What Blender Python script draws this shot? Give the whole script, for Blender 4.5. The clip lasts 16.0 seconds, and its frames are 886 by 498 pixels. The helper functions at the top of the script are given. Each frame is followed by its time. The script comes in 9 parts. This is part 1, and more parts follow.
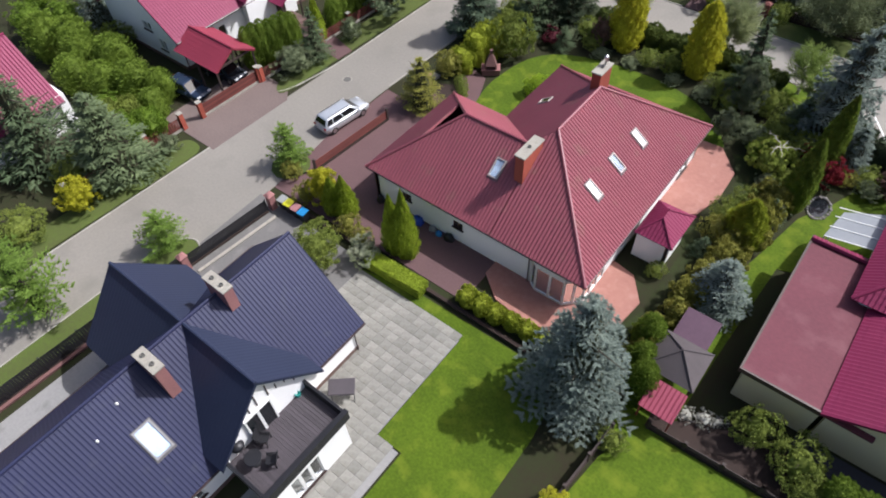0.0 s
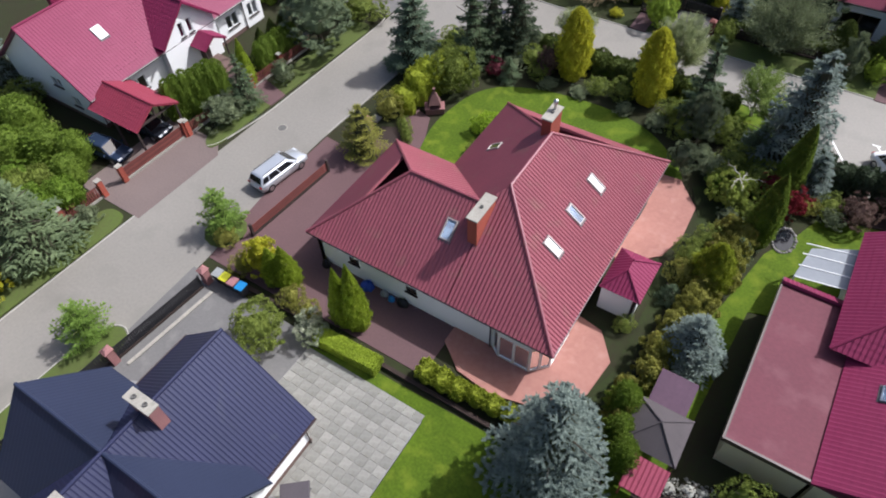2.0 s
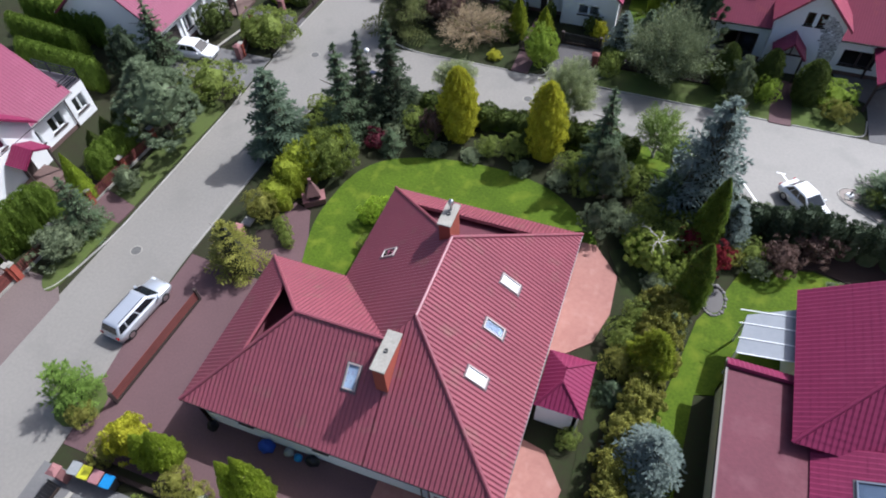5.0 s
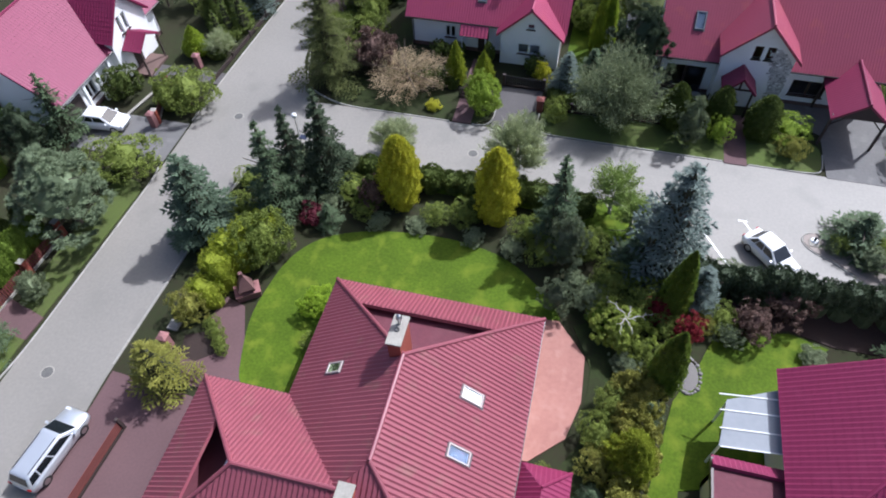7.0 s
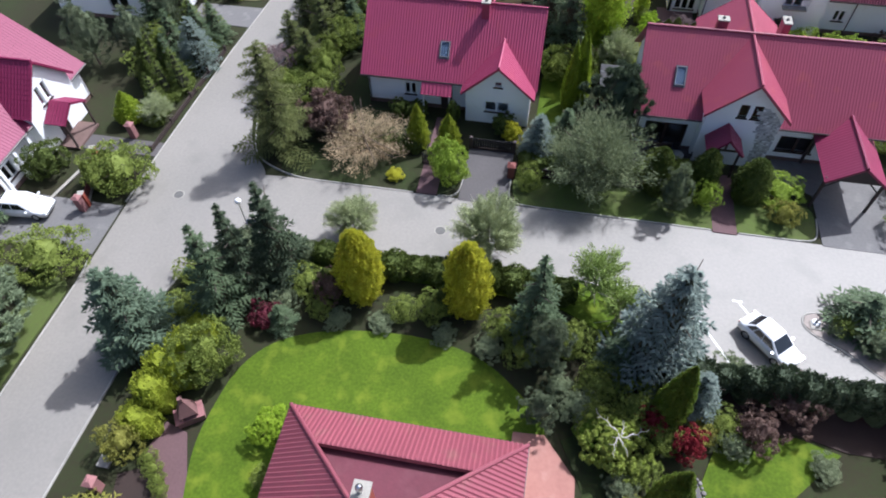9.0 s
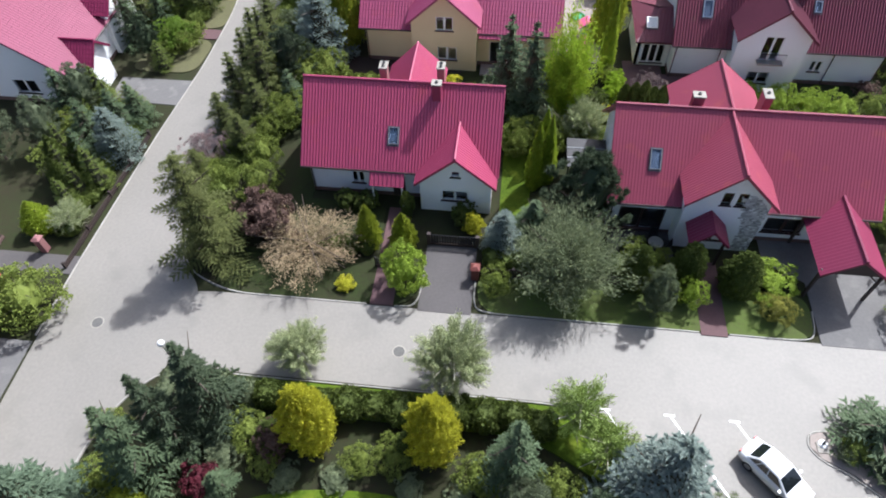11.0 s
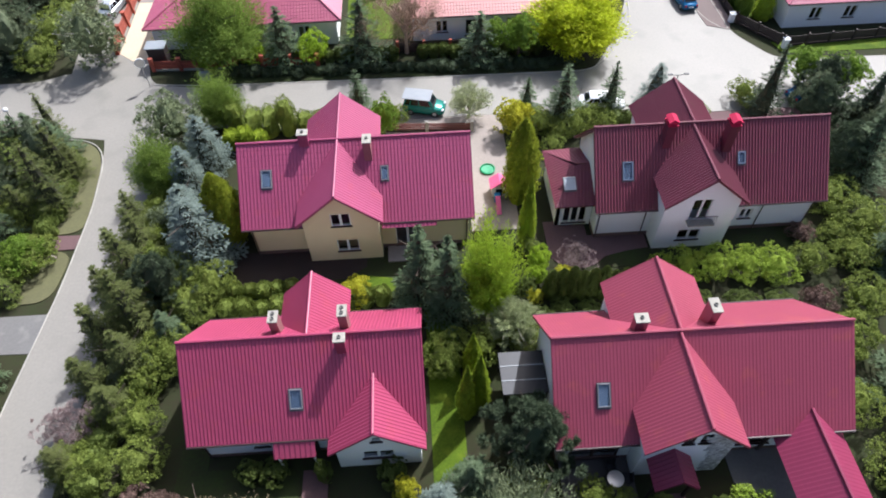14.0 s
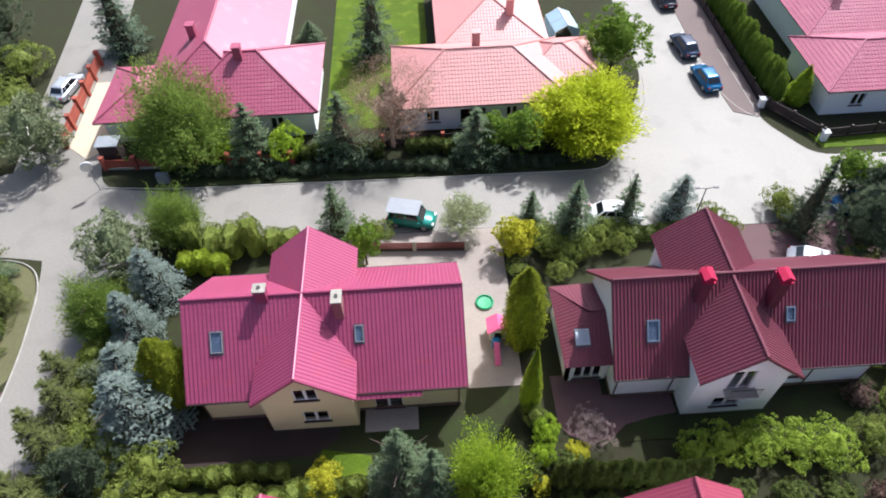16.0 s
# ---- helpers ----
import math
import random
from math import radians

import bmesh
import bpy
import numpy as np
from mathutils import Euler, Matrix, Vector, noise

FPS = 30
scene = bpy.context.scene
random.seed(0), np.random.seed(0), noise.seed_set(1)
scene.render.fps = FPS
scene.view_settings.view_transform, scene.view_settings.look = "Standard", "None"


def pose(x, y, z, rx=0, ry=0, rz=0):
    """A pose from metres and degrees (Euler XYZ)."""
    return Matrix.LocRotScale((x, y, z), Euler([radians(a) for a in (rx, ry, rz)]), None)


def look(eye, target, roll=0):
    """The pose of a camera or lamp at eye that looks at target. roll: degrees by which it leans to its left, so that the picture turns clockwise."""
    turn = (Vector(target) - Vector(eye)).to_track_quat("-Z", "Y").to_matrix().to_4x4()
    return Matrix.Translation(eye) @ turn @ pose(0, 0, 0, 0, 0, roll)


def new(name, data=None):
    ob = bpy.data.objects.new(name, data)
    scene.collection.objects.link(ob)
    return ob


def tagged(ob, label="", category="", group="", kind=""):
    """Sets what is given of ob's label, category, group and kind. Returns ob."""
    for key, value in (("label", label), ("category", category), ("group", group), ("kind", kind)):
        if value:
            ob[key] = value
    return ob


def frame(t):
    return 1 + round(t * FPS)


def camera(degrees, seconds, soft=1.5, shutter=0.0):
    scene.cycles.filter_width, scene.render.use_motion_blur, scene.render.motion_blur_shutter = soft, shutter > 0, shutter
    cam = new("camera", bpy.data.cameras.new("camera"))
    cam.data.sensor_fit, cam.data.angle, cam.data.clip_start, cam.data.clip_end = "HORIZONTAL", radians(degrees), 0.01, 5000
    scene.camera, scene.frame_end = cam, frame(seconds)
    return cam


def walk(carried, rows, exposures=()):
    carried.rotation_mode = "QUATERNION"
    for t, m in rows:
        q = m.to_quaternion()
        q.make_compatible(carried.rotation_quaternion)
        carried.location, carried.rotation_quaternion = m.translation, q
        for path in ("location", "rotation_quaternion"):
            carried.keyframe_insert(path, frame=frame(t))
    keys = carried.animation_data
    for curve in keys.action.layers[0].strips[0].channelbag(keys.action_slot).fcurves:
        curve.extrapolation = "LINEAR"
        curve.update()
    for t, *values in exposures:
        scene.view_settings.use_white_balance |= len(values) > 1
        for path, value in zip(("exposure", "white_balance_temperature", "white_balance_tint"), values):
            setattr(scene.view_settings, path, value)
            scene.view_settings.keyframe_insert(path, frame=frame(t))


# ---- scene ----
cam = camera(69.4, 16.0, soft=1.9)
PATH = [
    (0, (14.987, -53.907, 33.433), (14.169, -52.954, 31.877), -3.2),
    (0.5, (14.403, -52.822, 33.463), (13.6, -51.859, 31.904), -3.3),
    (1, (13.803, -51.771, 33.524), (13.023, -50.791, 31.965), -3.4),
    (1.5, (13.083, -50.635, 33.554), (12.335, -49.629, 31.996), -3.3),
    (2, (12.41, -49.508, 33.541), (11.692, -48.482, 31.981), -3.1),
    (2.5, (11.76, -48.285, 33.442), (11.075, -47.237, 31.883), -3.1),
    (3, (11.138, -47.012, 33.359), (10.483, -45.946, 31.799), -3.1),
    (3.5, (10.462, -45.633, 33.325), (9.843, -44.546, 31.764), -3.0),
    (4, (9.831, -44.17, 33.339), (9.247, -43.065, 31.777), -3.0),
    (4.5, (9.28, -42.749, 33.386), (8.736, -41.628, 31.822), -2.9),
    (5, (8.801, -41.219, 33.425), (8.332, -40.072, 31.856), -2.7),
    (7.5, (6.721, -32.864, 34.204), (6.403, -31.689, 32.617), -2.3),
    (8, (6.387, -31.083, 34.198), (6.086, -29.899, 32.614), -2.2),
    (8.5, (6.108, -29.232, 34.179), (5.831, -28.044, 32.594), -1.9),
    (11, (5.393, -18.088, 34.763), (5.228, -16.89, 33.17), -1.8),
    (11.5, (5.35, -15.781, 35.048), (5.203, -14.577, 33.457), -1.9),
    (12, (5.374, -13.388, 35.546), (5.272, -12.176, 33.958), -1.8),
    (12.5, (5.445, -10.92, 36.246), (5.399, -9.701, 34.661), -1.8),
    (13, (5.509, -8.13, 37.012), (5.527, -6.891, 35.442), -1.6),
    (13.5, (5.603, -5.522, 37.779), (5.655, -4.274, 36.217), -1.5),
    (14, (5.846, -2.852, 38.268), (5.893, -1.6, 36.71), -1.7),
    (14.5, (6.164, 0.122, 38.365), (6.209, 1.376, 36.807), -1.8),
    (15, (6.602, 3.344, 38.38), (6.646, 4.605, 36.827), -1.8),
    (15.5, (7.064, 6.545, 38.41), (7.107, 7.81, 36.862), -1.9),
    (16, (7.598, 9.849, 38.409), (7.638, 11.121, 36.867), -2.1),
]
walk(cam, [(t, look(eye, target, roll)) for t, eye, target, roll in PATH],
     [(0.0, 0.15, 5900, 13), (4.0, 0.17, 5550, 12), (8.0, 0.38, 5400, 14), (11.0, 0.58, 5600, 11), (16.0, 0.58, 5700, 11)])

# ---- light ----
SUN_AZ, SUN_EL = 38.0, 51.0   # degrees from +y towards +x, and above the horizon
world = bpy.data.worlds.new("sky")
scene.world = world
world.use_nodes = True
wn = world.node_tree
sky = wn.nodes.new("ShaderNodeTexSky")
sky.sky_type, sky.sun_disc = "NISHITA", False
sky.sun_elevation, sky.sun_rotation = radians(SUN_EL), radians(SUN_AZ)
sky.air_density, sky.dust_density = 1.0, 6.0
wn.nodes["Background"].inputs["Strength"].default_value = 0.118
wn.links.new(sky.outputs[0], wn.nodes["Background"].inputs["Color"])
sun_data = bpy.data.lights.new("sun", "SUN")
sun_data.energy, sun_data.angle, sun_data.color = 5.0, radians(0.6), (1.0, 0.95, 0.88)
sun = new("sun", sun_data)
sun_way = Vector((math.sin(radians(SUN_AZ)) * math.cos(radians(SUN_EL)), math.cos(radians(SUN_AZ)) * math.cos(radians(SUN_EL)), math.sin(radians(SUN_EL))))
sun.matrix_world = look(sun_way * 100, (0, 0, 0))

# ---- materials ----
def surface(name, base, other=None, rough=0.7, metal=0.0, fine=12.0, coarse=0.5, spread=0.35, bump=0.0, bump_scale=40.0, spec=0.5, vary=0.0, island=False, translucent=0.0, dirt=None, dirt_amount=0.0):
    """A surface whose colour wanders between base and other at two scales."""
    m = bpy.data.materials.new(name)
    m.use_nodes = True
    n, l = m.node_tree.nodes, m.node_tree.links
    bsdf = n["Principled BSDF"]
    other = other or tuple(c * (1 - spread) for c in base)
    co = n.new("ShaderNodeTexCoord")
    def noise_at(scale, detail=4.0):
        t = n.new("ShaderNodeTexNoise")
        t.inputs["Scale"].default_value, t.inputs["Detail"].default_value = scale, detail
        l.new(co.outputs["Object"], t.inputs["Vector"])
        return t.outputs[0]
    def mix(fac, a, b):
        x = n.new("ShaderNodeMix")
        x.data_type = "RGBA"
        if isinstance(fac, float):
            x.inputs[0].default_value = fac
        else:
            l.new(fac, x.inputs[0])
        for sock, v in ((x.inputs[6], a), (x.inputs[7], b)):
            if isinstance(v, tuple):
                sock.default_value = (*v, 1)
            else:
                l.new(v, sock)
        return x.outputs[2]
    def ramp(v, lo, hi):
        r = n.new("ShaderNodeMapRange")
        r.inputs[1].default_value, r.inputs[2].default_value = lo, hi
        l.new(v, r.inputs[0])
        return r.outputs[0]
    f1, f2 = ramp(noise_at(fine), 0.3, 0.7), ramp(noise_at(coarse), 0.3, 0.7)
    avg = n.new("ShaderNodeMath")
    avg.operation = "MULTIPLY_ADD"
    l.new(f1, avg.inputs[0]); avg.inputs[1].default_value = 0.5
    half = n.new("ShaderNodeMath"); half.operation = "MULTIPLY"; half.inputs[1].default_value = 0.5
    l.new(f2, half.inputs[0]); l.new(half.outputs[0], avg.inputs[2])
    col = mix(avg.outputs[0], base, other)
    if dirt:
        col = mix(ramp(noise_at(coarse * 2.7, 6.0), 1.0 - dirt_amount, 1.0 - dirt_amount + 0.22), col, dirt)
    if vary or island:
        if island:
            src = n.new("ShaderNodeNewGeometry").outputs["Random Per Island"]
        else:
            src = n.new("ShaderNodeObjectInfo").outputs["Random"]
        hs = n.new("ShaderNodeHueSaturation")
        r = n.new("ShaderNodeMapRange")
        r.inputs[3].default_value, r.inputs[4].default_value = 1 - vary, 1 + vary
        l.new(src, r.inputs[0]); l.new(r.outputs[0], hs.inputs["Value"]); l.new(col, hs.inputs["Color"])
        col = hs.outputs[0]
    l.new(col, bsdf.inputs["Base Color"])
    bsdf.inputs["Roughness"].default_value, bsdf.inputs["Metallic"].default_value = rough, metal
    bsdf.inputs["Specular IOR Level"].default_value = spec
    if bump:
        b = n.new("ShaderNodeBump")
        b.inputs["Strength"].default_value, b.inputs["Distance"].default_value = bump, 0.02
        l.new(noise_at(bump_scale), b.inputs["Height"]); l.new(b.outputs[0], bsdf.inputs["Normal"])
    if translucent:
        t = n.new("ShaderNodeBsdfTranslucent"); l.new(col, t.inputs[0])
        ms = n.new("ShaderNodeMixShader"); ms.inputs[0].default_value = translucent
        l.new(bsdf.outputs[0], ms.inputs[1]); l.new(t.outputs[0], ms.inputs[2])
        l.new(ms.outputs[0], n["Material Output"].inputs[0])
    return m

def glass_pane(name, tint=(0.9, 0.95, 1.0)):
    m = bpy.data.materials.new(name)
    m.use_nodes = True
    b = m.node_tree.nodes["Principled BSDF"]
    b.inputs["Base Color"].default_value = (*tint, 1)
    b.inputs["Roughness"].default_value, b.inputs["Transmission Weight"].default_value, b.inputs["IOR"].default_value = 0.03, 1.0, 1.5
    return m

def leaf(name, base, other, vary=0.2, rough=0.6, sheer=0.3):
    base, other = tuple(c * 0.92 for c in base), tuple(c * 0.71 for c in other)
    return surface(name, base, other, rough=rough, fine=2.2, coarse=0.7, spec=0.12, vary=vary, island=True, translucent=sheer)

ROOF_WINE = surface("wine metal tile", (0.240, 0.062, 0.081), (0.186, 0.048, 0.064), rough=0.46, fine=8, coarse=0.35, spec=0.5, dirt=(0.20, 0.09, 0.08), dirt_amount=0.42, bump=0.1)
ROOF_CRIMSON = surface("crimson metal tile", (0.196, 0.022, 0.067), (0.165, 0.018, 0.055), rough=0.5, spec=0.28, fine=8, coarse=0.3, dirt=(0.20, 0.028, 0.072), dirt_amount=0.42)
ROOF_RED = surface("red metal tile", (0.281, 0.051, 0.086), (0.229, 0.041, 0.069), rough=0.48, spec=0.4, fine=9, coarse=0.3, dirt=(0.32, 0.07, 0.07), dirt_amount=0.42)
PAVER_WORN = surface("worn grey brown block paving", (0.163, 0.123, 0.112), (0.119, 0.089, 0.082), rough=0.9, fine=7, coarse=0.3, bump=0.3, bump_scale=25)
PAVER_MID = surface("mid grey block paving", (0.152, 0.146, 0.139), (0.116, 0.111, 0.107), rough=0.9, fine=6, coarse=0.35, bump=0.25, dirt=(0.185, 0.175, 0.165), dirt_amount=0.46)
ROOF_GARNET = surface("garnet red tile", (0.235, 0.028, 0.052), (0.19, 0.023, 0.042), rough=0.5, fine=8, coarse=0.4)
ROOF_CAP = surface("bright red sheet metal", (0.42, 0.018, 0.065), (0.34, 0.016, 0.05), rough=0.8, spec=0.2, fine=6, coarse=1)
PAVER_TAN = surface("pale brown yard paving", (0.302, 0.260, 0.228), (0.235, 0.198, 0.171), rough=0.9, fine=5, coarse=0.4, bump=0.25)
ROOF_MAROON = surface("maroon metal tile", (0.161, 0.037, 0.058), (0.115, 0.028, 0.043), rough=0.5, spec=0.36, fine=9, coarse=0.4, dirt=(0.13, 0.05, 0.05), dirt_amount=0.42)
ROOF_CERISE = surface("cerise metal tile", (0.299, 0.053, 0.119), (0.249, 0.043, 0.097), rough=0.45, fine=8, coarse=0.3, spec=0.45, dirt=(0.31, 0.050, 0.085), dirt_amount=0.42)
ROOF_FAR = surface("glossy crimson tile", (0.342, 0.081, 0.133), (0.294, 0.067, 0.114), rough=0.44, fine=8, coarse=0.3, spec=0.45, dirt=(0.38, 0.12, 0.16), dirt_amount=0.44)
ROOF_SLATE = surface("slate blue metal tile", (0.022, 0.025, 0.067), (0.017, 0.020, 0.051), rough=0.48, fine=9, coarse=0.4, spec=0.3, dirt=(0.034, 0.038, 0.066), dirt_amount=0.40)
ROOF_SLATE_SHEET = surface("smooth slate blue sheet", (0.026, 0.033, 0.064), (0.019, 0.025, 0.050), rough=0.5, fine=7, coarse=0.3, spec=0.3)
ROOF_ROSE = surface("ribbed crimson metal", (0.317, 0.045, 0.101), (0.267, 0.037, 0.083), rough=0.46, spec=0.42, fine=8, coarse=0.3, dirt=(0.31, 0.045, 0.075), dirt_amount=0.42)
ROOF_CARPORT = surface("dark crimson sheet", (0.21, 0.020, 0.062), (0.165, 0.017, 0.050), rough=0.5, fine=8, coarse=0.4)
ROOF_SALMON = surface("salmon tile", (0.56, 0.27, 0.25), (0.50, 0.23, 0.21), rough=0.4, fine=9, coarse=0.4, dirt=(0.46, 0.24, 0.21), dirt_amount=0.45)
ROOF_FELT = surface("red roofing felt", (0.131, 0.029, 0.043), (0.094, 0.021, 0.032), rough=0.8, fine=4, coarse=0.3, dirt=(0.140, 0.044, 0.056), dirt_amount=0.46, bump=0.5, bump_scale=6)
ROOF_PLUM = surface("plum grey sheet", (0.095, 0.052, 0.078), (0.068, 0.038, 0.058), rough=0.7, fine=5, coarse=0.8, spec=0.25)
ROOF_GREY = surface("grey brown shingle", (0.078, 0.065, 0.068), (0.055, 0.046, 0.048), rough=0.8, fine=14, coarse=1.0, bump=0.3)
PLASTER = surface("white plaster", (0.85, 0.85, 0.84), (0.78, 0.78, 0.77), rough=0.9, fine=20, coarse=0.4, bump=0.15, bump_scale=80, dirt=(0.68, 0.67, 0.64), dirt_amount=0.34)
PLASTER_YELLOW = surface("cream yellow plaster", (0.734, 0.638, 0.381), (0.670, 0.568, 0.326), rough=0.9, fine=20, coarse=0.4, bump=0.15, bump_scale=80)
STONE = surface("pale stone cladding", (0.52, 0.51, 0.49), (0.34, 0.33, 0.33), rough=0.85, fine=3.5, coarse=1.2, bump=0.5, bump_scale=6, vary=0.4, island=True)
PLINTH = surface("brown plinth", (0.16, 0.10, 0.085), rough=0.85, fine=10, coarse=1.0, bump=0.2)
BRICK_RED = surface("red brick", (0.34, 0.075, 0.045), (0.25, 0.055, 0.035), rough=0.8, fine=14, coarse=1.0, vary=0.25, bump=0.3)
BRICK_BROWN = surface("dark brown brick", (0.17, 0.085, 0.078), (0.12, 0.06, 0.056), rough=0.85, fine=14, coarse=1.5, bump=0.3)
BRICK_PINK = surface("weathered pink brick", (0.30, 0.14, 0.13), (0.22, 0.10, 0.10), rough=0.85, fine=14, coarse=1.5, bump=0.3)
CONCRETE = surface("weathered concrete", (0.360, 0.338, 0.288), (0.243, 0.225, 0.194), rough=0.9, fine=9, coarse=1.2, bump=0.3, dirt=(0.2, 0.2, 0.16), dirt_amount=0.42)
KERB = surface("kerb concrete", (0.40, 0.385, 0.34), (0.29, 0.275, 0.245), rough=0.9, fine=9, coarse=0.8, vary=0.12)
ROAD = surface("pale road paving", (0.244, 0.226, 0.197), (0.190, 0.177, 0.154), rough=0.60, spec=0.45, fine=5.0, coarse=0.13, bump=0.2, bump_scale=30, dirt=(0.180, 0.168, 0.146), dirt_amount=0.46)
PAVER_RED = surface("red brown block paving", (0.126, 0.070, 0.071), (0.091, 0.051, 0.052), rough=0.9, fine=7, coarse=0.3, bump=0.3, bump_scale=25)
PAVER_DARK = surface("dark grey block paving", (0.095, 0.086, 0.084), (0.068, 0.062, 0.060), rough=0.9, fine=6, coarse=0.4, bump=0.25)
PAVER_GREY = surface("grey block paving", (0.27, 0.265, 0.255), (0.21, 0.205, 0.2), rough=0.9, fine=6, coarse=0.3, bump=0.25, dirt=(0.15, 0.15, 0.14), dirt_amount=0.44)
SLAB = surface("paving slab", (0.248, 0.242, 0.214), (0.170, 0.165, 0.146), rough=0.9, fine=6, coarse=0.5, vary=0.15, bump=0.3, dirt=(0.170, 0.160, 0.135), dirt_amount=0.47)
TERRACOTTA = surface("terracotta terrace", (0.340, 0.160, 0.125), (0.270, 0.118, 0.092), rough=0.8, fine=4, coarse=0.5, dirt=(0.36, 0.185, 0.15), dirt_amount=0.46)
LAWN = surface("mown lawn", (0.094, 0.146, 0.007), (0.037, 0.066, 0.003), rough=0.9, fine=6.0, coarse=0.3, bump=0.7, bump_scale=60, spec=0.2, dirt=(0.130, 0.168, 0.012), dirt_amount=0.48)
DRY_GRASS = surface("dry worn grass", (0.125, 0.122, 0.058), (0.092, 0.088, 0.048), rough=0.95, fine=5, coarse=0.5, bump=0.5, bump_scale=40, spec=0.2)
GROUND = surface("rough grass and soil", (0.027, 0.037, 0.012), (0.029, 0.023, 0.014), rough=0.95, fine=3.5, coarse=0.4, bump=0.7, bump_scale=20, spec=0.2)
VERGE = surface("grass verge", (0.084, 0.122, 0.024), (0.072, 0.080, 0.030), rough=0.95, fine=5, coarse=0.35, bump=0.6, bump_scale=40, spec=0.2)
YARD_DARK = surface("dark blue grey yard paving", (0.038, 0.038, 0.049), (0.027, 0.027, 0.035), rough=0.8, fine=6, coarse=0.4, bump=0.2)
# grass darkened so that its colour carries the shade of houses and trees
SHADE_GRASS = surface("sparse grass with painted shade", (0.030, 0.048, 0.011), (0.026, 0.023, 0.013), rough=0.95, fine=6, coarse=0.5, bump=0.6, bump_scale=40, spec=0.2)
SOIL = surface("bark mulch bed", (0.036, 0.021, 0.016), (0.023, 0.015, 0.012), rough=0.95, fine=9, coarse=0.8, bump=0.6, bump_scale=30)
PAINT_WHITE = surface("white paint", (0.80, 0.80, 0.78), (0.70, 0.70, 0.68), rough=0.5, fine=8, coarse=1)
FRAME_WHITE = surface("white window frame", (0.78, 0.78, 0.76), rough=0.4, fine=8, coarse=1, spread=0.1)
FRAME_BEIGE = surface("beige metal frame", (0.42, 0.36, 0.33), rough=0.5, fine=8, coarse=1, spread=0.15)
FRAME_DARK = surface("dark brown frame", (0.06, 0.035, 0.028), rough=0.45, fine=8, coarse=1)
WOOD_DARK = surface("dark stained wood", (0.045, 0.03, 0.026), (0.03, 0.02, 0.018), rough=0.7, fine=12, coarse=1.0, vary=0.2)
WOOD_RED = surface("red brown fence wood", (0.16, 0.045, 0.035), (0.11, 0.03, 0.025), rough=0.7, fine=12, coarse=1.0, vary=0.2)
BARK = surface("bark", (0.10, 0.075, 0.055), (0.06, 0.045, 0.035), rough=0.95, fine=14, coarse=2, bump=0.6)
BARK_PALE = surface("pale bark", (0.50, 0.46, 0.40), (0.36, 0.33, 0.28), rough=0.9, fine=14, coarse=2, bump=0.4)
GUTTER = surface("brown gutter", (0.05, 0.028, 0.026), rough=0.4, fine=6, coarse=1)
DARK_METAL = surface("dark metal", (0.022, 0.022, 0.026), rough=0.45, metal=0.3, fine=6, coarse=1)
DECK = surface("grey plank deck", (0.065, 0.055, 0.063), (0.048, 0.041, 0.047), rough=0.75, fine=12, coarse=1, vary=0.2)
STEEL = surface("bright steel", (0.6, 0.6, 0.6), rough=0.3, metal=1.0, fine=6, coarse=1, spread=0.1)
CAST_IRON = surface("cast iron", (0.13, 0.125, 0.115), rough=0.8, fine=12, coarse=3)
RUBBER = surface("rubber", (0.018, 0.018, 0.018), rough=0.8, fine=8, coarse=2)
POLYCARB = surface("milky polycarbonate", (0.265, 0.281, 0.296), (0.218, 0.234, 0.250), rough=0.35, fine=3, coarse=0.8)
# the next two colours paint the sky mirrored in roof windows
SKY_BLUE = surface("blue grey painted sky reflection", (0.06, 0.085, 0.13), rough=0.5, fine=6, coarse=1, spread=0.15)
SKY_PALE = surface("pale painted sky reflection", (0.40, 0.46, 0.54), (0.16, 0.21, 0.30), rough=0.4, fine=1.8, coarse=1.1)
BLIND = surface("white blind", (0.66, 0.66, 0.65), rough=0.8, fine=6, coarse=1, spread=0.06)
CARGLASS = surface("tinted car glass", (0.012, 0.015, 0.018), rough=0.05, fine=2, coarse=1, spec=0.8)
GLASS = glass_pane("window glass")
INTERIOR = surface("dim interior", (0.20, 0.18, 0.16), rough=0.9, fine=2, coarse=0.5)
def paint(name, c, rough=0.25, metal=0.3):
    return surface(name, c, rough=rough, metal=metal, fine=2, coarse=0.7, spread=0.06)
CAR_SILVER, CAR_WHITE, CAR_BLUE, CAR_NAVY, CAR_BLACK, CAR_GREEN = (paint("silver paint", (0.62, 0.64, 0.66), 0.28, 0.6), paint("white car paint", (0.80, 0.80, 0.80), 0.25, 0.0), paint("blue car paint", (0.008, 0.105, 0.24)), paint("navy car paint", (0.025, 0.04, 0.075)), paint("black car paint", (0.02, 0.022, 0.03)), paint("teal green paint", (0.02, 0.20, 0.16)))
LAMP_RED = surface("red lamp lens", (0.4, 0.01, 0.01), rough=0.2)
LAMP_CLEAR = surface("clear lamp lens", (0.7, 0.72, 0.75), rough=0.12)

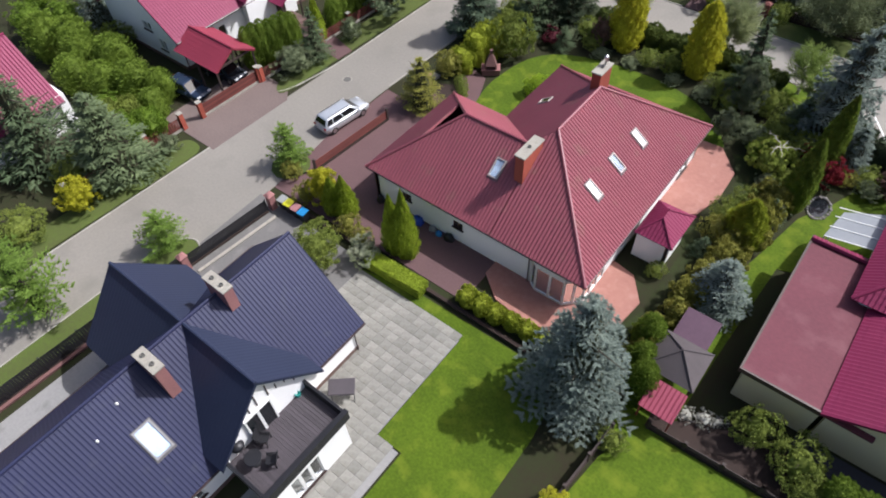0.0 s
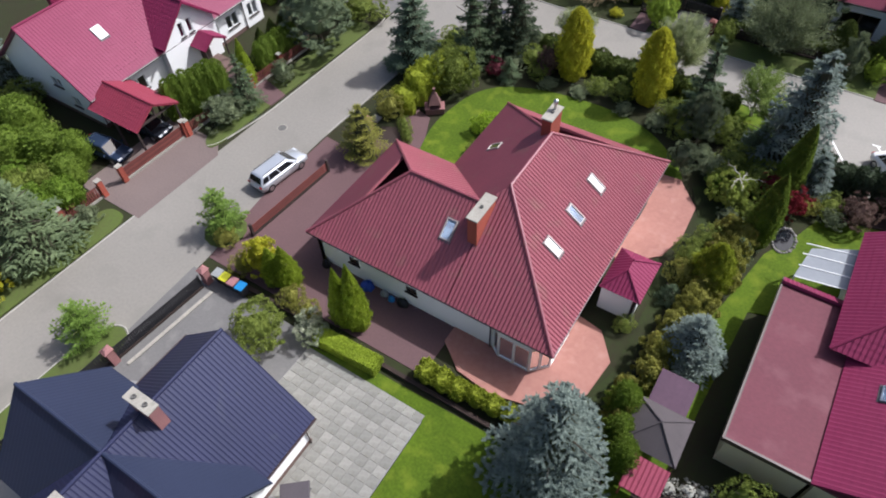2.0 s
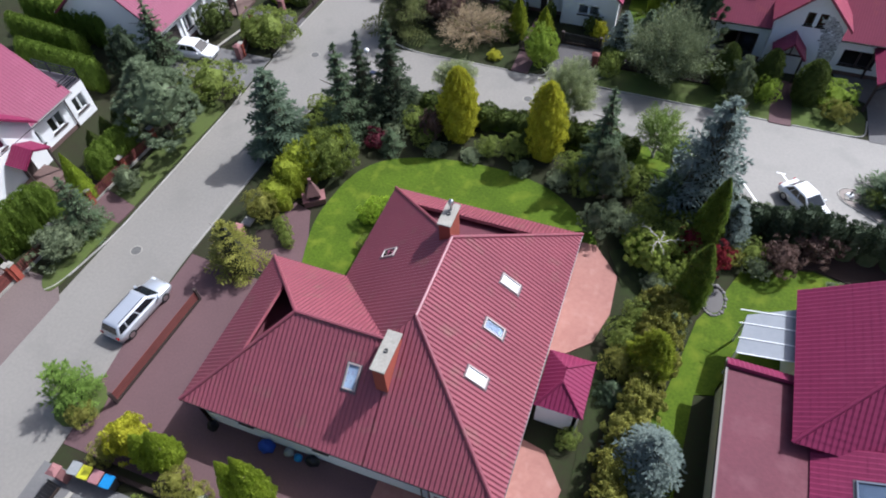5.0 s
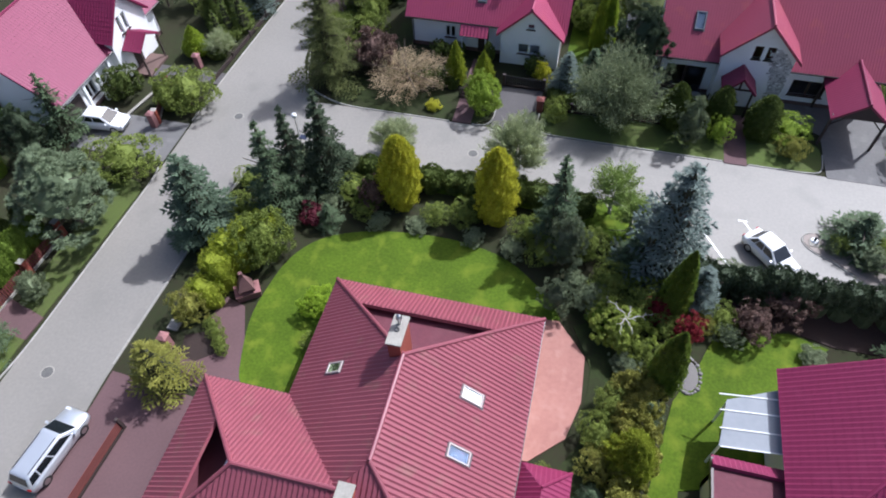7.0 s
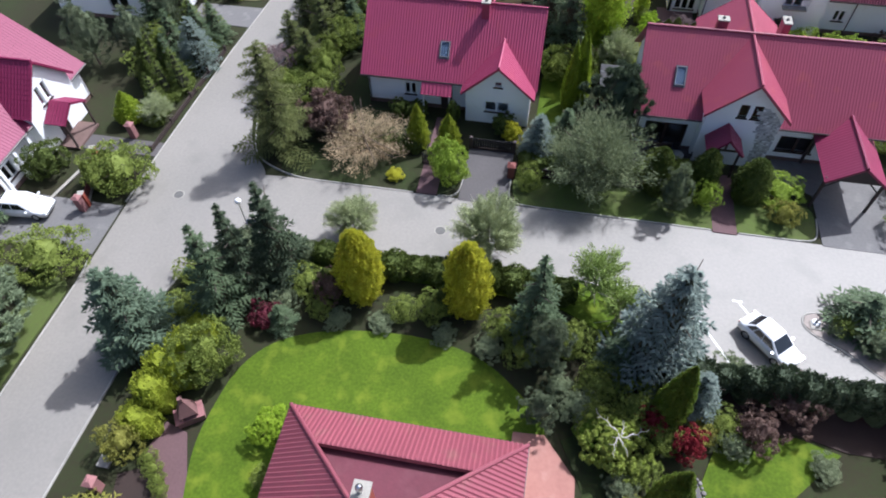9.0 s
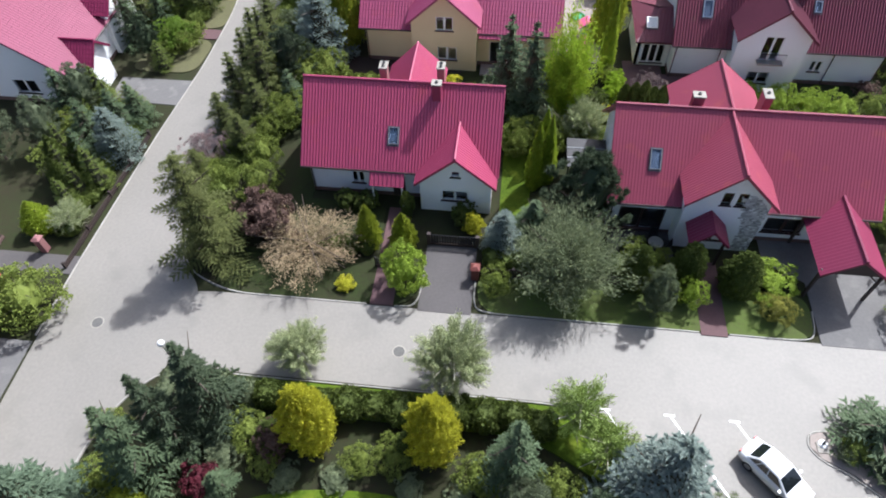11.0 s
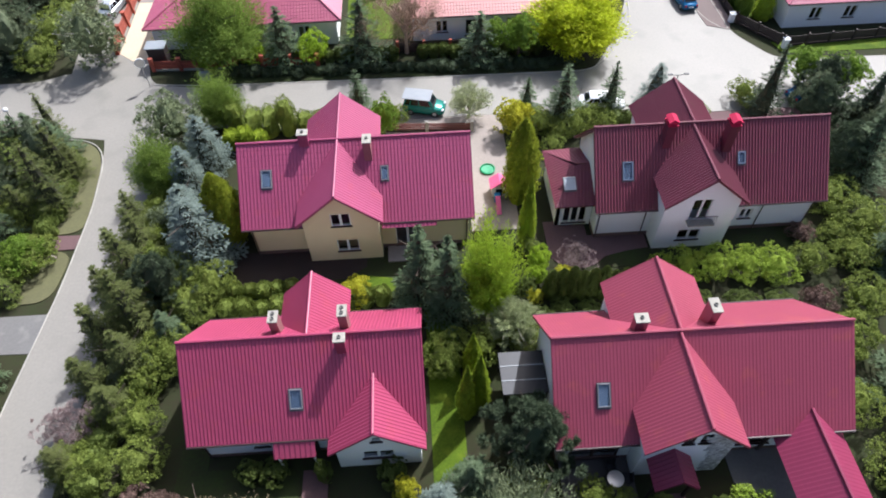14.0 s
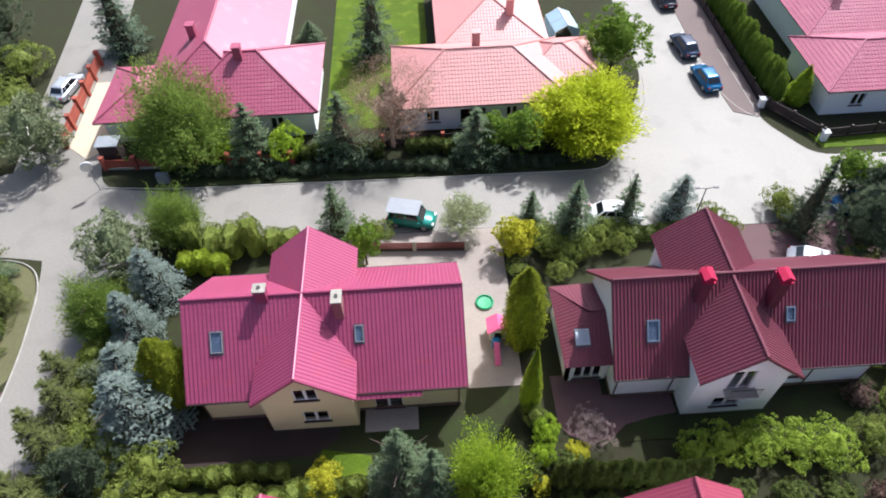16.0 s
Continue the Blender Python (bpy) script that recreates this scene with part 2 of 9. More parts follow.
L_SPRUCE = leaf("spruce needles", (0.110, 0.160, 0.082), (0.172, 0.225, 0.116))
L_GREYSPRUCE = leaf("grey green spruce needles", (0.182, 0.247, 0.156), (0.111, 0.156, 0.098))
L_PALESPRUCE = leaf("pale green spruce needles", (0.235, 0.300, 0.150), (0.140, 0.190, 0.095))
L_BLUE = leaf("blue spruce needles", (0.295, 0.355, 0.302), (0.155, 0.203, 0.176))
L_ROADSPRUCE = leaf("roadside spruce needles", (0.165, 0.190, 0.058), (0.105, 0.125, 0.040))
L_COLUMN = leaf("clipped thuja", (0.215, 0.310, 0.042), (0.140, 0.205, 0.030), sheer=0.45)
L_TUFTPINE = leaf("tufted pine needles", (0.255, 0.315, 0.180), (0.150, 0.195, 0.105))
L_PINE = leaf("pine needles", (0.201, 0.236, 0.138), (0.127, 0.159, 0.086))
L_JUNIPER = leaf("juniper", (0.235, 0.275, 0.150), (0.150, 0.185, 0.098))
L_THUJA = leaf("thuja", (0.451, 0.558, 0.053), (0.293, 0.384, 0.041), sheer=0.45)
L_GARDENTHUJA = leaf("pointed thuja sprays", (0.235, 0.320, 0.050), (0.150, 0.210, 0.036), sheer=0.45)
L_DARKTHUJA = leaf("dark thuja", (0.140, 0.179, 0.042), (0.087, 0.119, 0.029))
L_YELLOWTHUJA = leaf("yellow thuja", (0.426, 0.484, 0.050), (0.263, 0.314, 0.034), sheer=0.45)
L_YELLOW = leaf("yellow shrub", (0.55, 0.53, 0.035), (0.36, 0.37, 0.025))
L_BLACKPINE = leaf("dark pine needles", (0.094, 0.125, 0.069), (0.060, 0.083, 0.045))
L_GOLD = leaf("golden spray", (0.696, 0.672, 0.060), (0.464, 0.482, 0.045), sheer=0.45)
L_MEADOW = leaf("new leaves of a tall tree", (0.290, 0.400, 0.080), (0.185, 0.265, 0.050), sheer=0.45)
L_FRESH = leaf("fresh larch needles", (0.275, 0.419, 0.083), (0.171, 0.266, 0.050), sheer=0.45)
L_PALEPINE = leaf("pale pine needles", (0.282, 0.326, 0.171), (0.167, 0.202, 0.104))
L_GREEN = leaf("fresh green leaves", (0.223, 0.338, 0.041), (0.142, 0.230, 0.030), sheer=0.45)
L_SHRUB = leaf("shrub leaves", (0.256, 0.310, 0.062), (0.147, 0.194, 0.040))
L_LIME = leaf("lime leaves", (0.588, 0.662, 0.022), (0.452, 0.525, 0.018), sheer=0.45)
L_PALE = leaf("pale grey green leaves", (0.487, 0.531, 0.280), (0.310, 0.361, 0.175))
L_LARCH = leaf("larch needles", (0.189, 0.211, 0.067), (0.114, 0.131, 0.044))
L_OLIVE = leaf("olive conifer", (0.215, 0.270, 0.062), (0.130, 0.170, 0.040))
L_OLIVEBUSH = leaf("olive shrub leaves", (0.340, 0.330, 0.069), (0.198, 0.209, 0.042))
L_DRAPE = leaf("yellow green draped leaves", (0.385, 0.460, 0.085), (0.250, 0.310, 0.055))
L_WEEP = leaf("light green weeping leaves", (0.338, 0.442, 0.117), (0.215, 0.293, 0.072))
L_TAN = leaf("tan blossom", (0.543, 0.423, 0.259), (0.342, 0.264, 0.154))
L_SPRING = leaf("spring green leaves", (0.436, 0.598, 0.047), (0.295, 0.426, 0.033), sheer=0.45)
L_WHITE = leaf("pale blossom", (0.62, 0.60, 0.54), (0.36, 0.37, 0.30))
L_BRIGHT = leaf("bright green spray", (0.342, 0.456, 0.056), (0.220, 0.312, 0.037))
L_PURPLE = leaf("purple brown leaves", (0.200, 0.125, 0.105), (0.120, 0.085, 0.062))
L_RED = leaf("red maple leaves", (0.27, 0.030, 0.040), (0.16, 0.022, 0.028))
L_DARKRED = leaf("dark red leaves", (0.16, 0.030, 0.046), (0.09, 0.026, 0.034))
L_BLOSSOM = leaf("leaves under white blossom", (0.56, 0.57, 0.44), (0.22, 0.30, 0.10), vary=0.45)
L_MAUVE = leaf("mauve blossom", (0.40, 0.30, 0.29), (0.25, 0.19, 0.175))
L_BROWN = leaf("brown buds", (0.40, 0.280, 0.190), (0.28, 0.190, 0.125))

# ---- mesh helpers ----
class Shape:
    """Collects vertices and faces of one part."""
    def __init__(self):
        self.v, self.f = [], []
    def poly(self, pts):
        n = len(self.v)
        self.v += [tuple(p) for p in pts]
        self.f.append(tuple(range(n, n + len(pts))))
        return self
    def box(self, x0, x1, y0, y1, z0, z1):
        n = len(self.v)
        self.v += [(x, y, z) for z in (z0, z1) for x, y in ((x0, y0), (x1, y0), (x1, y1), (x0, y1))]
        self.f += [tuple(n + i for i in q) for q in ((3, 2, 1, 0), (4, 5, 6, 7), (0, 1, 5, 4), (1, 2, 6, 5), (2, 3, 7, 6), (3, 0, 4, 7))]
        return self
    def prism(self, low, high):
        """Closed body between two rings of as many points."""
        n, k = len(self.v), len(low)
        self.v += [tuple(p) for p in (*low, *high)]
        self.f += [tuple(range(n + k - 1, n - 1, -1)), tuple(range(n + k, n + 2 * k))]
        self.f += [(n + i, n + (i + 1) % k, n + k + (i + 1) % k, n + k + i) for i in range(k)]
        return self
    def slab(self, pts, z0, z1):
        return self.prism([(x, y, z0) for x, y in pts], [(x, y, z1) for x, y in pts])
    def tube(self, p, q, r0, r1=None, k=8):
        p, q = Vector(p), Vector(q)
        r1 = r0 if r1 is None else r1
        d = (q - p).normalized()
        a = d.orthogonal().normalized()
        b = d.cross(a)
        ring = lambda c, r: [c + (a * math.cos(2 * math.pi * i / k) + b * math.sin(2 * math.pi * i / k)) * r for i in range(k)]
        return self.prism(ring(p, r0), ring(q, r1))
    def lathe(self, profile, cx=0, cy=0, k=16):
        n, m = len(self.v), len(profile)
        for r, z in profile:
            self.v += [(cx + r * math.cos(2 * math.pi * i / k), cy + r * math.sin(2 * math.pi * i / k), z) for i in range(k)]
        for j in range(m - 1):
            self.f += [(n + j * k + i, n + j * k + (i + 1) % k, n + (j + 1) * k + (i + 1) % k, n + (j + 1) * k + i) for i in range(k)]
        self.f += [tuple(range(n + k - 1, n - 1, -1)), tuple(range(n + (m - 1) * k, n + m * k))]
        return self
    def mesh(self, name, material, smooth=False):
        me = bpy.data.meshes.new(name)
        me.from_pydata([tuple(p) for p in self.v], [], self.f)
        if smooth:
            me.polygons.foreach_set("use_smooth", [True] * len(me.polygons))
        me.materials.append(material)
        me.update()
        return me

def part(name, shape, material, parent=None, label="", smooth=False, weld=False):
    me = shape.mesh(name, material, smooth)
    if weld or name.endswith("wall"):
        bm = bmesh.new()
        bm.from_mesh(me)
        bmesh.ops.remove_doubles(bm, verts=bm.verts, dist=1e-4)
        bm.to_mesh(me)
        bm.free()
    ob = new(name, me)
    ob.parent = parent
    return tagged(ob, label)

def thing(name, m, label, category, group="", kind=""):
    ob = new(name)
    ob.matrix_world = m
    ob.empty_display_size = 0.2
    return tagged(ob, label, category, group, kind)

def bevelled(name, shape, material, parent, width, label=""):
    """A part with its edges rounded a little."""
    me = shape.mesh(name, material)
    bm = bmesh.new()
    bm.from_mesh(me)
    bmesh.ops.remove_doubles(bm, verts=bm.verts, dist=1e-4)
    bmesh.ops.bevel(bm, geom=list(bm.edges), offset=width, segments=2, affect="EDGES", clamp_overlap=True)
    bm.to_mesh(me)
    bm.free()
    ob = new(name, me)
    ob.parent = parent
    return tagged(ob, label)

# ---- ground ----
g = Shape().box(-900, 900, -900, 900, -1.0, -0.03)
tagged(part("ground", g, GROUND), "rough grass and dark soil between the plots", "ground", kind="structure")

def rounded(points, r=1.6, closed=False, n=5):
    """The same line with its corners turned into short curves."""
    P = [Vector(p) for p in points]
    out = [] if closed else [P[0]]
    for i in range(0 if closed else 1, len(P) if closed else len(P) - 1):
        a, b, c = P[i - 1], P[i], P[(i + 1) % len(P)]
        u, v = a - b, c - b
        p, q = b + u.normalized() * min(r, u.length * 0.45), b + v.normalized() * min(r, v.length * 0.45)
        out += [p.lerp(b, k / n).lerp(b.lerp(q, k / n), k / n) for k in range(n + 1)]
    if not closed:
        out.append(P[-1])
    return [(p.x, p.y) for p in out]

def area(name, pts, material, label, category, top=0.0, kind="structure", deep=0.2):
    if category in ("road", "verge") and name != "verge_bush" or name == "lawn_red_house":
        pts = rounded(pts, 1.6, True)
    return tagged(part(name, Shape().slab(pts, top - deep, top), material), label, category, kind=kind)

area("road_west", [(-24.2, -90), (-16.0, -90), (-16.2, -37), (-17.2, -24), (-16.6, -8), (-15.6, -4.6), (-13.6, -2.4), (-13.6, 3.2), (-15.6, 5.2), (-17.2, 9), (-17.0, 38), (-16.2, 43), (-14.0, 46), (-14.0, 49.6), (-20.2, 50.6), (-22.5, 58), (-24.5, 75), (-27, 100), (-33, 100), (-30.6, 75), (-29.2, 58), (-28.6, 52), (-25, 49), (-22.4, 42), (-21.4, 34), (-21.5, 26), (-22.2, 17), (-22.8, 4), (-22.7, -8), (-23.1, -23), (-23.6, -36), (-24.1, -50)], ROAD, "pale worn block paved estate road", "road", 0.0)
area("road_spur", [(-21.9, 42.6), (-24.2, 43.1), (-26.2, 43.4), (-80, 44.5), (-80, 52.0), (-31.5, 52.0), (-28.4, 53.5), (-21.6, 50.2)], ROAD, "pale worn paved side street", "road", 0.004)
area("road_middle", [(-16.8, -1.4), (-13.6, -2.35), (10.0, -2.35), (12.3, -2.6), (16.6, -8.3), (31.5, -8.3), (31.5, -2.4), (60, -2.4), (60, 3.1), (-13.6, 3.15), (-16.8, 2.4)], ROAD, "pale block paved side road with parking bays", "road", 0.004)
area("road_far", [(-14.0, 43.6), (20, 43.4), (21, 42.2), (60, 42.2), (60, 49.0), (41.5, 49.6), (38.6, 54.5), (38.2, 100), (30.6, 100), (29.4, 62), (26, 54), (23.0, 49.2), (-14, 49.9)], ROAD, "pale sunlit paved road and turning area", "road", 0.004)

# driveways, patios, terraces
area("driveway_red_house", [(-16.2, -36.2), (-9.0, -36.2), (-9.0, -31.5), (-9.0, -23.2), (-17.0, -22.6), (-17.0, -30)], PAVER_RED, "red brown block paved driveway", "driveway", 0.008)
area("path_red_house", [(-9.0, -36.0), (1.0, -36.0), (1.0, -31.5), (-9.0, -31.5)], PAVER_RED, "red brown block paved side path", "path", 0.012)
area("driveway_white_house", [(-29.6, -36.3), (-23.2, -36.3), (-23.0, -28.6), (-24.2, -27.4), (-29.6, -27.4)], PAVER_WORN, "worn grey brown block paved driveway before a carport", "driveway", 0.012)
area("driveway_slate_house", [(-14.0, -60), (-12.4, -60), (-12.4, -47), (-9.0, -43.5), (-5.9, -41.0), (-5.9, -37.4), (-16.5, -37.3), (-16.3, -45.4), (-14.4, -46.0)], PAVER_MID, "grey block paved driveway", "driveway", 0.012)
area("path_slate_house", [(-15.1, -66), (-11.6, -66), (-11.6, -44.4), (-14.6, -45.8)], PAVER_GREY, "pale slab path between fence and house", "path", 0.016)
area("driveway_north_house", [(-31, -6), (-22.9, -6), (-22.9, -1.6), (-31, -1.6)], PAVER_MID, "grey block paved driveway", "driveway", 0.012)
area("driveway_north_far", [(-28, 21.0), (-21.85, 20.8), (-21.7, 24.0), (-28, 24.0)], PAVER_MID, "grey drive off the west road", "driveway", 0.02)
area("driveway_corner", [(-30, 3.4), (-22.9, 3.5), (-22.85, 5.0), (-30, 5.0)], PAVER_DARK, "grey paved path to a porch", "path", 0.02)
area("path_white_house", [(-23.5, -22.0), (-23.35, -20.3), (-26.8, -19.4), (-29.6, -19.2), (-29.6, -21.0), (-27.0, -21.6)], PAVER_RED, "red brown paved path to the porch", "path", 0.06)
area("path_verge", [(-26.4, 29.9), (-21.6, 30.0), (-21.45, 31.4), (-26.4, 31.6)], PAVER_RED, "red brown paved strip across the verge", "path", 0.06)
area("path_front", [(-2.4, 3.2), (-0.9, 3.2), (-0.9, 11.4), (-2.4, 11.4)], PAVER_RED, "red brown garden path", "path", 0.06)
# darker paving colour takes the place of shade on this drive
area("driveway_front", [(0.7, 3.0), (4.1, 3.0), (4.1, 8.6), (0.7, 8.6)], PAVER_DARK, "drive between planted verges, shade put into its grey", "driveway", 0.03)
area("path_red_roof", [(18.3, 3.0), (19.9, 3.0), (19.9, 8.6), (18.3, 8.6)], PAVER_RED, "red brown garden path", "path", 0.06)
area("driveway_red_roof", [(25.4, 3.0), (30.5, 3.0), (30.5, 11.0), (23.0, 11.0), (23.0, 9.0), (25.4, 7.6)], PAVER_MID, "grey drive under the carport", "driveway", 0.03)
area("yard_cream_house", [(9.4, 29.5), (13.2, 29.5), (13.2, 43.4), (2.5, 43.4), (2.5, 38), (9.4, 38)], PAVER_TAN, "pale brown sunlit yard beside the house", "yard", 0.03)
area("yard_maroon_house", [(15.0, 26.6), (15.6, 25.8), (16.8, 25.3), (18.2, 25.5), (19.2, 26.3), (21.0, 26.7), (22.6, 26.9), (22.6, 28.2), (18.2, 28.4), (18.2, 30), (15.0, 30)], PAVER_RED, "brown paved terrace at the house wall", "terrace", 0.03)
area("yard_maroon_front", [(29, 36.2), (42, 36.2), (42, 42.1), (29, 42.1)], PAVER_RED, "brown paved forecourt", "driveway", 0.03)
area("terrace_south", [(0.9, -33.4), (0.9, -32.0), (7.0, -27.6), (8.6, -27.9), (9.9, -29.6), (9.6, -32.2), (7.9, -34.3), (4.9, -35.0), (2.6, -34.7)], TERRACOTTA, "salmon terracotta terrace with angled corners", "terrace", 0.10)
area("terrace_east", [(6.6, -13.4), (8.3, -13.3), (10.1, -15.4), (10.2, -18.3), (9.6, -20.6), (7.8, -22.3), (6.6, -22.3)], TERRACOTTA, "salmon terracotta terrace with angled corners", "terrace", 0.10)
area("garden_path", [(-15.0, -22.4), (-9.2, -22.4), (-9.4, -20.4), (-10.4, -18.4), (-11.2, -16.6), (-12.6, -16.2), (-13.0, -18.0), (-12.2, -20.2), (-15.0, -21.0)], PAVER_RED, "red brown curved garden path", "path", 0.02)
# lawns
area("lawn_red_house", [(-9.2, -22.2), (-10.2, -19.0), (-10.6, -16.6), (-10.0, -12.4), (-8.4, -10.2), (-5.6, -9.0), (-2.6, -8.5), (1.0, -8.4), (4.4, -9.2), (7.2, -11.4), (8.8, -13.6), (6.0, -14.6), (-4.6, -14.6), (-4.6, -22.2)], LAWN, "bright mown garden lawn", "lawn", 0.03)
area("lawn_slate_house", [(2.6, -45.8), (2.6, -37.6), (8.9, -37.2), (9.4, -41), (9.6, -70), (4.3, -70), (4.3, -45.8)], LAWN, "bright mown lawn beside the patio", "lawn", 0.02)
area("lawn_strip", [(-5.8, -37.9), (-1.4, -37.2), (9.0, -37.0), (9.0, -38.4), (-5.8, -38.4)], LAWN, "narrow strip of mown lawn", "lawn", 0.015)
area("lawn_south_east", [(12.2, -70), (12.3, -42.8), (12.7, -39.6), (13.4, -37.6), (14.4, -36.75), (27, -36.3), (27, -70)], LAWN, "bright mown lawn", "lawn", 0.026)
area("lawn_flat_roof_house", [(12.3, -38), (15.0, -37.2), (15.2, -30), (15.6, -22), (20.2, -20.6), (21.0, -14.6), (24.0, -11.6), (21.8, -11.0), (19.4, -11.5), (17.4, -12.4), (16.6, -14.4), (15.2, -17), (14.2, -22), (12.2, -30)], LAWN, "mown lawn in half shade", "lawn", 0.02)
area("lawn_front", [(5.4, 9.0), (7.5, 9.0), (7.5, 24), (5.4, 24)], LAWN, "lawn strip between two houses", "lawn", 0.02)
# lawns in SHADE_GRASS have the shade put into their green
area("lawn_front_west", [(-10.0, 7.6), (-2.6, 7.6), (-2.6, 11.6), (-8.2, 11.8), (-8.2, 16), (-10.0, 16)], SHADE_GRASS, "front lawn with shade painted into its green", "lawn", 0.02)
area("lawn_cream_house", [(-9.0, 23.6), (4.6, 23.6), (11.0, 25.6), (12.4, 29.4), (9.4, 29.4), (9.4, 27.6), (-9.0, 27.6)], SHADE_GRASS, "lawn behind the hedge with painted house shade", "lawn", 0.02)
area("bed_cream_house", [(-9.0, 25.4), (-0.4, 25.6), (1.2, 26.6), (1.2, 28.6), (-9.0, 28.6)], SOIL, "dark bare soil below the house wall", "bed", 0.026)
area("lawn_maroon_house", [(18.9, 25.2), (38, 25.2), (38, 28.0), (23, 27.2), (19.6, 26.6)], SHADE_GRASS, "lawn at the house wall with painted shade", "lawn", 0.02)
area("lawn_corner_house", [(41.6, 57), (43.2, 57), (43.2, 76), (41.6, 76)], LAWN, "strip of lawn behind the thuja row", "lawn", 0.02)
area("lawn_far", [(42.5, 50.4), (60, 50.4), (60, 52.4), (42.0, 52.4)], LAWN, "bright far lawn", "lawn", 0.02)
area("lawn_far_house", [(-1.4, 56.5), (4.8, 56.5), (8.6, 67), (8.6, 84), (-1.4, 84)], LAWN, "bright far lawn", "lawn", 0.02)
# dark strip: shade beside the house painted as grass colour
area("lawn_east_strip", [(8.9, -34.4), (10.6, -34.8), (11.2, -24.0), (11.8, -13.6), (10.2, -12.8), (9.2, -13.4), (10.5, -16.0), (10.4, -20.6), (9.0, -23.0), (10.2, -24.0), (10.2, -27.4), (10.3, -30.0)], SHADE_GRASS, "narrow lawn beside the house with painted shade", "lawn", 0.014)
# verges
area("verge_west", [(-24.4, -50), (-23.8, -36.6), (-26.2, -36.6), (-27, -60), (-24.8, -60)], VERGE, "grass verge beside the road", "verge", 0.05)
area("verge_west_middle", [(-23.8, -28.2), (-22.9, -8.2), (-25.6, -8.2), (-25.6, -27.2), (-24.6, -28.4)], VERGE, "grass verge beside the road", "verge", 0.05)
area("verge_slate_house", [(-16.1, -70), (-15.7, -46.6), (-15.6, -43.6), (-16.8, -42.9), (-17.9, -43.8), (-18.2, -47.0), (-18.4, -70)], VERGE, "grass verge along a fence", "verge", 0.05)
area("verge_bush", [(-16.9 + 1.5 * math.cos(a * 0.524), -33.9 + 1.5 * math.sin(a * 0.524)) for a in range(12)], VERGE, "round patch of grass under a young larch", "verge", 0.05)
area("verge_south", [(-12.6, -2.6), (9.8, -2.6), (11.6, -3.2), (14.4, -6.9), (13.4, -7.4), (8.0, -4.6), (-9, -4.4), (-13.4, -5.0)], LAWN, "mown grass verge along the side road", "verge", 0.05)
# tree shade on this verge is in the grass colour
area("verge_north", [(-13.2, 4.0), (-11.6, 3.25), (0.4, 3.25), (0.4, 6.6), (-13.0, 7.0)], SHADE_GRASS, "planted grass verge with painted tree shade", "verge", 0.05)
area("verge_north_east", [(4.5, 3.24), (24.8, 3.24), (25.2, 4.2), (25.2, 6.6), (4.3, 6.6)], VERGE, "planted grass verge", "verge", 0.05)
area("terrace_red_roof", [(12.9, 8.4), (17.2, 8.4), (17.2, 11.0), (12.9, 11.0)], PAVER_DARK, "dark paved terrace before the red roofed house", "terrace", 0.04)
# dark slab stands in for the deep shade beside the boundary hedge
area("bed_hedge", [(16.2, -12.4), (16.4, -8.4), (31.4, -8.4), (31.4, -11.4), (24.2, -11.4), (21.8, -10.8), (19.4, -11.3)], SOIL, "dark soil slab with the boundary hedge's shade painted in", "bed", 0.03)
SAND = surface("pale sandy paving", (0.52, 0.44, 0.32), (0.43, 0.36, 0.26), rough=0.9, fine=6, coarse=0.5)
area("yard_far_house", [(-24.7, 56.2), (-22.6, 54.4), (-21.2, 55.6), (-21.2, 66), (-25.0, 66)], SAND, "pale sandy yard behind the red fence", "yard", 0.03)
area("bed_drive", [(-13.9, -19.4), (-12.6, -18.8), (-11.3, -20.0), (-12.5, -20.9), (-13.6, -20.7)], SOIL, "dark mulch bed beside the garden path", "bed", 0.035)
# lighter slab paints a pool of sunlight on the darkened lawn
area("lawn_patch", [(-0.8, 24.2), (3.4, 24.2), (3.2, 25.4), (0.2, 26.0)], LAWN, "small pool of sun painted on the lawn", "lawn", 0.03)
area("bed_mulch", [(13.8, -36.6), (27.0, -36.15), (27.0, -34.4), (20.0, -33.4), (17.4, -33.5), (16.4, -34.2), (15.0, -35.4), (13.8, -35.6)], SOIL, "brown bark mulch bed", "bed", 0.035)
area("verge_north_west", [(-21.9, 25.0), (-21.55, 29.9), (-26.4, 29.8), (-28, 25.0)], DRY_GRASS, "worn grass verge beside the road", "verge", 0.05)
area("verge_corner", [(-21.5, 31.6), (-21.5, 34), (-22.0, 39.4), (-22.9, 41.6), (-24.4, 42.7), (-31, 43.2), (-31, 31.6)], DRY_GRASS, "worn grass verge on the road corner", "verge", 0.05)
area("pavement_street", [(36.5, 55.9), (36.3, 58.6), (36.0, 66), (36.6, 100), (39.3, 100), (39.3, 56.6), (38.6, 55.0)], PAVER_WORN, "brown paved strip between street and fence", "pavement", 0.05)
# shadow along the far road painted as dark grass
area("verge_far", [(-14, 50.2), (22.6, 49.5), (22.6, 51.4), (-14, 52.0)], SHADE_GRASS, "verge beside the far road with painted shade", "verge", 0.05)

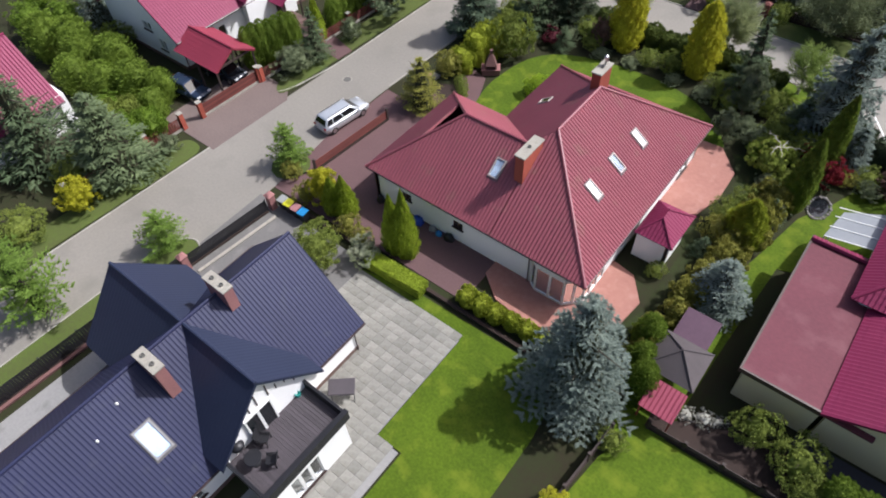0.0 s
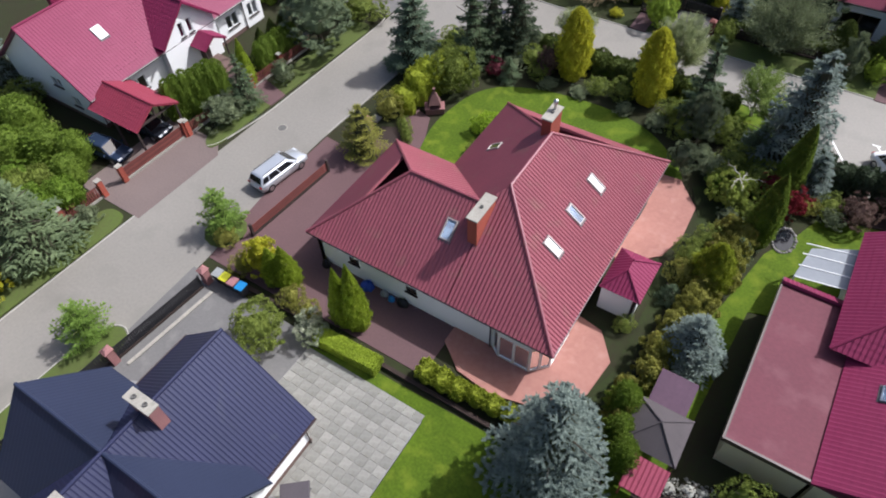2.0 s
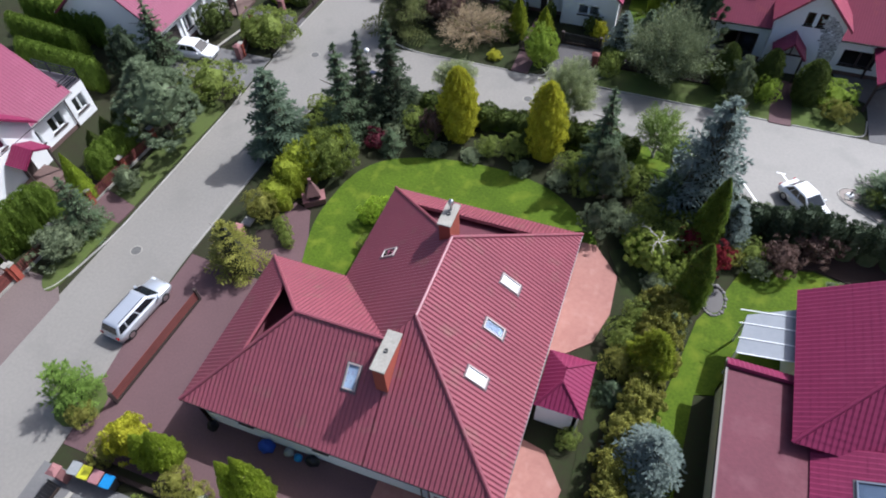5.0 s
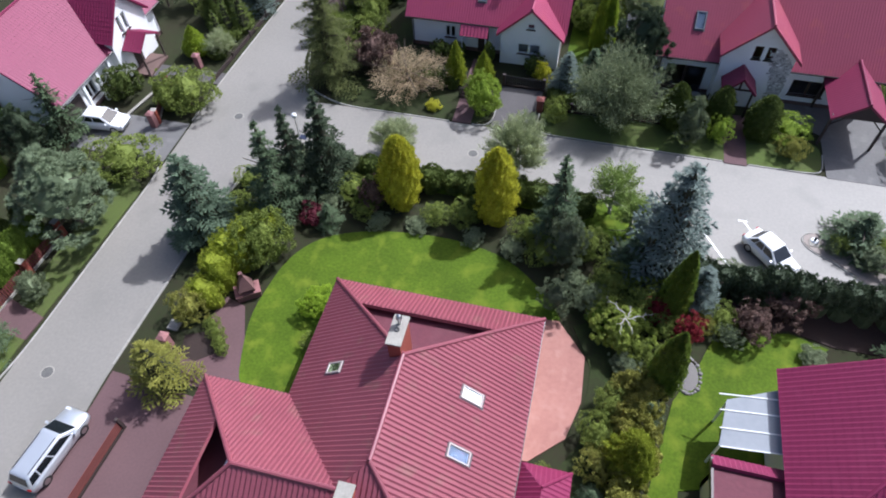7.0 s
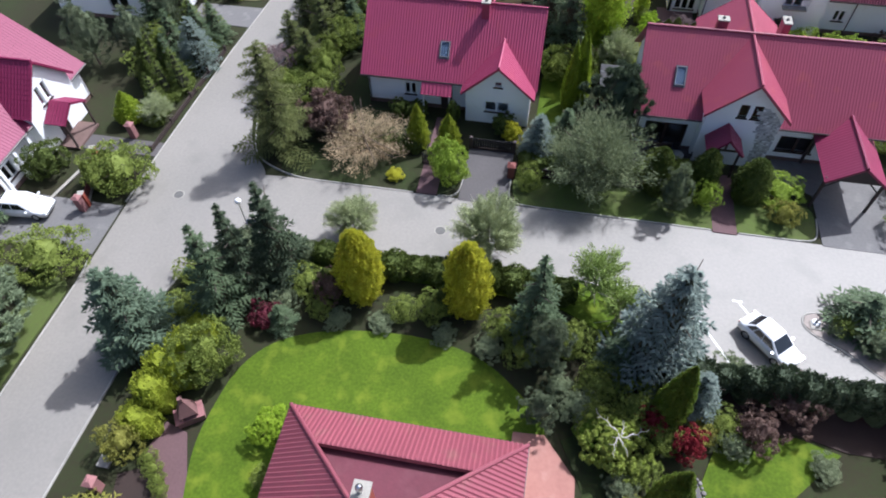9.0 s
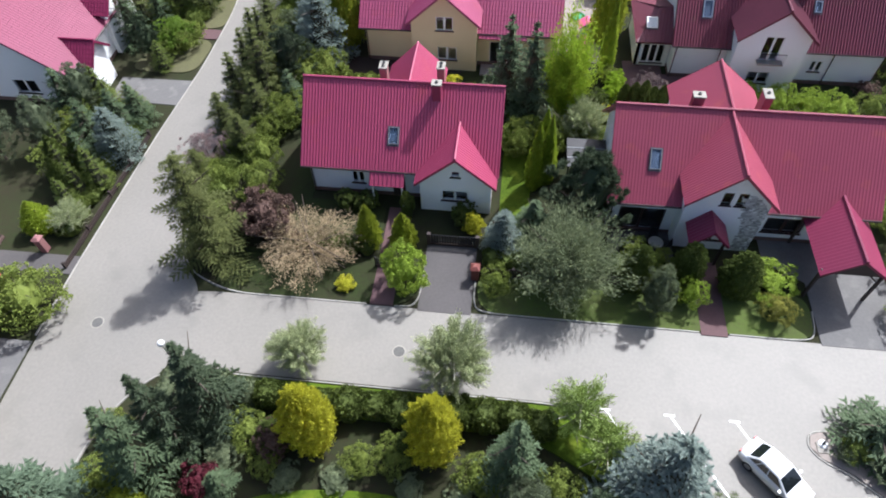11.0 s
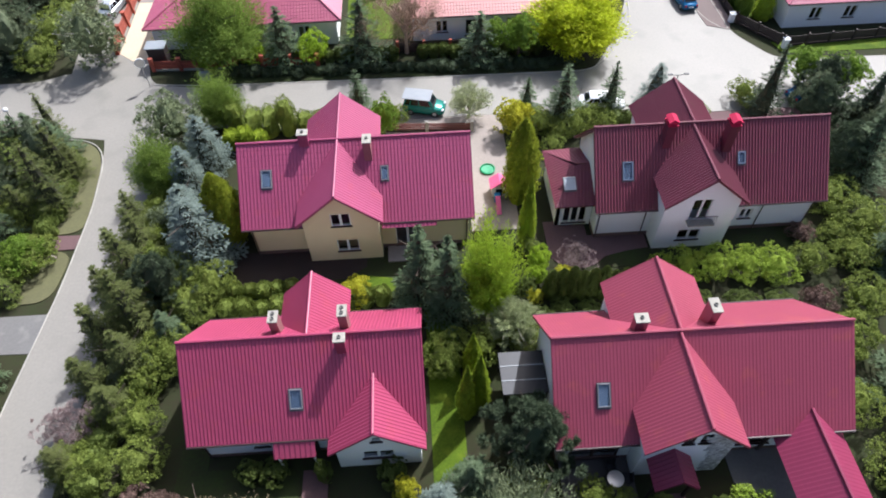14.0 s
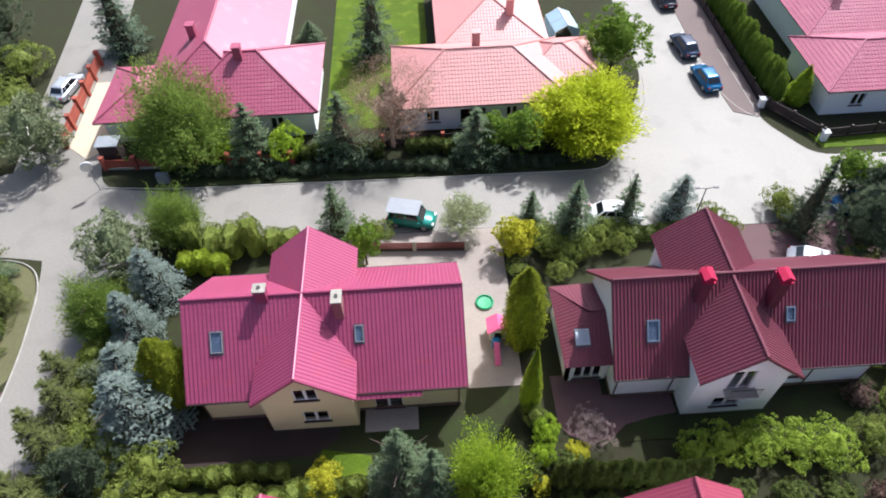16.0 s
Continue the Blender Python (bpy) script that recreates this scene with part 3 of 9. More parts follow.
# ---- house parts ----
# height of the steps between courses, by roofing
STEP = {"wine metal tile": 0.009, "maroon metal tile": 0.006, "red metal tile": 0.006, "ribbed crimson metal": 0.003, "crimson metal tile": 0.015, "cerise metal tile": 0.015, "smooth slate blue sheet": 0.003, "dark crimson sheet": 0.004, "slate blue metal tile": 0.010}
def slope(parent, pts, material, module=0.24, course=0.36, rise=0.03, name="roof_slope", label="", weld=False):
    """One roof slope of pressed metal tile: ribs up the slope, small steps along it, on a closed deck. pts: the slope's corners in order."""
    P = [Vector(p) for p in pts]
    nrm = Vector((0, 0, 0))
    for a, b in zip(P, P[1:] + P[:1]):
        nrm += a.cross(b)
    nrm.normalize()
    if nrm.z < 0:
        nrm = -nrm
    up = (Vector((0, 0, 1)) - nrm * nrm.z).normalized()
    u = up.cross(nrm).normalized()
    o = min(P, key=lambda p: p.z)
    q = [((p - o).dot(u), (p - o).dot(up)) for p in P]
    u0, u1 = min(a for a, _ in q), max(a for a, _ in q)
    edges = list(zip(q, q[1:] + q[:1]))
    def span(x):
        x = min(max(x, u0 + 1e-5), u1 - 1e-5)
        vs = []
        for (ax, av), (bx, bv) in edges:
            if (ax - x) * (bx - x) <= 0 and abs(ax - bx) > 1e-9:
                vs.append(av + (bv - av) * (x - ax) / (bx - ax))
        return (min(vs), max(vs)) if vs else (0, 0)
    wave = (0.0, 1.0, 0.45)
    k = max(1, int((u1 - u0) / module * 3))
    us = [u0 + (u1 - u0) * i / k for i in range(k + 1)]
    sp = [span(x) for x in us]
    s = Shape()
    at = lambda x, v, h: o + u * x + up * v + nrm * h
    top = max(b for _, b in sp)
    n_course = int(top / course) + 1
    for i in range(k):
        (la, ha), (lb, hb) = sp[i], sp[i + 1]
        wa, wb = wave[i % 3] * rise, wave[(i + 1) % 3] * rise
        for j in range(n_course):
            v0, v1 = j * course, (j + 1) * course
            a0, a1, b0, b1 = (min(max(v, lo), hi) for v, lo, hi in ((v0, la, ha), (v1, la, ha), (v0, lb, hb), (v1, lb, hb)))
            if a1 - a0 < 1e-4 and b1 - b0 < 1e-4:
                continue
            lift = STEP.get(material.name, 0.022)
            n = len(s.v)
            s.v += [at(us[i], a0, wa + lift), at(us[i + 1], b0, wb + lift), at(us[i + 1], b1, wb), at(us[i], a1, wa)]
            s.f.append((n, n + 1, n + 2, n + 3))
            s.v += [at(us[i], a0, wa - 0.004), at(us[i + 1], b0, wb - 0.004)]
            s.f.append((n + 4, n + 5, n + 1, n))
    s.prism([p - nrm * 0.16 for p in P], [p - nrm * 0.012 for p in P])
    return part(name, s, material, parent, label, weld=weld)

def cap(parent, p, q, material, r=0.10):
    return part("ridge_cap", Shape().tube(Vector(p) + Vector((0, 0, 0.02)), Vector(q) + Vector((0, 0, 0.02)), r, r, 8), material, parent)

def gutter(parent, p, q, material=None):
    return part("gutter", Shape().tube(p, q, 0.065, 0.065, 6), material or GUTTER, parent)

def downpipe(parent, x, y, z, material=None):
    return part("downpipe", Shape().tube((x, y, 0), (x, y, z), 0.045, 0.045, 6), material or GUTTER, parent)

def panel(s, fixed, a0, a1, z0, z1, along, holes=(), thick=0.3, sign=1):
    """A wall from a0 to a1 along x or y, its outer face at fixed, with rectangular holes (a0, a1, z0, z1)."""
    A = sorted({a0, a1, *(h for q in holes for h in q[:2])})
    Z = sorted({z0, z1, *(h for q in holes for h in q[2:])})
    f0, f1 = sorted((fixed, fixed + sign * thick))
    for x, y in zip(A, A[1:]):
        for p, q in zip(Z, Z[1:]):
            m, k = (x + y) / 2, (p + q) / 2
            if any(h[0] < m < h[1] and h[2] < k < h[3] for h in holes):
                continue
            s.box(x, y, f0, f1, p, q) if along == "x" else s.box(f0, f1, x, y, p, q)

def window(parent, fixed, a0, a1, z0, z1, along, sign=1, frame=None, mullions=1, name="window", sill=True):
    """A window set into a hole: frame, mullions, panes and a sill. sign: from the outer face inwards."""
    frame = frame or FRAME_WHITE
    w = new(name); w.parent = parent
    d0, d1 = sorted((fixed + sign * 0.05, fixed + sign * 0.13))
    def bx(s, x0, x1, za, zb, e0=d0, e1=d1):
        s.box(x0, x1, e0, e1, za, zb) if along == "x" else s.box(e0, e1, x0, x1, za, zb)
    s, t = Shape(), 0.075
    bx(s, a0, a1, z0, z0 + t); bx(s, a0, a1, z1 - t, z1); bx(s, a0, a0 + t, z0 + t, z1 - t); bx(s, a1 - t, a1, z0 + t, z1 - t)
    for i in range(mullions):
        c = a0 + (a1 - a0) * (i + 1) / (mullions + 1)
        bx(s, c - 0.09, c + 0.09, z0 + t, z1 - t)
    part("window_frame", s, frame, w)
    m = (d0 + d1) / 2
    for i in range(mullions + 1):
        x0 = a0 + (a1 - a0) * i / (mullions + 1) + 0.06
        x1 = a0 + (a1 - a0) * (i + 1) / (mullions + 1) - 0.06
        g = Shape(); bx(g, x0, x1, z0 + t - 0.01, z1 - t + 0.01, m - 0.006, m + 0.006)
        part("pane", g, GLASS, w).visible_shadow = False
    if sill:
        g = Shape(); e0, e1 = sorted((fixed - sign * 0.10, fixed + sign * 0.05))
        bx(g, a0 - 0.08, a1 + 0.08, z0 - 0.06, z0, e0, e1)
        part("window_sill", g, GUTTER, w)
    return w

FRAME_GREY = surface("grey metal frame", (0.24, 0.24, 0.25), rough=0.45, fine=8, coarse=1, spread=0.15)
FLASHING = surface("dull lead grey flashing", (0.10, 0.095, 0.10), rough=0.6, fine=6, coarse=1)
def skylight(parent, x, y0, z0, y1, z1, w, blind=False, axis="y", frame=None, wide=0.07, backing_mat=None):
    """A roof window lying in a slope: x its middle along the ridge, (y0, z0) its low edge, (y1, z1) its high edge."""
    k = new("skylight"); k.parent = parent
    up = Vector((0, y1 - y0, z1 - z0)); ln = up.length; up.normalize()
    side = Vector((1, 0, 0)); nrm = side.cross(up)
    if nrm.z < 0: nrm = -nrm
    o = Vector((x, y0, z0))
    if axis == "x":
        sw = lambda v: Vector((v.y, v.x, v.z))
    else:
        sw = lambda v: v
    def bx(s, a0, a1, b0, b1, c0, c1):
        ring = lambda c: [sw(o + side * a + up * b + nrm * c) for a, b in ((a0, b0), (a1, b0), (a1, b1), (a0, b1))]
        s.prism(ring(c0), ring(c1))
    s, t = Shape(), wide
    bx(s, -w / 2 - t, w / 2 + t, -t, 0, 0, 0.13); bx(s, -w / 2 - t, w / 2 + t, ln, ln + t, 0, 0.13)
    bx(s, -w / 2 - t, -w / 2, 0, ln, 0, 0.13); bx(s, w / 2, w / 2 + t, 0, ln, 0, 0.13)
    part("skylight_frame", s, frame or DARK_METAL, k)
    s = Shape(); bx(s, -w / 2 - t - 0.06, w / 2 + t + 0.06, -t - 0.14, ln + t + 0.05, 0.035, 0.05)
    part("flashing", s, FLASHING, k)
    s = Shape(); bx(s, -w / 2, w / 2, 0, ln, 0.09, 0.102)
    part("pane", s, GLASS, k).visible_shadow = False
    # added sheet under the glass: white blind, or painted sky reflection in blue or pale
    s = Shape(); bx(s, -w / 2, w / 2, 0, ln, 0.052, 0.06)
    part("blind", s, backing_mat or (BLIND if blind else SKY_BLUE), k)
    return k

def chimney(parent, x, y, z0, z1, sx, sy, body, top, caps=2, cap_rim=0.07):
    c = new("chimney"); c.parent = parent
    bevelled("shaft", Shape().box(x - sx / 2, x + sx / 2, y - sy / 2, y + sy / 2, z0, z1 - 0.10), body, c, 0.012)
    bevelled("coping", Shape().box(x - sx / 2 - cap_rim, x + sx / 2 + cap_rim, y - sy / 2 - cap_rim, y + sy / 2 + cap_rim, z1 - 0.10, z1), top, c, 0.015, "weathered concrete coping")
    long_y = sy > sx
    for i in range(caps):
        o = (i + 0.5) / caps - 0.5
        px, py = (x, y + o * sy * 0.9) if long_y else (x + o * sx * 0.9, y)
        s = Shape().lathe([(0.11, z1), (0.11, z1 + 0.09), (0.075, z1 + 0.09), (0.07, z1 + 0.03)], px, py, 10)
        part("flue", s, CAST_IRON if body is not PLASTER else DARK_METAL, c, "sooty flue opening")
    return c

def cross_gable(parent, x, hw, z_foot, z_top, y_in, y_out, mat, wall, wall_y, wall_z0, front=-1, holes=(), frames=(), cap_mat=None, module=0.24, course=0.36, rise=0.03):
    """A gable across the main ridge: its ridge runs along y at x from y_in out to y_out; front -1 looks to -y."""
    for s in (-1, 1):
        slope(parent, [(x, y_in, z_top), (x, y_out, z_top), (x + s * hw, y_out, z_foot), (x + s * hw, y_in, z_foot)], mat, module, course, rise)
        part("barge_board", Shape().prism([(x, y_out + 0.0, z_top - 0.2), (x + s * hw, y_out, z_foot - 0.2), (x + s * hw, y_out, z_foot + 0.03), (x, y_out, z_top + 0.03)], [(x, y_out + front * 0.03, z_top - 0.2), (x + s * hw, y_out + front * 0.03, z_foot - 0.2), (x + s * hw, y_out + front * 0.03, z_foot + 0.03), (x, y_out + front * 0.03, z_top + 0.03)]), cap_mat or mat, parent)
    cap(parent, (x, y_in, z_top), (x, y_out, z_top), cap_mat or mat)
    w, k = hw - 0.35, (z_top - z_foot) / hw
    roofline = lambda a: z_top - 0.2 - abs(a - x) * k
    s = Shape()
    holes = [q[:4] for q in frames]
    A = sorted({x - w, x, x + w, *(e for q in holes for e in q[:2])})
    p, q2 = wall_y, wall_y - front * 0.3
    for a0, a1 in zip(A, A[1:]):
        m = (a0 + a1) / 2
        cuts = [wall_z0] + sorted(e for q in holes if q[0] < m < q[1] for e in q[2:]) + [None]
        for lo, hi in zip(cuts[::2], cuts[1::2]):
            h0, h1 = (roofline(a0), roofline(a1)) if hi is None else (hi, hi)
            ring = lambda y: [(a0, y, lo), (a1, y, lo), (a1, y, h1), (a0, y, h0)]
            s.prism(ring(p), ring(q2))
    part("gable_wall", s, wall, parent)
    for sx in (-1, 1):
        s = Shape()
        panel(s, x + sx * w, min(q2, y_in), max(q2, y_in), wall_z0, roofline(x + w), "y", (), 0.3, -sx)
        part("gable_side_wall", s, wall, parent)
    for h in frames:
        window(parent, wall_y, *h[:4], "x", -front, h[4] if len(h) > 4 else FRAME_WHITE, h[5] if len(h) > 5 else 1)

def gable_house(label, m, x0, x1, yF, yB, zF, zB, yR, zR, roof, wall, holesF=(), holesB=(), holesL=(), holesR=(), over=0.55, frame=None, cap_mat=None, module=0.24, course=0.36, plinth=True, end_over=0.45, rise=0.03):
    """A house with its ridge along x; yF < yB; eaves at (yF, zF) and (yB, zB). Walls stand back from the eaves."""
    h = thing("house", m, label, "house", "houses of the estate")
    slope(h, [(x0, yF, zF), (x1, yF, zF), (x1, yR, zR), (x0, yR, zR)], roof, module, course, rise)
    slope(h, [(x0, yB, zB), (x1, yB, zB), (x1, yR, zR), (x0, yR, zR)], roof, module, course, rise)
    cap(h, (x0, yR, zR), (x1, yR, zR), cap_mat or roof)
    gutter(h, (x0, yF - 0.05, zF - 0.05), (x1, yF - 0.05, zF - 0.05))
    gutter(h, (x0, yB + 0.05, zB - 0.05), (x1, yB + 0.05, zB - 0.05))
    wF, wB, wL, wR = yF + over, yB - over, x0 + end_over, x1 - end_over
    kF, kB = (zR - zF) / (yR - yF), (zR - zB) / (yB - yR)
    tF, tB = zF + over * kF - 0.22, zB + over * kB - 0.22
    s = Shape()
    panel(s, wF, wL, wR, 0, tF, "x", holesF, 0.3, 1)
    part("front_wall", s, wall, h)
    s = Shape(); panel(s, wB, wL, wR, 0, tB, "x", holesB, 0.3, -1)
    part("back_wall", s, wall, h)
    zt = zR - 0.22
    for x, sg, holes, nm in ((wL, 1, holesL, "end_wall"), (wR, -1, holesR, "end_wall")):
        s = Shape()
        panel(s, x, wF + 0.3, wB - 0.3, 0, min(tF, tB), "y", holes, 0.3, sg)
        zl = min(tF, tB)
        pts = [(wF, tF), (wF, zl), (wB, zl), (wB, tB), (yR, zt)]
        pts = [p for i, p in enumerate(pts) if p not in pts[:i]]
        s.prism([(x, a, b) for a, b in pts], [(x + sg * 0.3, a, b) for a, b in pts])
        part(nm, s, wall, h)
        for q in holes:
            window(h, x, *q[:4], "y", sg, frame)
    for hs, y, sg in ((holesF, wF, 1), (holesB, wB, -1)):
        for q in hs:
            window(h, y, *q[:4], "x", sg, frame, 1 if q[1] - q[0] > 0.8 else 0)
    if plinth:
        s = Shape()
        s.box(wL - 0.03, wR + 0.03, wF - 0.03, wF + 0.1, 0, 0.35); s.box(wL - 0.03, wR + 0.03, wB - 0.1, wB + 0.03, 0, 0.35)
        s.box(wL - 0.03, wL + 0.1, wF + 0.1, wB - 0.1, 0, 0.35); s.box(wR - 0.1, wR + 0.03, wF + 0.1, wB - 0.1, 0, 0.35)
        part("plinth", s, PLINTH, h)
    s = Shape().box(wL + 0.31, wR - 0.31, wF + 0.31, wB - 0.31, 0.2, 0.3)
    part("inner_floor", s, INTERIOR, h)
    for x in (wL + 0.1, wR - 0.1):
        downpipe(h, x, wF - 0.08, zF)
    return h

I4 = Matrix.Identity(4)

# ---- house with the wine red hipped roof ----
def red_house():
    h = thing("house", I4, "white house under a wide hipped wine red tile roof", "house", "houses of the estate")
    E, K = 2.93, 0.72
    X0, X1, Y0, Y1, XW, YW = -5.0, 7.4, -32.65, -15.1, -9.85, -22.7
    cx, hm = (X0 + X1) / 2, (X1 - X0) / 2
    zr = E + K * hm
    hw = (YW - Y0) / 2
    yw, zw = (Y0 + YW) / 2, E + K * hw
    ys, yn = Y0 + hm, Y1 - hm
    R = dict(material=ROOF_WINE, module=0.24, course=0.40, rise=0.056)
    sl = lambda pts: slope(h, pts, **R)
    sl([(X1, Y0, E), (X1, Y1, E), (cx, yn, zr), (cx, ys, zr)])
    # south slope, joined with the wing's; the eave runs through
    sl([(X0, Y0, E), (X1, Y0, E), (cx, ys, zr), (X0 + hm, ys, zr)])
    xm = X0 + hw
    sl([(XW, Y0, E), (xm + 0.6, Y0, E), (xm + 0.6, yw, zw), (XW + hw, yw, zw)])
    # wing's north slope
    sl([(XW, YW, E), (X0, YW, E), (xm, yw, zw), (XW + hw, yw, zw)])
    # west slope of the main part, north of the wing
    sl([(X0, YW, E), (X0, Y1, E), (cx, yn, zr), (cx, ys, zr), (xm, yw, zw)])
    # north and west hips: only a strip above the eave, an open loggia behind it
    dn, dw = 2.3, 2.6
    sl([(X0, Y1, E), (X1, Y1, E), (X1 - dn, Y1 - dn, E + K * dn), (X0 + dn, Y1 - dn, E + K * dn)])
    sl([(XW, Y0, E), (XW, YW, E), (XW + dw, YW - dw, E + K * dw), (XW + dw, Y0 + dw, E + K * dw)])
    for pts, nm in (([(X0 + 1.95, Y1 - 1.9), (X1 - 1.95, Y1 - 1.9), (X1 - 4.4, Y1 - 4.6), (X0 + 4.4, Y1 - 4.6)], "loggia_floor"), ([(XW + 1.2, Y0 + 1.0), (XW + 1.2, YW - 1.0), (XW + 4.2, YW - 3.6), (XW + 4.2, Y0 + 3.6)], "loggia_floor")):
        up = 1.05 if pts[0][1] > -20 else 0.05
        part(nm, Shape().slab(pts, E + up, E + up + 0.15), ROOF_FELT, h)
    part("loggia_wall", Shape().box(cx - 2.6, cx + 2.6, Y1 - 4.9, Y1 - 4.6, E, E + 2.6), ROOF_FELT, h)
    part("loggia_wall", Shape().box(XW + 4.2, XW + 4.5, Y0 + 3.4, YW - 3.4, E, E + 2.4), PLASTER, h)
    for p, q in (((cx, ys, zr), (cx, yn, zr)), ((X1, Y0, E), (cx, ys, zr)), ((X1, Y1, E), (cx, yn, zr)), ((X0, Y1, E), (cx, yn, zr)), ((XW, Y0, E), (XW + hw, yw, zw)), ((XW, YW, E), (XW + hw, yw, zw)), ((XW + hw, yw, zw), (xm, yw, zw))):
        cap(h, p, q, ROOF_WINE, 0.11)
    for p, q in (((XW, Y0), (X1, Y0)), ((X1, Y0), (X1, Y1)), ((X1, Y1), (X0, Y1)), ((X0, Y1), (X0, YW)), ((X0, YW), (XW, YW)), ((XW, YW), (XW, Y0))):
        gutter(h, (*p, E - 0.05), (*q, E - 0.05), GUTTER)
    o = 0.4
    s = Shape()
    hs = [(-7.0, -6.2, 1.3, 1.9), (-2.6, -1.8, 1.3, 1.9)]
    panel(s, Y0 + o, XW + o, 3.6, 0, E, "x", hs, 0.3, 1)
    part("south_wall", s, PLASTER, h)
    for q in hs:
        window(h, Y0 + o, *q, "x", 1, FRAME_DARK, 1)
    s = Shape(); panel(s, X1 - o, -29.2, Y1 - o, 0, E, "y", [(-18.4, -16.8, 0.2, 2.2)], 0.3, -1)
    part("east_wall", s, PLASTER, h)
    window(h, X1 - o, -18.4, -16.8, 0.2, 2.2, "y", -1, FRAME_WHITE, 1)
    s = Shape(); panel(s, Y1 - o, X0 + o, X1 - o, 0, E, "x", (), 0.3, -1); part("north_wall", s, PLASTER, h)
    s = Shape(); panel(s, XW + o, Y0 + o, YW - o, 0, E, "y", [(-29.6, -26.8, 0.0, 2.2)], 0.3, 1)
    panel(s, YW - o, XW + o, X0 + o, 0, E, "x", (), 0.3, -1); panel(s, X0 + o, YW - o, Y1 - o, 0, E, "y", (), 0.3, 1)
    part("west_wall", s, PLASTER, h)
    part("garage_door", Shape().box(XW + o + 0.08, XW + o + 0.14, -29.6, -26.8, 0.0, 2.2), WOOD_RED, h, "red brown garage door")
    # glazed bay at the south-east corner
    bay = [(3.6, -32.25), (4.1, -32.6), (6.1, -32.6), (7.0, -31.7), (7.0, -29.2)]
    b = new("bay_window"); b.parent = h
    for (ax, ay), (bx, by) in zip(bay, bay[1:]):
        a, c = Vector((ax, ay, 0)), Vector((bx, by, 0))
        d = (c - a).normalized(); n = Vector((d.y, -d.x, 0))
        s = Shape()
        def bar(u0, u1, z0, z1, t0=-0.05, t1=0.06):
            ring = lambda z: [a + d * u0 + n * t0 + Vector((0, 0, z)), a + d * u1 + n * t0 + Vector((0, 0, z)), a + d * u1 + n * t1 + Vector((0, 0, z)), a + d * u0 + n * t1 + Vector((0, 0, z))]
            s.prism(ring(z0), ring(z1))
        ln = (c - a).length
        k = max(1, round(ln / 0.8))
        bar(0, ln, 0.1, 0.25); bar(0, ln, 2.35, E - 0.02)
        for i in range(k + 1):
            u = ln * i / k
            bar(max(u - 0.07, 0), min(u + 0.07, ln), 0.25, 2.35)
        part("bay_frame", s, FRAME_WHITE, b)
        s = Shape(); bar(0.05, ln - 0.05, 0.25, 2.35, -0.012, 0.0)
        part("pane", s, GLASS, b).visible_shadow = False
    part("soffit", Shape().box(XW + 0.12, X1 - 0.12, Y0 + 0.12, YW - 0.12, E - 0.11, E - 0.07).box(X0 + 0.12, X1 - 0.12, YW - 0.12, Y1 - 0.12, E - 0.11, E - 0.07), FRAME_DARK, h)
    chimney(h, 0.55, -28.6, 4.0, 7.25, 0.62, 2.1, BRICK_RED, CONCRETE, 1)
    c2 = chimney(h, 0.8, -20.6, 5.5, 8.35, 0.62, 1.5, BRICK_RED, CONCRETE, 1)
    s = Shape().lathe([(0.09, 8.35), (0.09, 8.75), (0.16, 8.8), (0.16, 8.95), (0.10, 9.05), (0.02, 9.1)], 0.8, -20.25, 10)
    part("cowl", s, STEEL, c2, "bright steel chimney cowl")
    for x, y, on in ((4.85, -27.4, True), (4.85, -24.5, False), (4.85, -21.55, True)):
        z = lambda xx: E + K * (X1 - xx)
        skylight(h, y, x + 0.15, z(x + 0.15), x - 0.75, z(x - 0.75), 0.52, on, "x", FRAME_BEIGE, 0.08)
    zs = lambda yy: E + K * (yy - Y0)
    skylight(h, -1.1, -29.95, zs(-29.95), -29.0, zs(-29.0), 0.55, True, "y", FRAME_BEIGE, 0.07, SKY_PALE)
    zw2 = lambda xx: E + K * (xx - X0)
    skylight(h, -21.5, -2.9, zw2(-2.9), -2.2, zw2(-2.2), 0.5, True, "x", FRAME_BEIGE, 0.07, SKY_PALE)
    for x, y in ((XW + o + 0.1, Y0 + o - 0.1), (3.4, Y0 + o - 0.1)):
        downpipe(h, x, y, E)
    # small hipped annex on the east side
    a = thing("garden_shed", I4, "small white annex under a crimson hipped roof", "shed")
    A0, A1, B0, B1, ez, az = 7.5, 10.0, -26.6, -23.2, 2.35, 3.25
    top0, top1 = (8.6, -25.3, az), (8.6, -24.5, az)
    for pts in ([(A1, B0, ez), (A1, B1, ez), top1, top0], [(A0, B0, ez), (A1, B0, ez), top0], [(A0, B1, ez), (A1, B1, ez), top1], [(A0, B0, ez), (A0, B1, ez), top1, top0]):
        slope(a, pts, ROOF_CRIMSON, 0.24, 0.36)
    for p in ((A1, B0, ez), (A1, B1, ez), (A0, B0, ez)):
        cap(a, p, top0 if p[1] == B0 else top1, ROOF_CRIMSON, 0.08)
    s = Shape(); panel(s, B0 + 0.25, A0 + 0.1, A1 - 0.25, 0, ez, "x", (), 0.2, 1); panel(s, A1 - 0.25, B0 + 0.25, B1 - 0.25, 0, ez, "y", (), 0.2, -1); panel(s, B1 - 0.25, A0 + 0.1, A1 - 0.25, 0, ez, "x", (), 0.2, -1)
    part("wall", s, PLASTER, a)
    downpipe(a, A1 - 0.2, B0 + 0.18, ez, FRAME_WHITE)
red_house()

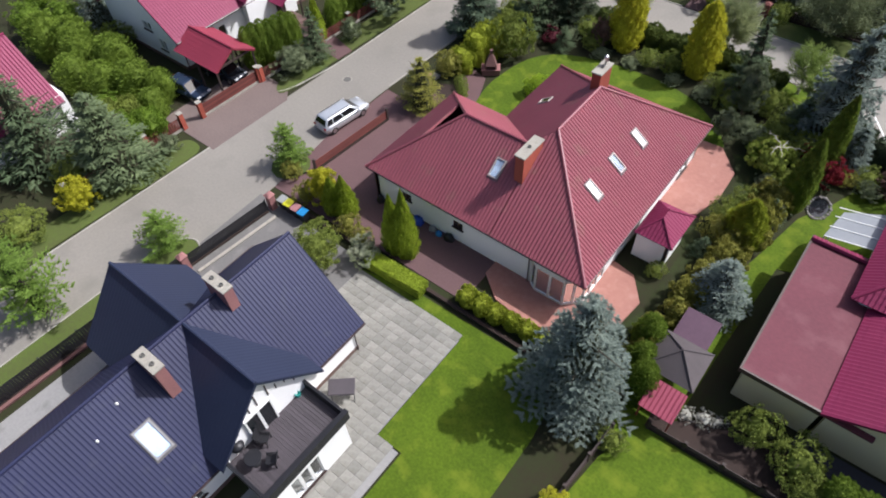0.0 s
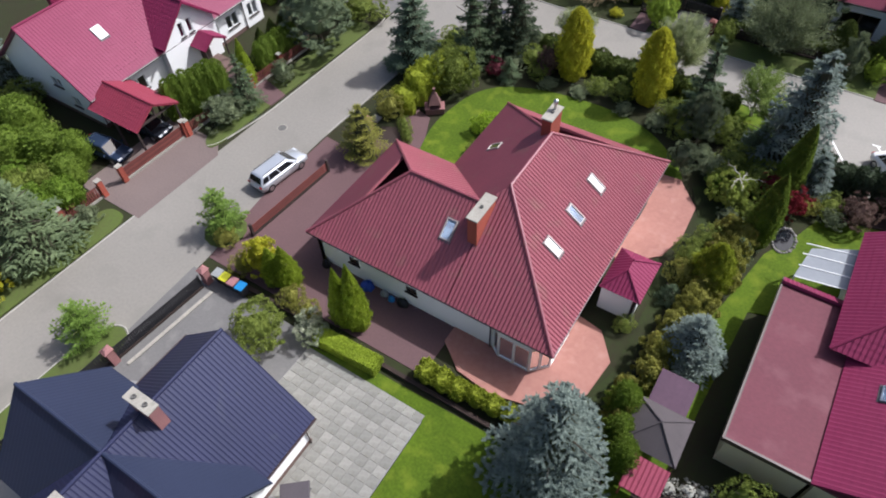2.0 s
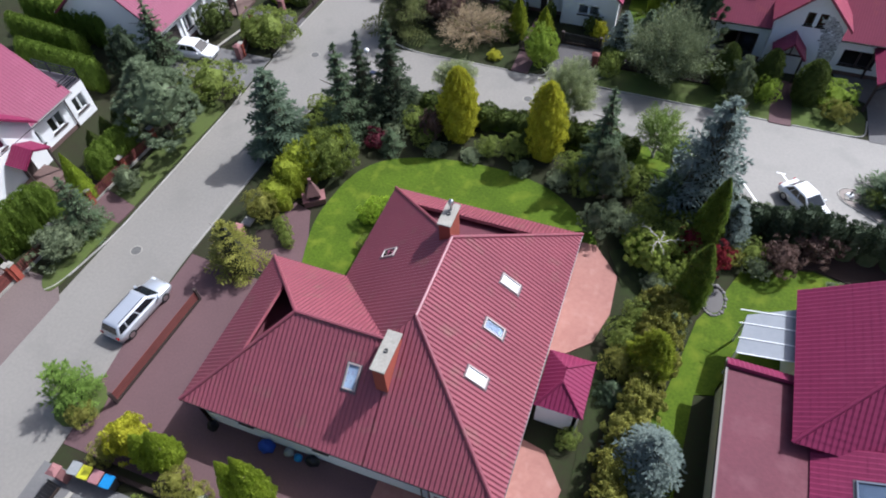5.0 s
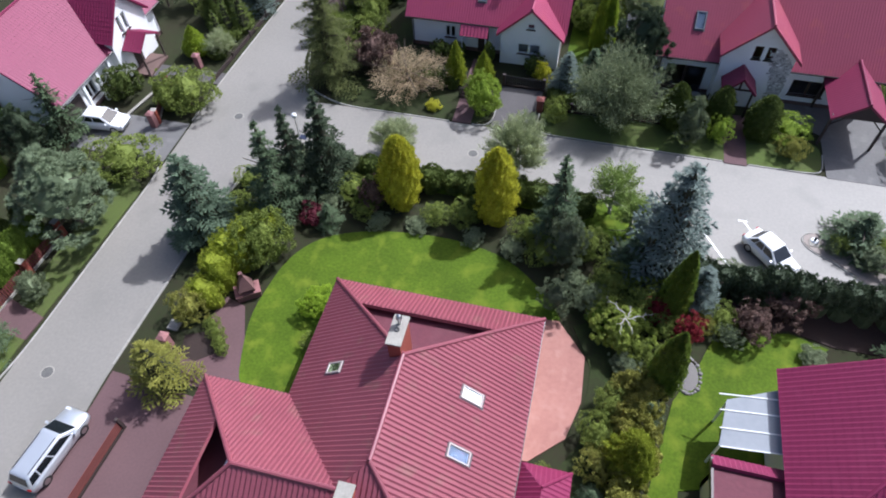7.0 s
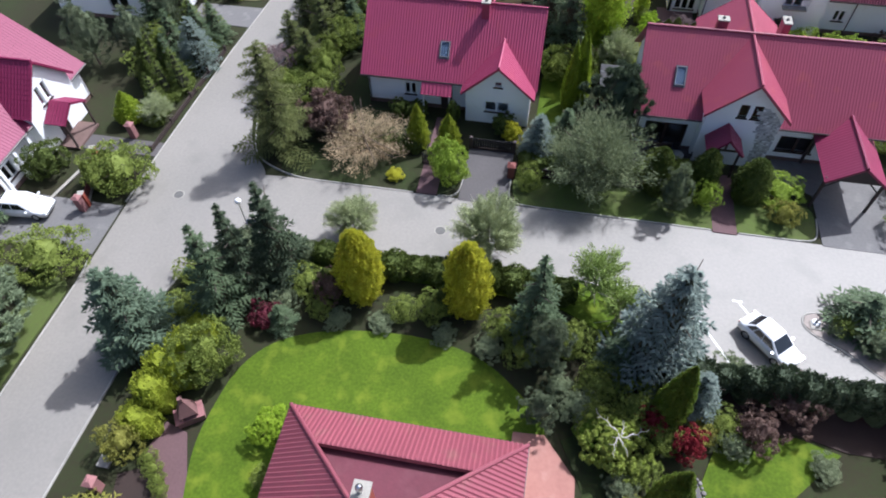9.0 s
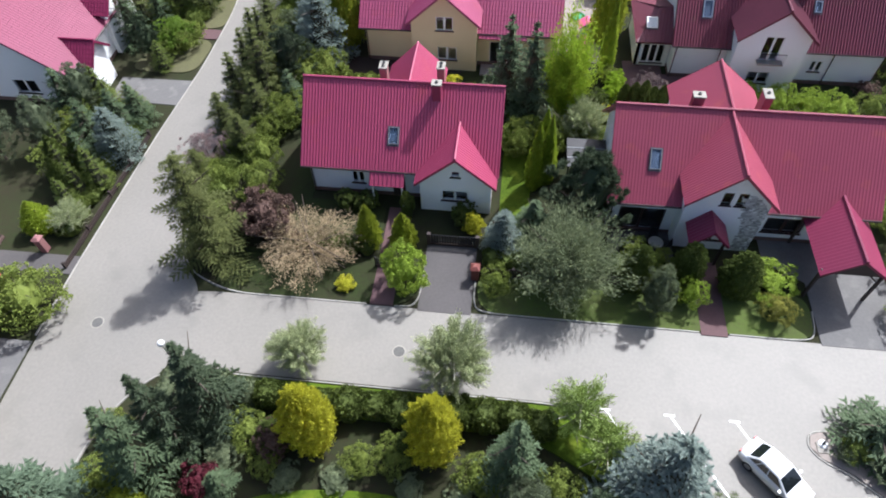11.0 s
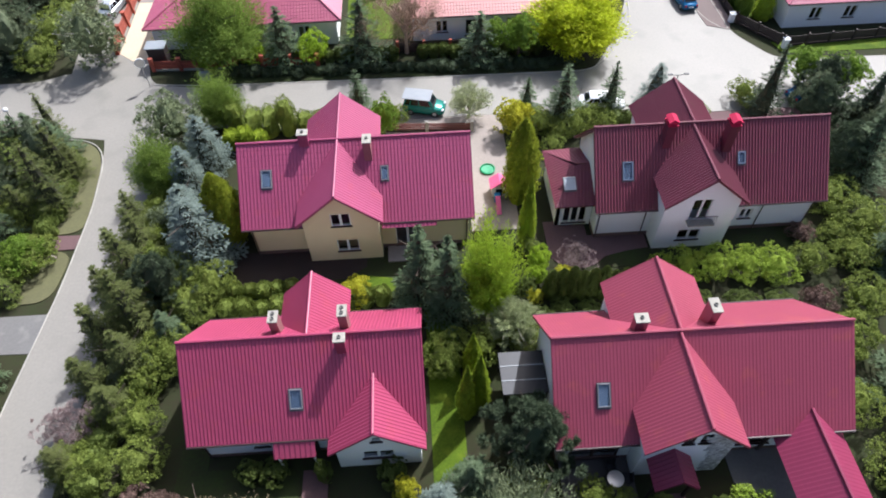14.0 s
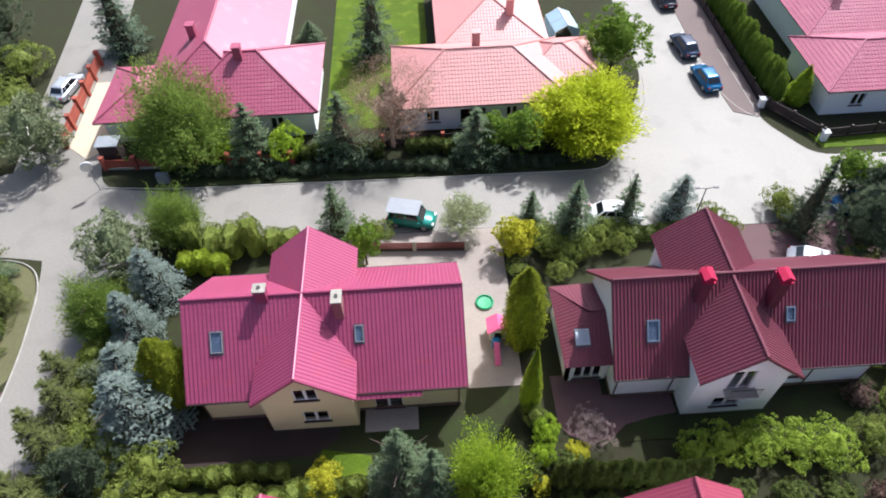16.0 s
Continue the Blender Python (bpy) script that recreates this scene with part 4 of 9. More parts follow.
# ---- slate blue house: ridge along world y, front to +x ----
def slate_house():
    # local x is world y, local y is minus world x
    m = pose(0, 0, 0, 0, 0, 90)
    h = gable_house("white house with a slate blue tile roof and roof terrace", m, -61.0, -42.0, 1.4, 10.8, 2.8, 2.8, 6.1, 7.4, ROOF_SLATE, PLASTER, holesF=[(-54.6, -53.6, 0.9, 2.1), (-58, -56.8, 0.9, 2.1)], module=0.21, course=0.40, rise=0.016)
    cross_gable(h, -49.15, 3.4, 3.55, 7.35, 6.1, 0.75, ROOF_SLATE_SHEET, PLASTER, 1.0, 3.0, -1, module=0.24, rise=0.006)
    cross_gable(h, -49.15, 3.4, 3.65, 7.4, 6.1, 12.2, ROOF_SLATE_SHEET, PLASTER, 11.7, 0.0, 1, module=0.24, rise=0.006)
    # balcony door in the gable
    w = new("balcony_door"); w.parent = h
    s = Shape()
    for a, b in ((-50.5, -50.4), (-49.75, -49.6), (-48.95, -48.85)):
        s.box(a, b, 0.85, 0.99, 3.2, 5.1)
    s.box(-50.5, -48.85, 0.85, 0.99, 5.1, 5.2)
    part("door_frame", s, FRAME_WHITE, w)
    for a, b in ((-50.4, -49.75), (-49.6, -48.95)):
        part("pane", Shape().box(a, b, 0.92, 0.93, 3.2, 5.1), CARGLASS, w)
    for s in (-1, 1):
        for k in range(4):
            z = 4.6 + k * 0.55
            r = (7.2 - z) / 1.12
            if r > 0.5:
                part("timber_strip", Shape().box(-49.15 + s * (r - 0.5) - 0.03, -49.15 + s * (r - 0.5) + 0.03, 0.95, 0.995, max(5.3, z - 0.9), z), WOOD_DARK, h)
    # ground floor room under the roof terrace
    t = new("terrace_room"); t.parent = h
    s = Shape(); panel(s, -1.8, -52.0, -47.0, 0, 3.05, "x", [(-50.9, -49.0, 0.3, 2.3)], 0.3, 1); panel(s, -52.0, -1.5, 1.9, 0, 3.05, "y", (), 0.3, 1); panel(s, -47.0, -1.5, 1.9, 0, 3.05, "y", (), 0.3, -1)
    part("room_wall", s, PLASTER, t)
    window(h, -1.8, -50.9, -49.0, 0.3, 2.3, "x", 1, FRAME_WHITE, 2)
    s = Shape()
    part("terrace_deck", Shape().box(-52.1, -46.9, -1.9, 1.05, 3.05, 3.17), DECK, t)
    for i in range(26):
        part("deck_board", Shape().box(-51.9 + i * 0.19, -51.9 + i * 0.19 + 0.175, -1.7, 0.98, 3.17, 3.195), DECK, t)
    s = Shape().box(-52.15, -46.85, -2.0, -1.85, 3.05, 3.85).box(-52.2, -52.05, -1.85, 1.9, 3.05, 3.85).box(-46.95, -46.8, -1.85, 1.9, 3.05, 3.85)
    part("parapet", s, DARK_METAL, t, "dark slatted parapet")
    for k in range(5):
        z = 3.12 + k * 0.15
        part("parapet_slat", Shape().box(-52.25, -46.75, -2.05, -2.0, z, z + 0.11), DARK_METAL, t)
    part("parapet_rail", Shape().box(-52.28, -46.72, -2.08, -1.80, 3.85, 3.91), DARK_METAL, t)
    chimney(h, -46.75, 6.0, 6.0, 8.2, 0.55, 1.6, BRICK_PINK, CONCRETE, 2, 0.04)
    chimney(h, -51.5, 5.1, 5.4, 8.15, 0.55, 1.6, BRICK_PINK, CONCRETE, 2, 0.04)
    zz = lambda y: 2.8 + (y - 1.4) * 4.6 / 4.7
    skylight(h, -53.6, 3.2, zz(3.2), 4.3, zz(4.3), 0.80, True, "y", FRAME_GREY, 0.10, SKY_PALE)
    for x, y in ((-55.2, 4.9), (-53.6, 5.4)):
        part("roof_vent", Shape().lathe([(0.06, zz(y)), (0.06, zz(y) + 0.12), (0.02, zz(y) + 0.15)], x, y, 8), PAINT_WHITE, h)
slate_house()

# ---- house with the crimson roof on the side road ----
def crimson_house():
    h = gable_house("white house with a crimson tile roof behind blossoming shrubs", I4, -8.6, 5.2, 12.1, 20.5, 3.0, 3.2, 16.4, 7.3, ROOF_ROSE, PLASTER, holesF=[(-5.2, -4.3, 1.1, 2.2)], holesR=[(15.0, 16.2, 1.0, 2.2)], holesL=[(15.0, 16.2, 1.0, 2.2)], module=0.21, course=0.38, rise=0.034)
    cross_gable(h, 2.3, 2.8, 2.95, 5.5, 16.0, 11.1, ROOF_ROSE, PLASTER, 11.5, 0.0, -1, frames=[(1.35, 3.2, 1.15, 2.1, FRAME_WHITE, 1), (2.0, 2.6, 3.5, 4.0, FRAME_WHITE, 0)], module=0.21, course=0.38)
    cross_gable(h, -1.3, 2.1, 5.1, 7.25, 16.4, 20.9, ROOF_ROSE, PLASTER, 20.3, 0.0, 1, module=0.21, course=0.38)
    slope(h, [(-3.7, 11.35, 2.23), (-1.3, 11.35, 2.23), (-1.3, 12.6, 3.5), (-3.7, 12.6, 3.5)], ROOF_ROSE, 0.30, 0.38)
    part("entrance_door", Shape().box(-2.3, -1.4, 12.56, 12.62, 0.1, 2.1), WOOD_DARK, h, "dark entrance door under the low eave")
    for x in (-3.5, -1.45):
        part("porch_post", Shape().tube((x, 11.55, 0), (x, 11.55, 2.3), 0.07), FRAME_WHITE, h)
    zz = lambda y: 3.0 + (y - 12.1)
    skylight(h, -2.15, 13.45, zz(13.45), 14.2, zz(14.2), 0.6, False, "y", FRAME_GREY, 0.05)
    for x, y, z in ((-3.2, 17.5, 7.75), (0.75, 17.5, 7.95)):
        chimney(h, x, y, 5.5, z, 0.5, 0.75, BRICK_PINK, CONCRETE, 2, 0.04)
    chimney(h, 0.65, 15.8, 6.2, 7.85, 0.55, 0.5, ROOF_ROSE, CONCRETE, 1)
crimson_house()

# ---- house with the red roof and carport ----
def red_roof_house():
    h = gable_house("white house with a light red tile roof and stone gable", I4, 12.3, 29.3, 10.4, 19.2, 3.35, 3.5, 15.0, 7.65, ROOF_RED, PLASTER, holesF=[(13.4, 16.4, 0.2, 2.4), (22.9, 25.4, 0.9, 2.3)], frame=FRAME_DARK, module=0.20, course=6.0, rise=0.014)
    cross_gable(h, 19.55, 2.85, 4.75, 7.55, 15.0, 9.3, ROOF_RED, PLASTER, 9.85, 0.0, -1, frames=[(19.0, 19.6, 4.4, 5.5, FRAME_DARK, 0), (19.9, 20.5, 4.4, 5.5, FRAME_DARK, 0)], module=0.20, course=6.0, rise=0.014)
    s, g = Shape(), random.Random(6)
    z = 0.1
    while z < 5.3:
        dz = g.uniform(0.09, 0.17)
        x = (20.9 if z < 2.6 else 20.75 - 0.22 * (z - 2.6)) + g.uniform(-0.15, 0.2)
        while x < min(22.0, 22.25 - max(0.0, z - 3.9) * 1.0):
            w = g.uniform(0.10, 0.26)
            if g.random() < 0.93:
                s.box(x, min(x + w - 0.015, 22.05), 9.85 - g.uniform(0.015, 0.04), 9.86, z, z + dz - 0.015)
            x += w
        z += dz
    part("stone_cladding", s, STONE, h, "grey stone cladding on the gable")
    cross_gable(h, 19.6, 3.0, 5.2, 7.6, 15.0, 20.2, ROOF_RED, PLASTER, 19.8, 0.0, 1, module=0.20, course=6.0, rise=0.014)
    zz = lambda y: 3.35 + (y - 10.4) * 4.3 / 4.6
    skylight(h, 15.1, 12.1, zz(12.1), 13.0, zz(13.0), 0.6, False, "y", FRAME_GREY, 0.05)
    chimney(h, 17.4, 15.6, 6.4, 8.25, 0.7, 0.55, ROOF_RED, CONCRETE, 1, 0.05)
    chimney(h, 21.75, 16.2, 5.5, 8.15, 0.5, 0.9, ROOF_RED, CONCRETE, 1, 0.05)
    # porch
    p = new("porch"); p.parent = h
    for sx in (-1, 1):
        slope(p, [(18.7, 8.0, 3.85), (18.7, 10.2, 3.85), (18.7 + sx * 1.25, 10.2, 2.5), (18.7 + sx * 1.25, 8.0, 2.5)], ROOF_CARPORT, 0.24, 0.36)
        part("porch_post", Shape().box(18.7 + sx * 1.05 - 0.07, 18.7 + sx * 1.05 + 0.07, 8.4, 8.54, 0, 2.6), WOOD_DARK, p)
    part("porch_truss", Shape().box(17.6, 19.8, 8.4, 8.5, 2.5, 2.62).box(18.64, 18.76, 8.4, 8.5, 2.62, 3.7), WOOD_DARK, p)
    # carport
    c = thing("carport", I4, "timber carport with a crimson gabled roof", "carport")
    for sx in (-1, 1):
        slope(c, [(26.85, 6.2, 4.3), (26.85, 11.4, 4.3), (26.85 + sx * 2.0, 11.4, 2.75), (26.85 + sx * 2.0, 6.2, 2.75)], ROOF_CARPORT, 0.24, 0.36, 0.012)
        for y in (6.5, 10.8):
            part("post", Shape().box(26.85 + sx * 1.8 - 0.08, 26.85 + sx * 1.8 + 0.08, y, y + 0.16, 0, 2.9), WOOD_DARK, c)
        part("brace", Shape().tube((26.85 + sx * 1.8, 6.58, 1.9), (26.85 + sx * 0.9, 6.58, 2.75), 0.05, 0.05, 6), WOOD_DARK, c)
    part("tie_beam", Shape().box(25.0, 28.7, 6.5, 6.64, 2.72, 2.88), WOOD_DARK, c)
    part("gable_boarding", Shape().prism([(25.2, 6.3, 2.9), (28.5, 6.3, 2.9), (26.85, 6.3, 4.1)], [(25.2, 6.36, 2.9), (28.5, 6.36, 2.9), (26.85, 6.36, 4.1)]), WOOD_DARK, c)
    cap(c, (26.85, 6.2, 4.3), (26.85, 11.4, 4.3), ROOF_CARPORT)
    # dark panelled lean-to on the west side
    d = thing("pergola", I4, "dark panelled garden shelter beside the house", "pergola")
    part("roof_panel", Shape().box(9.9, 12.7, 14.4, 17.3, 2.25, 2.33), DARK_METAL, d)
    for y in (15.3, 16.3):
        part("bar", Shape().box(9.9, 12.7, y - 0.03, y + 0.03, 2.33, 2.37), POLYCARB, d)
    for x, y in ((10.0, 14.5), (10.0, 17.2), (12.6, 14.5), (12.6, 17.2)):
        part("post", Shape().box(x - 0.05, x + 0.05, y - 0.05, y + 0.05, 0, 2.25), DARK_METAL, d)
red_roof_house()

# ---- cream house ----
def cream_house():
    h = gable_house("cream yellow house with a crimson tile roof", I4, -7.5, 9.4, 27.9, 37.4, 3.45, 3.45, 32.65, 7.43, ROOF_CERISE, PLASTER_YELLOW, holesF=[(3.5, 5.3, 0.14, 2.35)], module=0.25, course=0.38)
    cross_gable(h, -0.25, 3.05, 4.65, 7.4, 32.65, 26.9, ROOF_CERISE, PLASTER_YELLOW, 27.45, 0.0, -1, frames=[(-0.8, 0.8, 1.05, 2.3, FRAME_WHITE, 1), (-0.9, 0.5, 3.85, 5.1, FRAME_WHITE, 1)], module=0.25, course=0.38)
    cross_gable(h, -0.25, 2.9, 4.9, 7.4, 32.65, 38.0, ROOF_CERISE, PLASTER_YELLOW, 37.6, 0.0, 1, module=0.25, course=0.38)
    slope(h, [(2.6, 27.6, 3.16), (6.6, 27.6, 3.16), (6.6, 28.6, 4.02), (2.6, 28.6, 4.02)], ROOF_CERISE, 0.30, 0.38)
    k = (7.43 - 3.45) / 4.75
    zz = lambda y: 3.45 + (y - 27.9) * k
    skylight(h, -5.45, 30.2, zz(30.2), 31.1, zz(31.1), 0.62, False, "y", FRAME_GREY, 0.05)
    skylight(h, 3.05, 30.3, zz(30.3), 31.0, zz(31.0), 0.42, False, "y", FRAME_GREY, 0.05)
    chimney(h, -2.6, 32.6, 6.2, 8.3, 0.7, 0.6, ROOF_CERISE, CONCRETE, 1, 0.05)
    chimney(h, 1.95, 31.8, 5.2, 8.1, 0.55, 0.9, BRICK_PINK, CONCRETE, 1, 0.05)
    part("terrace_slab", Shape().box(2.82, 6.2, 26.9, 28.44, 0, 0.13), PAVER_TAN, h, "low pale brown terrace step")
    # solid dark plate added for the shade of a recess; the wall is uncut
    part("porch_opening", Shape().box(6.2, 7.6, 28.46, 28.5, 0.1, 2.1), FRAME_DARK, h)
cream_house()

# ---- maroon house ----
def maroon_house():
    h = gable_house("white house with a dark maroon tile roof", I4, 18.2, 35.4, 27.7, 36.1, 3.35, 3.35, 31.9, 7.85, ROOF_MAROON, PLASTER, holesF=[(29.6, 30.5, 1.2, 2.2)], module=0.22, course=0.36, rise=0.058)
    cross_gable(h, 25.45, 3.0, 5.1, 7.7, 31.9, 26.2, ROOF_MAROON, PLASTER, 26.75, 0.0, -1, frames=[(24.4, 26.1, 0.9, 2.0, FRAME_WHITE, 1), (24.7, 26.1, 3.1, 5.2, FRAME_WHITE, 1)], module=0.22, rise=0.058)
    b = new("balcony"); b.parent = h
    part("balcony_slab", Shape().box(24.6, 26.5, 26.1, 26.72, 3.05, 3.17), CONCRETE, b)
    for i in range(12):
        part("baluster", Shape().tube((24.65 + i * 0.163, 26.13, 3.17), (24.65 + i * 0.163, 26.13, 4.05), 0.012, 0.012, 4), DARK_METAL, b)
    part("rail", Shape().tube((24.6, 26.13, 4.07), (26.5, 26.13, 4.07), 0.025, 0.025, 6), DARK_METAL, b)
    cross_gable(h, 25.6, 3.0, 5.2, 7.7, 31.9, 37.3, ROOF_MAROON, PLASTER, 36.9, 0.0, 1, module=0.22, rise=0.058)
    k = (7.85 - 3.35) / 4.2
    zz = lambda y: 3.35 + (y - 27.7) * k
    skylight(h, 20.6, 29.3, zz(29.3), 30.1, zz(30.1), 0.6, False, "y", STEEL)
    skylight(h, 28.9, 29.8, zz(29.8), 30.3, zz(30.3), 0.4, False, "y", STEEL)
    for x, y in ((23.4, 31.1), (27.75, 30.75)):
        c = chimney(h, x, y, 5.2, 8.6, 0.6, 0.85, ROOF_MAROON, ROOF_MAROON, 0, 0.05)
        part("chimney_cap", Shape().box(x - 0.36, x + 0.36, y - 0.48, y + 0.48, 8.61, 8.68).box(x - 0.28, x + 0.28, y - 0.40, y + 0.40, 8.68, 8.95).prism([(x - 0.37, y - 0.49, 8.95), (x + 0.37, y - 0.49, 8.95), (x + 0.37, y + 0.49, 8.95), (x - 0.37, y + 0.49, 8.95)], [(x - 0.04, y - 0.42, 9.14), (x + 0.04, y - 0.42, 9.14), (x + 0.04, y + 0.42, 9.14), (x - 0.04, y + 0.42, 9.14)]), ROOF_CAP, c, "bright red sheet metal chimney cap")
    downpipe(h, 31.0, 28.1, 3.5)
    downpipe(h, 22.2, 28.1, 3.5)
    # hipped wing on the west side
    top = (17.6, 32.4, 3.7)
    e = 2.5
    a = new("wing"); a.parent = h
    for pts in ([(15.6, 29.2, e), (18.7, 29.2, e), (18.7, 32.4, 3.9), top], [(15.6, 29.2, e), (15.6, 35.5, e), top], [(15.6, 35.5, e), (18.7, 35.5, e), (18.7, 32.4, 3.9), top]):
        slope(a, pts, ROOF_MAROON, 0.26, 0.36)
    s = Shape(); panel(s, 29.6, 15.9, 18.6, 0, e, "x", [(16.4, 18.2, 0.3, 2.1)], 0.25, 1); panel(s, 15.9, 29.6, 35.2, 0, e, "y", (), 0.25, 1); panel(s, 35.2, 15.9, 18.6, 0, e, "x", (), 0.25, -1)
    part("wing_wall", s, PLASTER, a)
    window(h, 29.6, 16.4, 18.2, 0.3, 2.1, "x", 1, FRAME_WHITE, 2)
    skylight(h, 16.9, 30.5, 3.07, 31.3, 3.42, 0.75, True, "y", STEEL)
maroon_house()

# ---- white house beside the west road: ridge along world y, front to +x ----
def west_house():
    m = pose(0, 0, 0, 0, 0, 90)
    h = gable_house("white house with crimson roof, porch and carport", m, -31.3, -13.9, 32.6, 44.6, 3.2, 3.2, 38.6, 7.6, ROOF_CRIMSON, PLASTER, holesF=[(-27.6, -26.0, 0.9, 2.2), (-19.0, -17.6, 1.0, 2.3), (-16.6, -15.2, 1.0, 2.3)], holesL=[(35.6, 36.6, 1.0, 2.0), (37.0, 38.2, 2.45, 3.3)], module=0.26, course=0.38, over=0.6, rise=0.014)
    cross_gable(h, -21.05, 3.15, 3.7, 6.5, 38.6, 32.0, ROOF_CRIMSON, PLASTER, 32.5, 0.0, -1, frames=[(-21.9, -21.4, 3.4, 4.7, FRAME_WHITE, 0), (-21.0, -20.5, 3.4, 4.7, FRAME_WHITE, 0)], module=0.26)
    p = new("porch"); p.parent = h
    for sx in (-1, 1):
        slope(p, [(-20.2, 30.6, 3.3), (-20.2, 32.4, 3.3), (-20.2 + sx * 1.3, 32.4, 2.5), (-20.2 + sx * 1.3, 30.6, 2.5)], ROOF_CRIMSON, 0.24, 0.36)
        part("porch_post", Shape().box(-20.2 + sx * 1.1 - 0.06, -20.2 + sx * 1.1 + 0.06, 30.7, 30.82, 0, 2.5), WOOD_DARK, p)
    part("porch_steps", Shape().box(-21.3, -19.1, 30.2, 32.4, 0, 0.36).box(-21.0, -19.4, 29.8, 30.2, 0, 0.18), PLINTH, p, "dark brick porch steps")
    part("entrance_door", Shape().box(-20.7, -19.7, 32.40, 32.45, 0.36, 2.4), WOOD_DARK, h, "dark entrance door")
    s = Shape(); panel(s, 33.2, -14.3, -12.2, 0, 3.0, "x", [(-13.9, -12.7, 0.9, 2.2)], 0.3, 1); panel(s, -12.2, 33.5, 37.5, 0, 3.0, "y", (), 0.3, -1); panel(s, 37.5, -14.3, -12.5, 0, 3.0, "x", (), 0.3, -1)
    part("balcony_room_wall", s, PLASTER, h)
    window(h, 33.2, -13.9, -12.7, 0.9, 2.2, "x", 1, FRAME_WHITE, 1)
    # dark deck colour carries the shadow that lies on this balcony
    part("balcony_deck", Shape().box(-14.3, -12.18, 33.18, 37.52, 3.0, 3.1), DECK, h)
    b = new("balcony_rail"); b.parent = h
    for y in (33.2, 34.6, 36.0, 37.4):
        part("post", Shape().box(-12.3, -12.2, y, y + 0.1, 3.1, 4.0), DARK_METAL, b)
    for z in (3.3, 3.5, 3.7, 3.95):
        part("rail", Shape().box(-12.28, -12.22, 33.2, 37.5, z, z + 0.06).box(-14.2, -12.28, 33.2, 33.26, z, z + 0.06), DARK_METAL, b)
    zz = lambda y: 3.2 + (y - 32.6) * 4.4 / 6
    skylight(h, -26.6, 35.4, zz(35.4), 36.2, zz(36.2), 0.65, True, "y", FRAME_WHITE)
    for x, y in ((-27.0, 39.6), (-18.0, 39.8)):
        chimney(h, x, y, 6.5, 8.4, 0.7, 0.6, ROOF_CRIMSON, PLASTER, 1)
    c = thing("carport", m, "timber carport with a dark red gabled roof", "carport")
    for sx in (-1, 1):
        slope(c, [(-29.6, 27.2, 3.9), (-29.6, 32.8, 3.9), (-29.6 + sx * 2.1, 32.8, 2.7), (-29.6 + sx * 2.1, 27.2, 2.7)], ROOF_GARNET, 0.24, 0.36)
        for y in (27.4, 30.0):
            part("post", Shape().box(-29.6 + sx * 1.9 - 0.07, -29.6 + sx * 1.9 + 0.07, y, y + 0.14, 0, 2.8), WOOD_DARK, c)
    part("tie_beam", Shape().box(-31.5, -27.7, 27.4, 27.54, 2.65, 2.8), WOOD_DARK, c)
    part("king_post", Shape().box(-29.67, -29.53, 27.4, 27.54, 2.8, 3.8), WOOD_DARK, c)
    cap(c, (-29.6, 27.2, 3.9), (-29.6, 32.8, 3.9), ROOF_GARNET)
west_house()

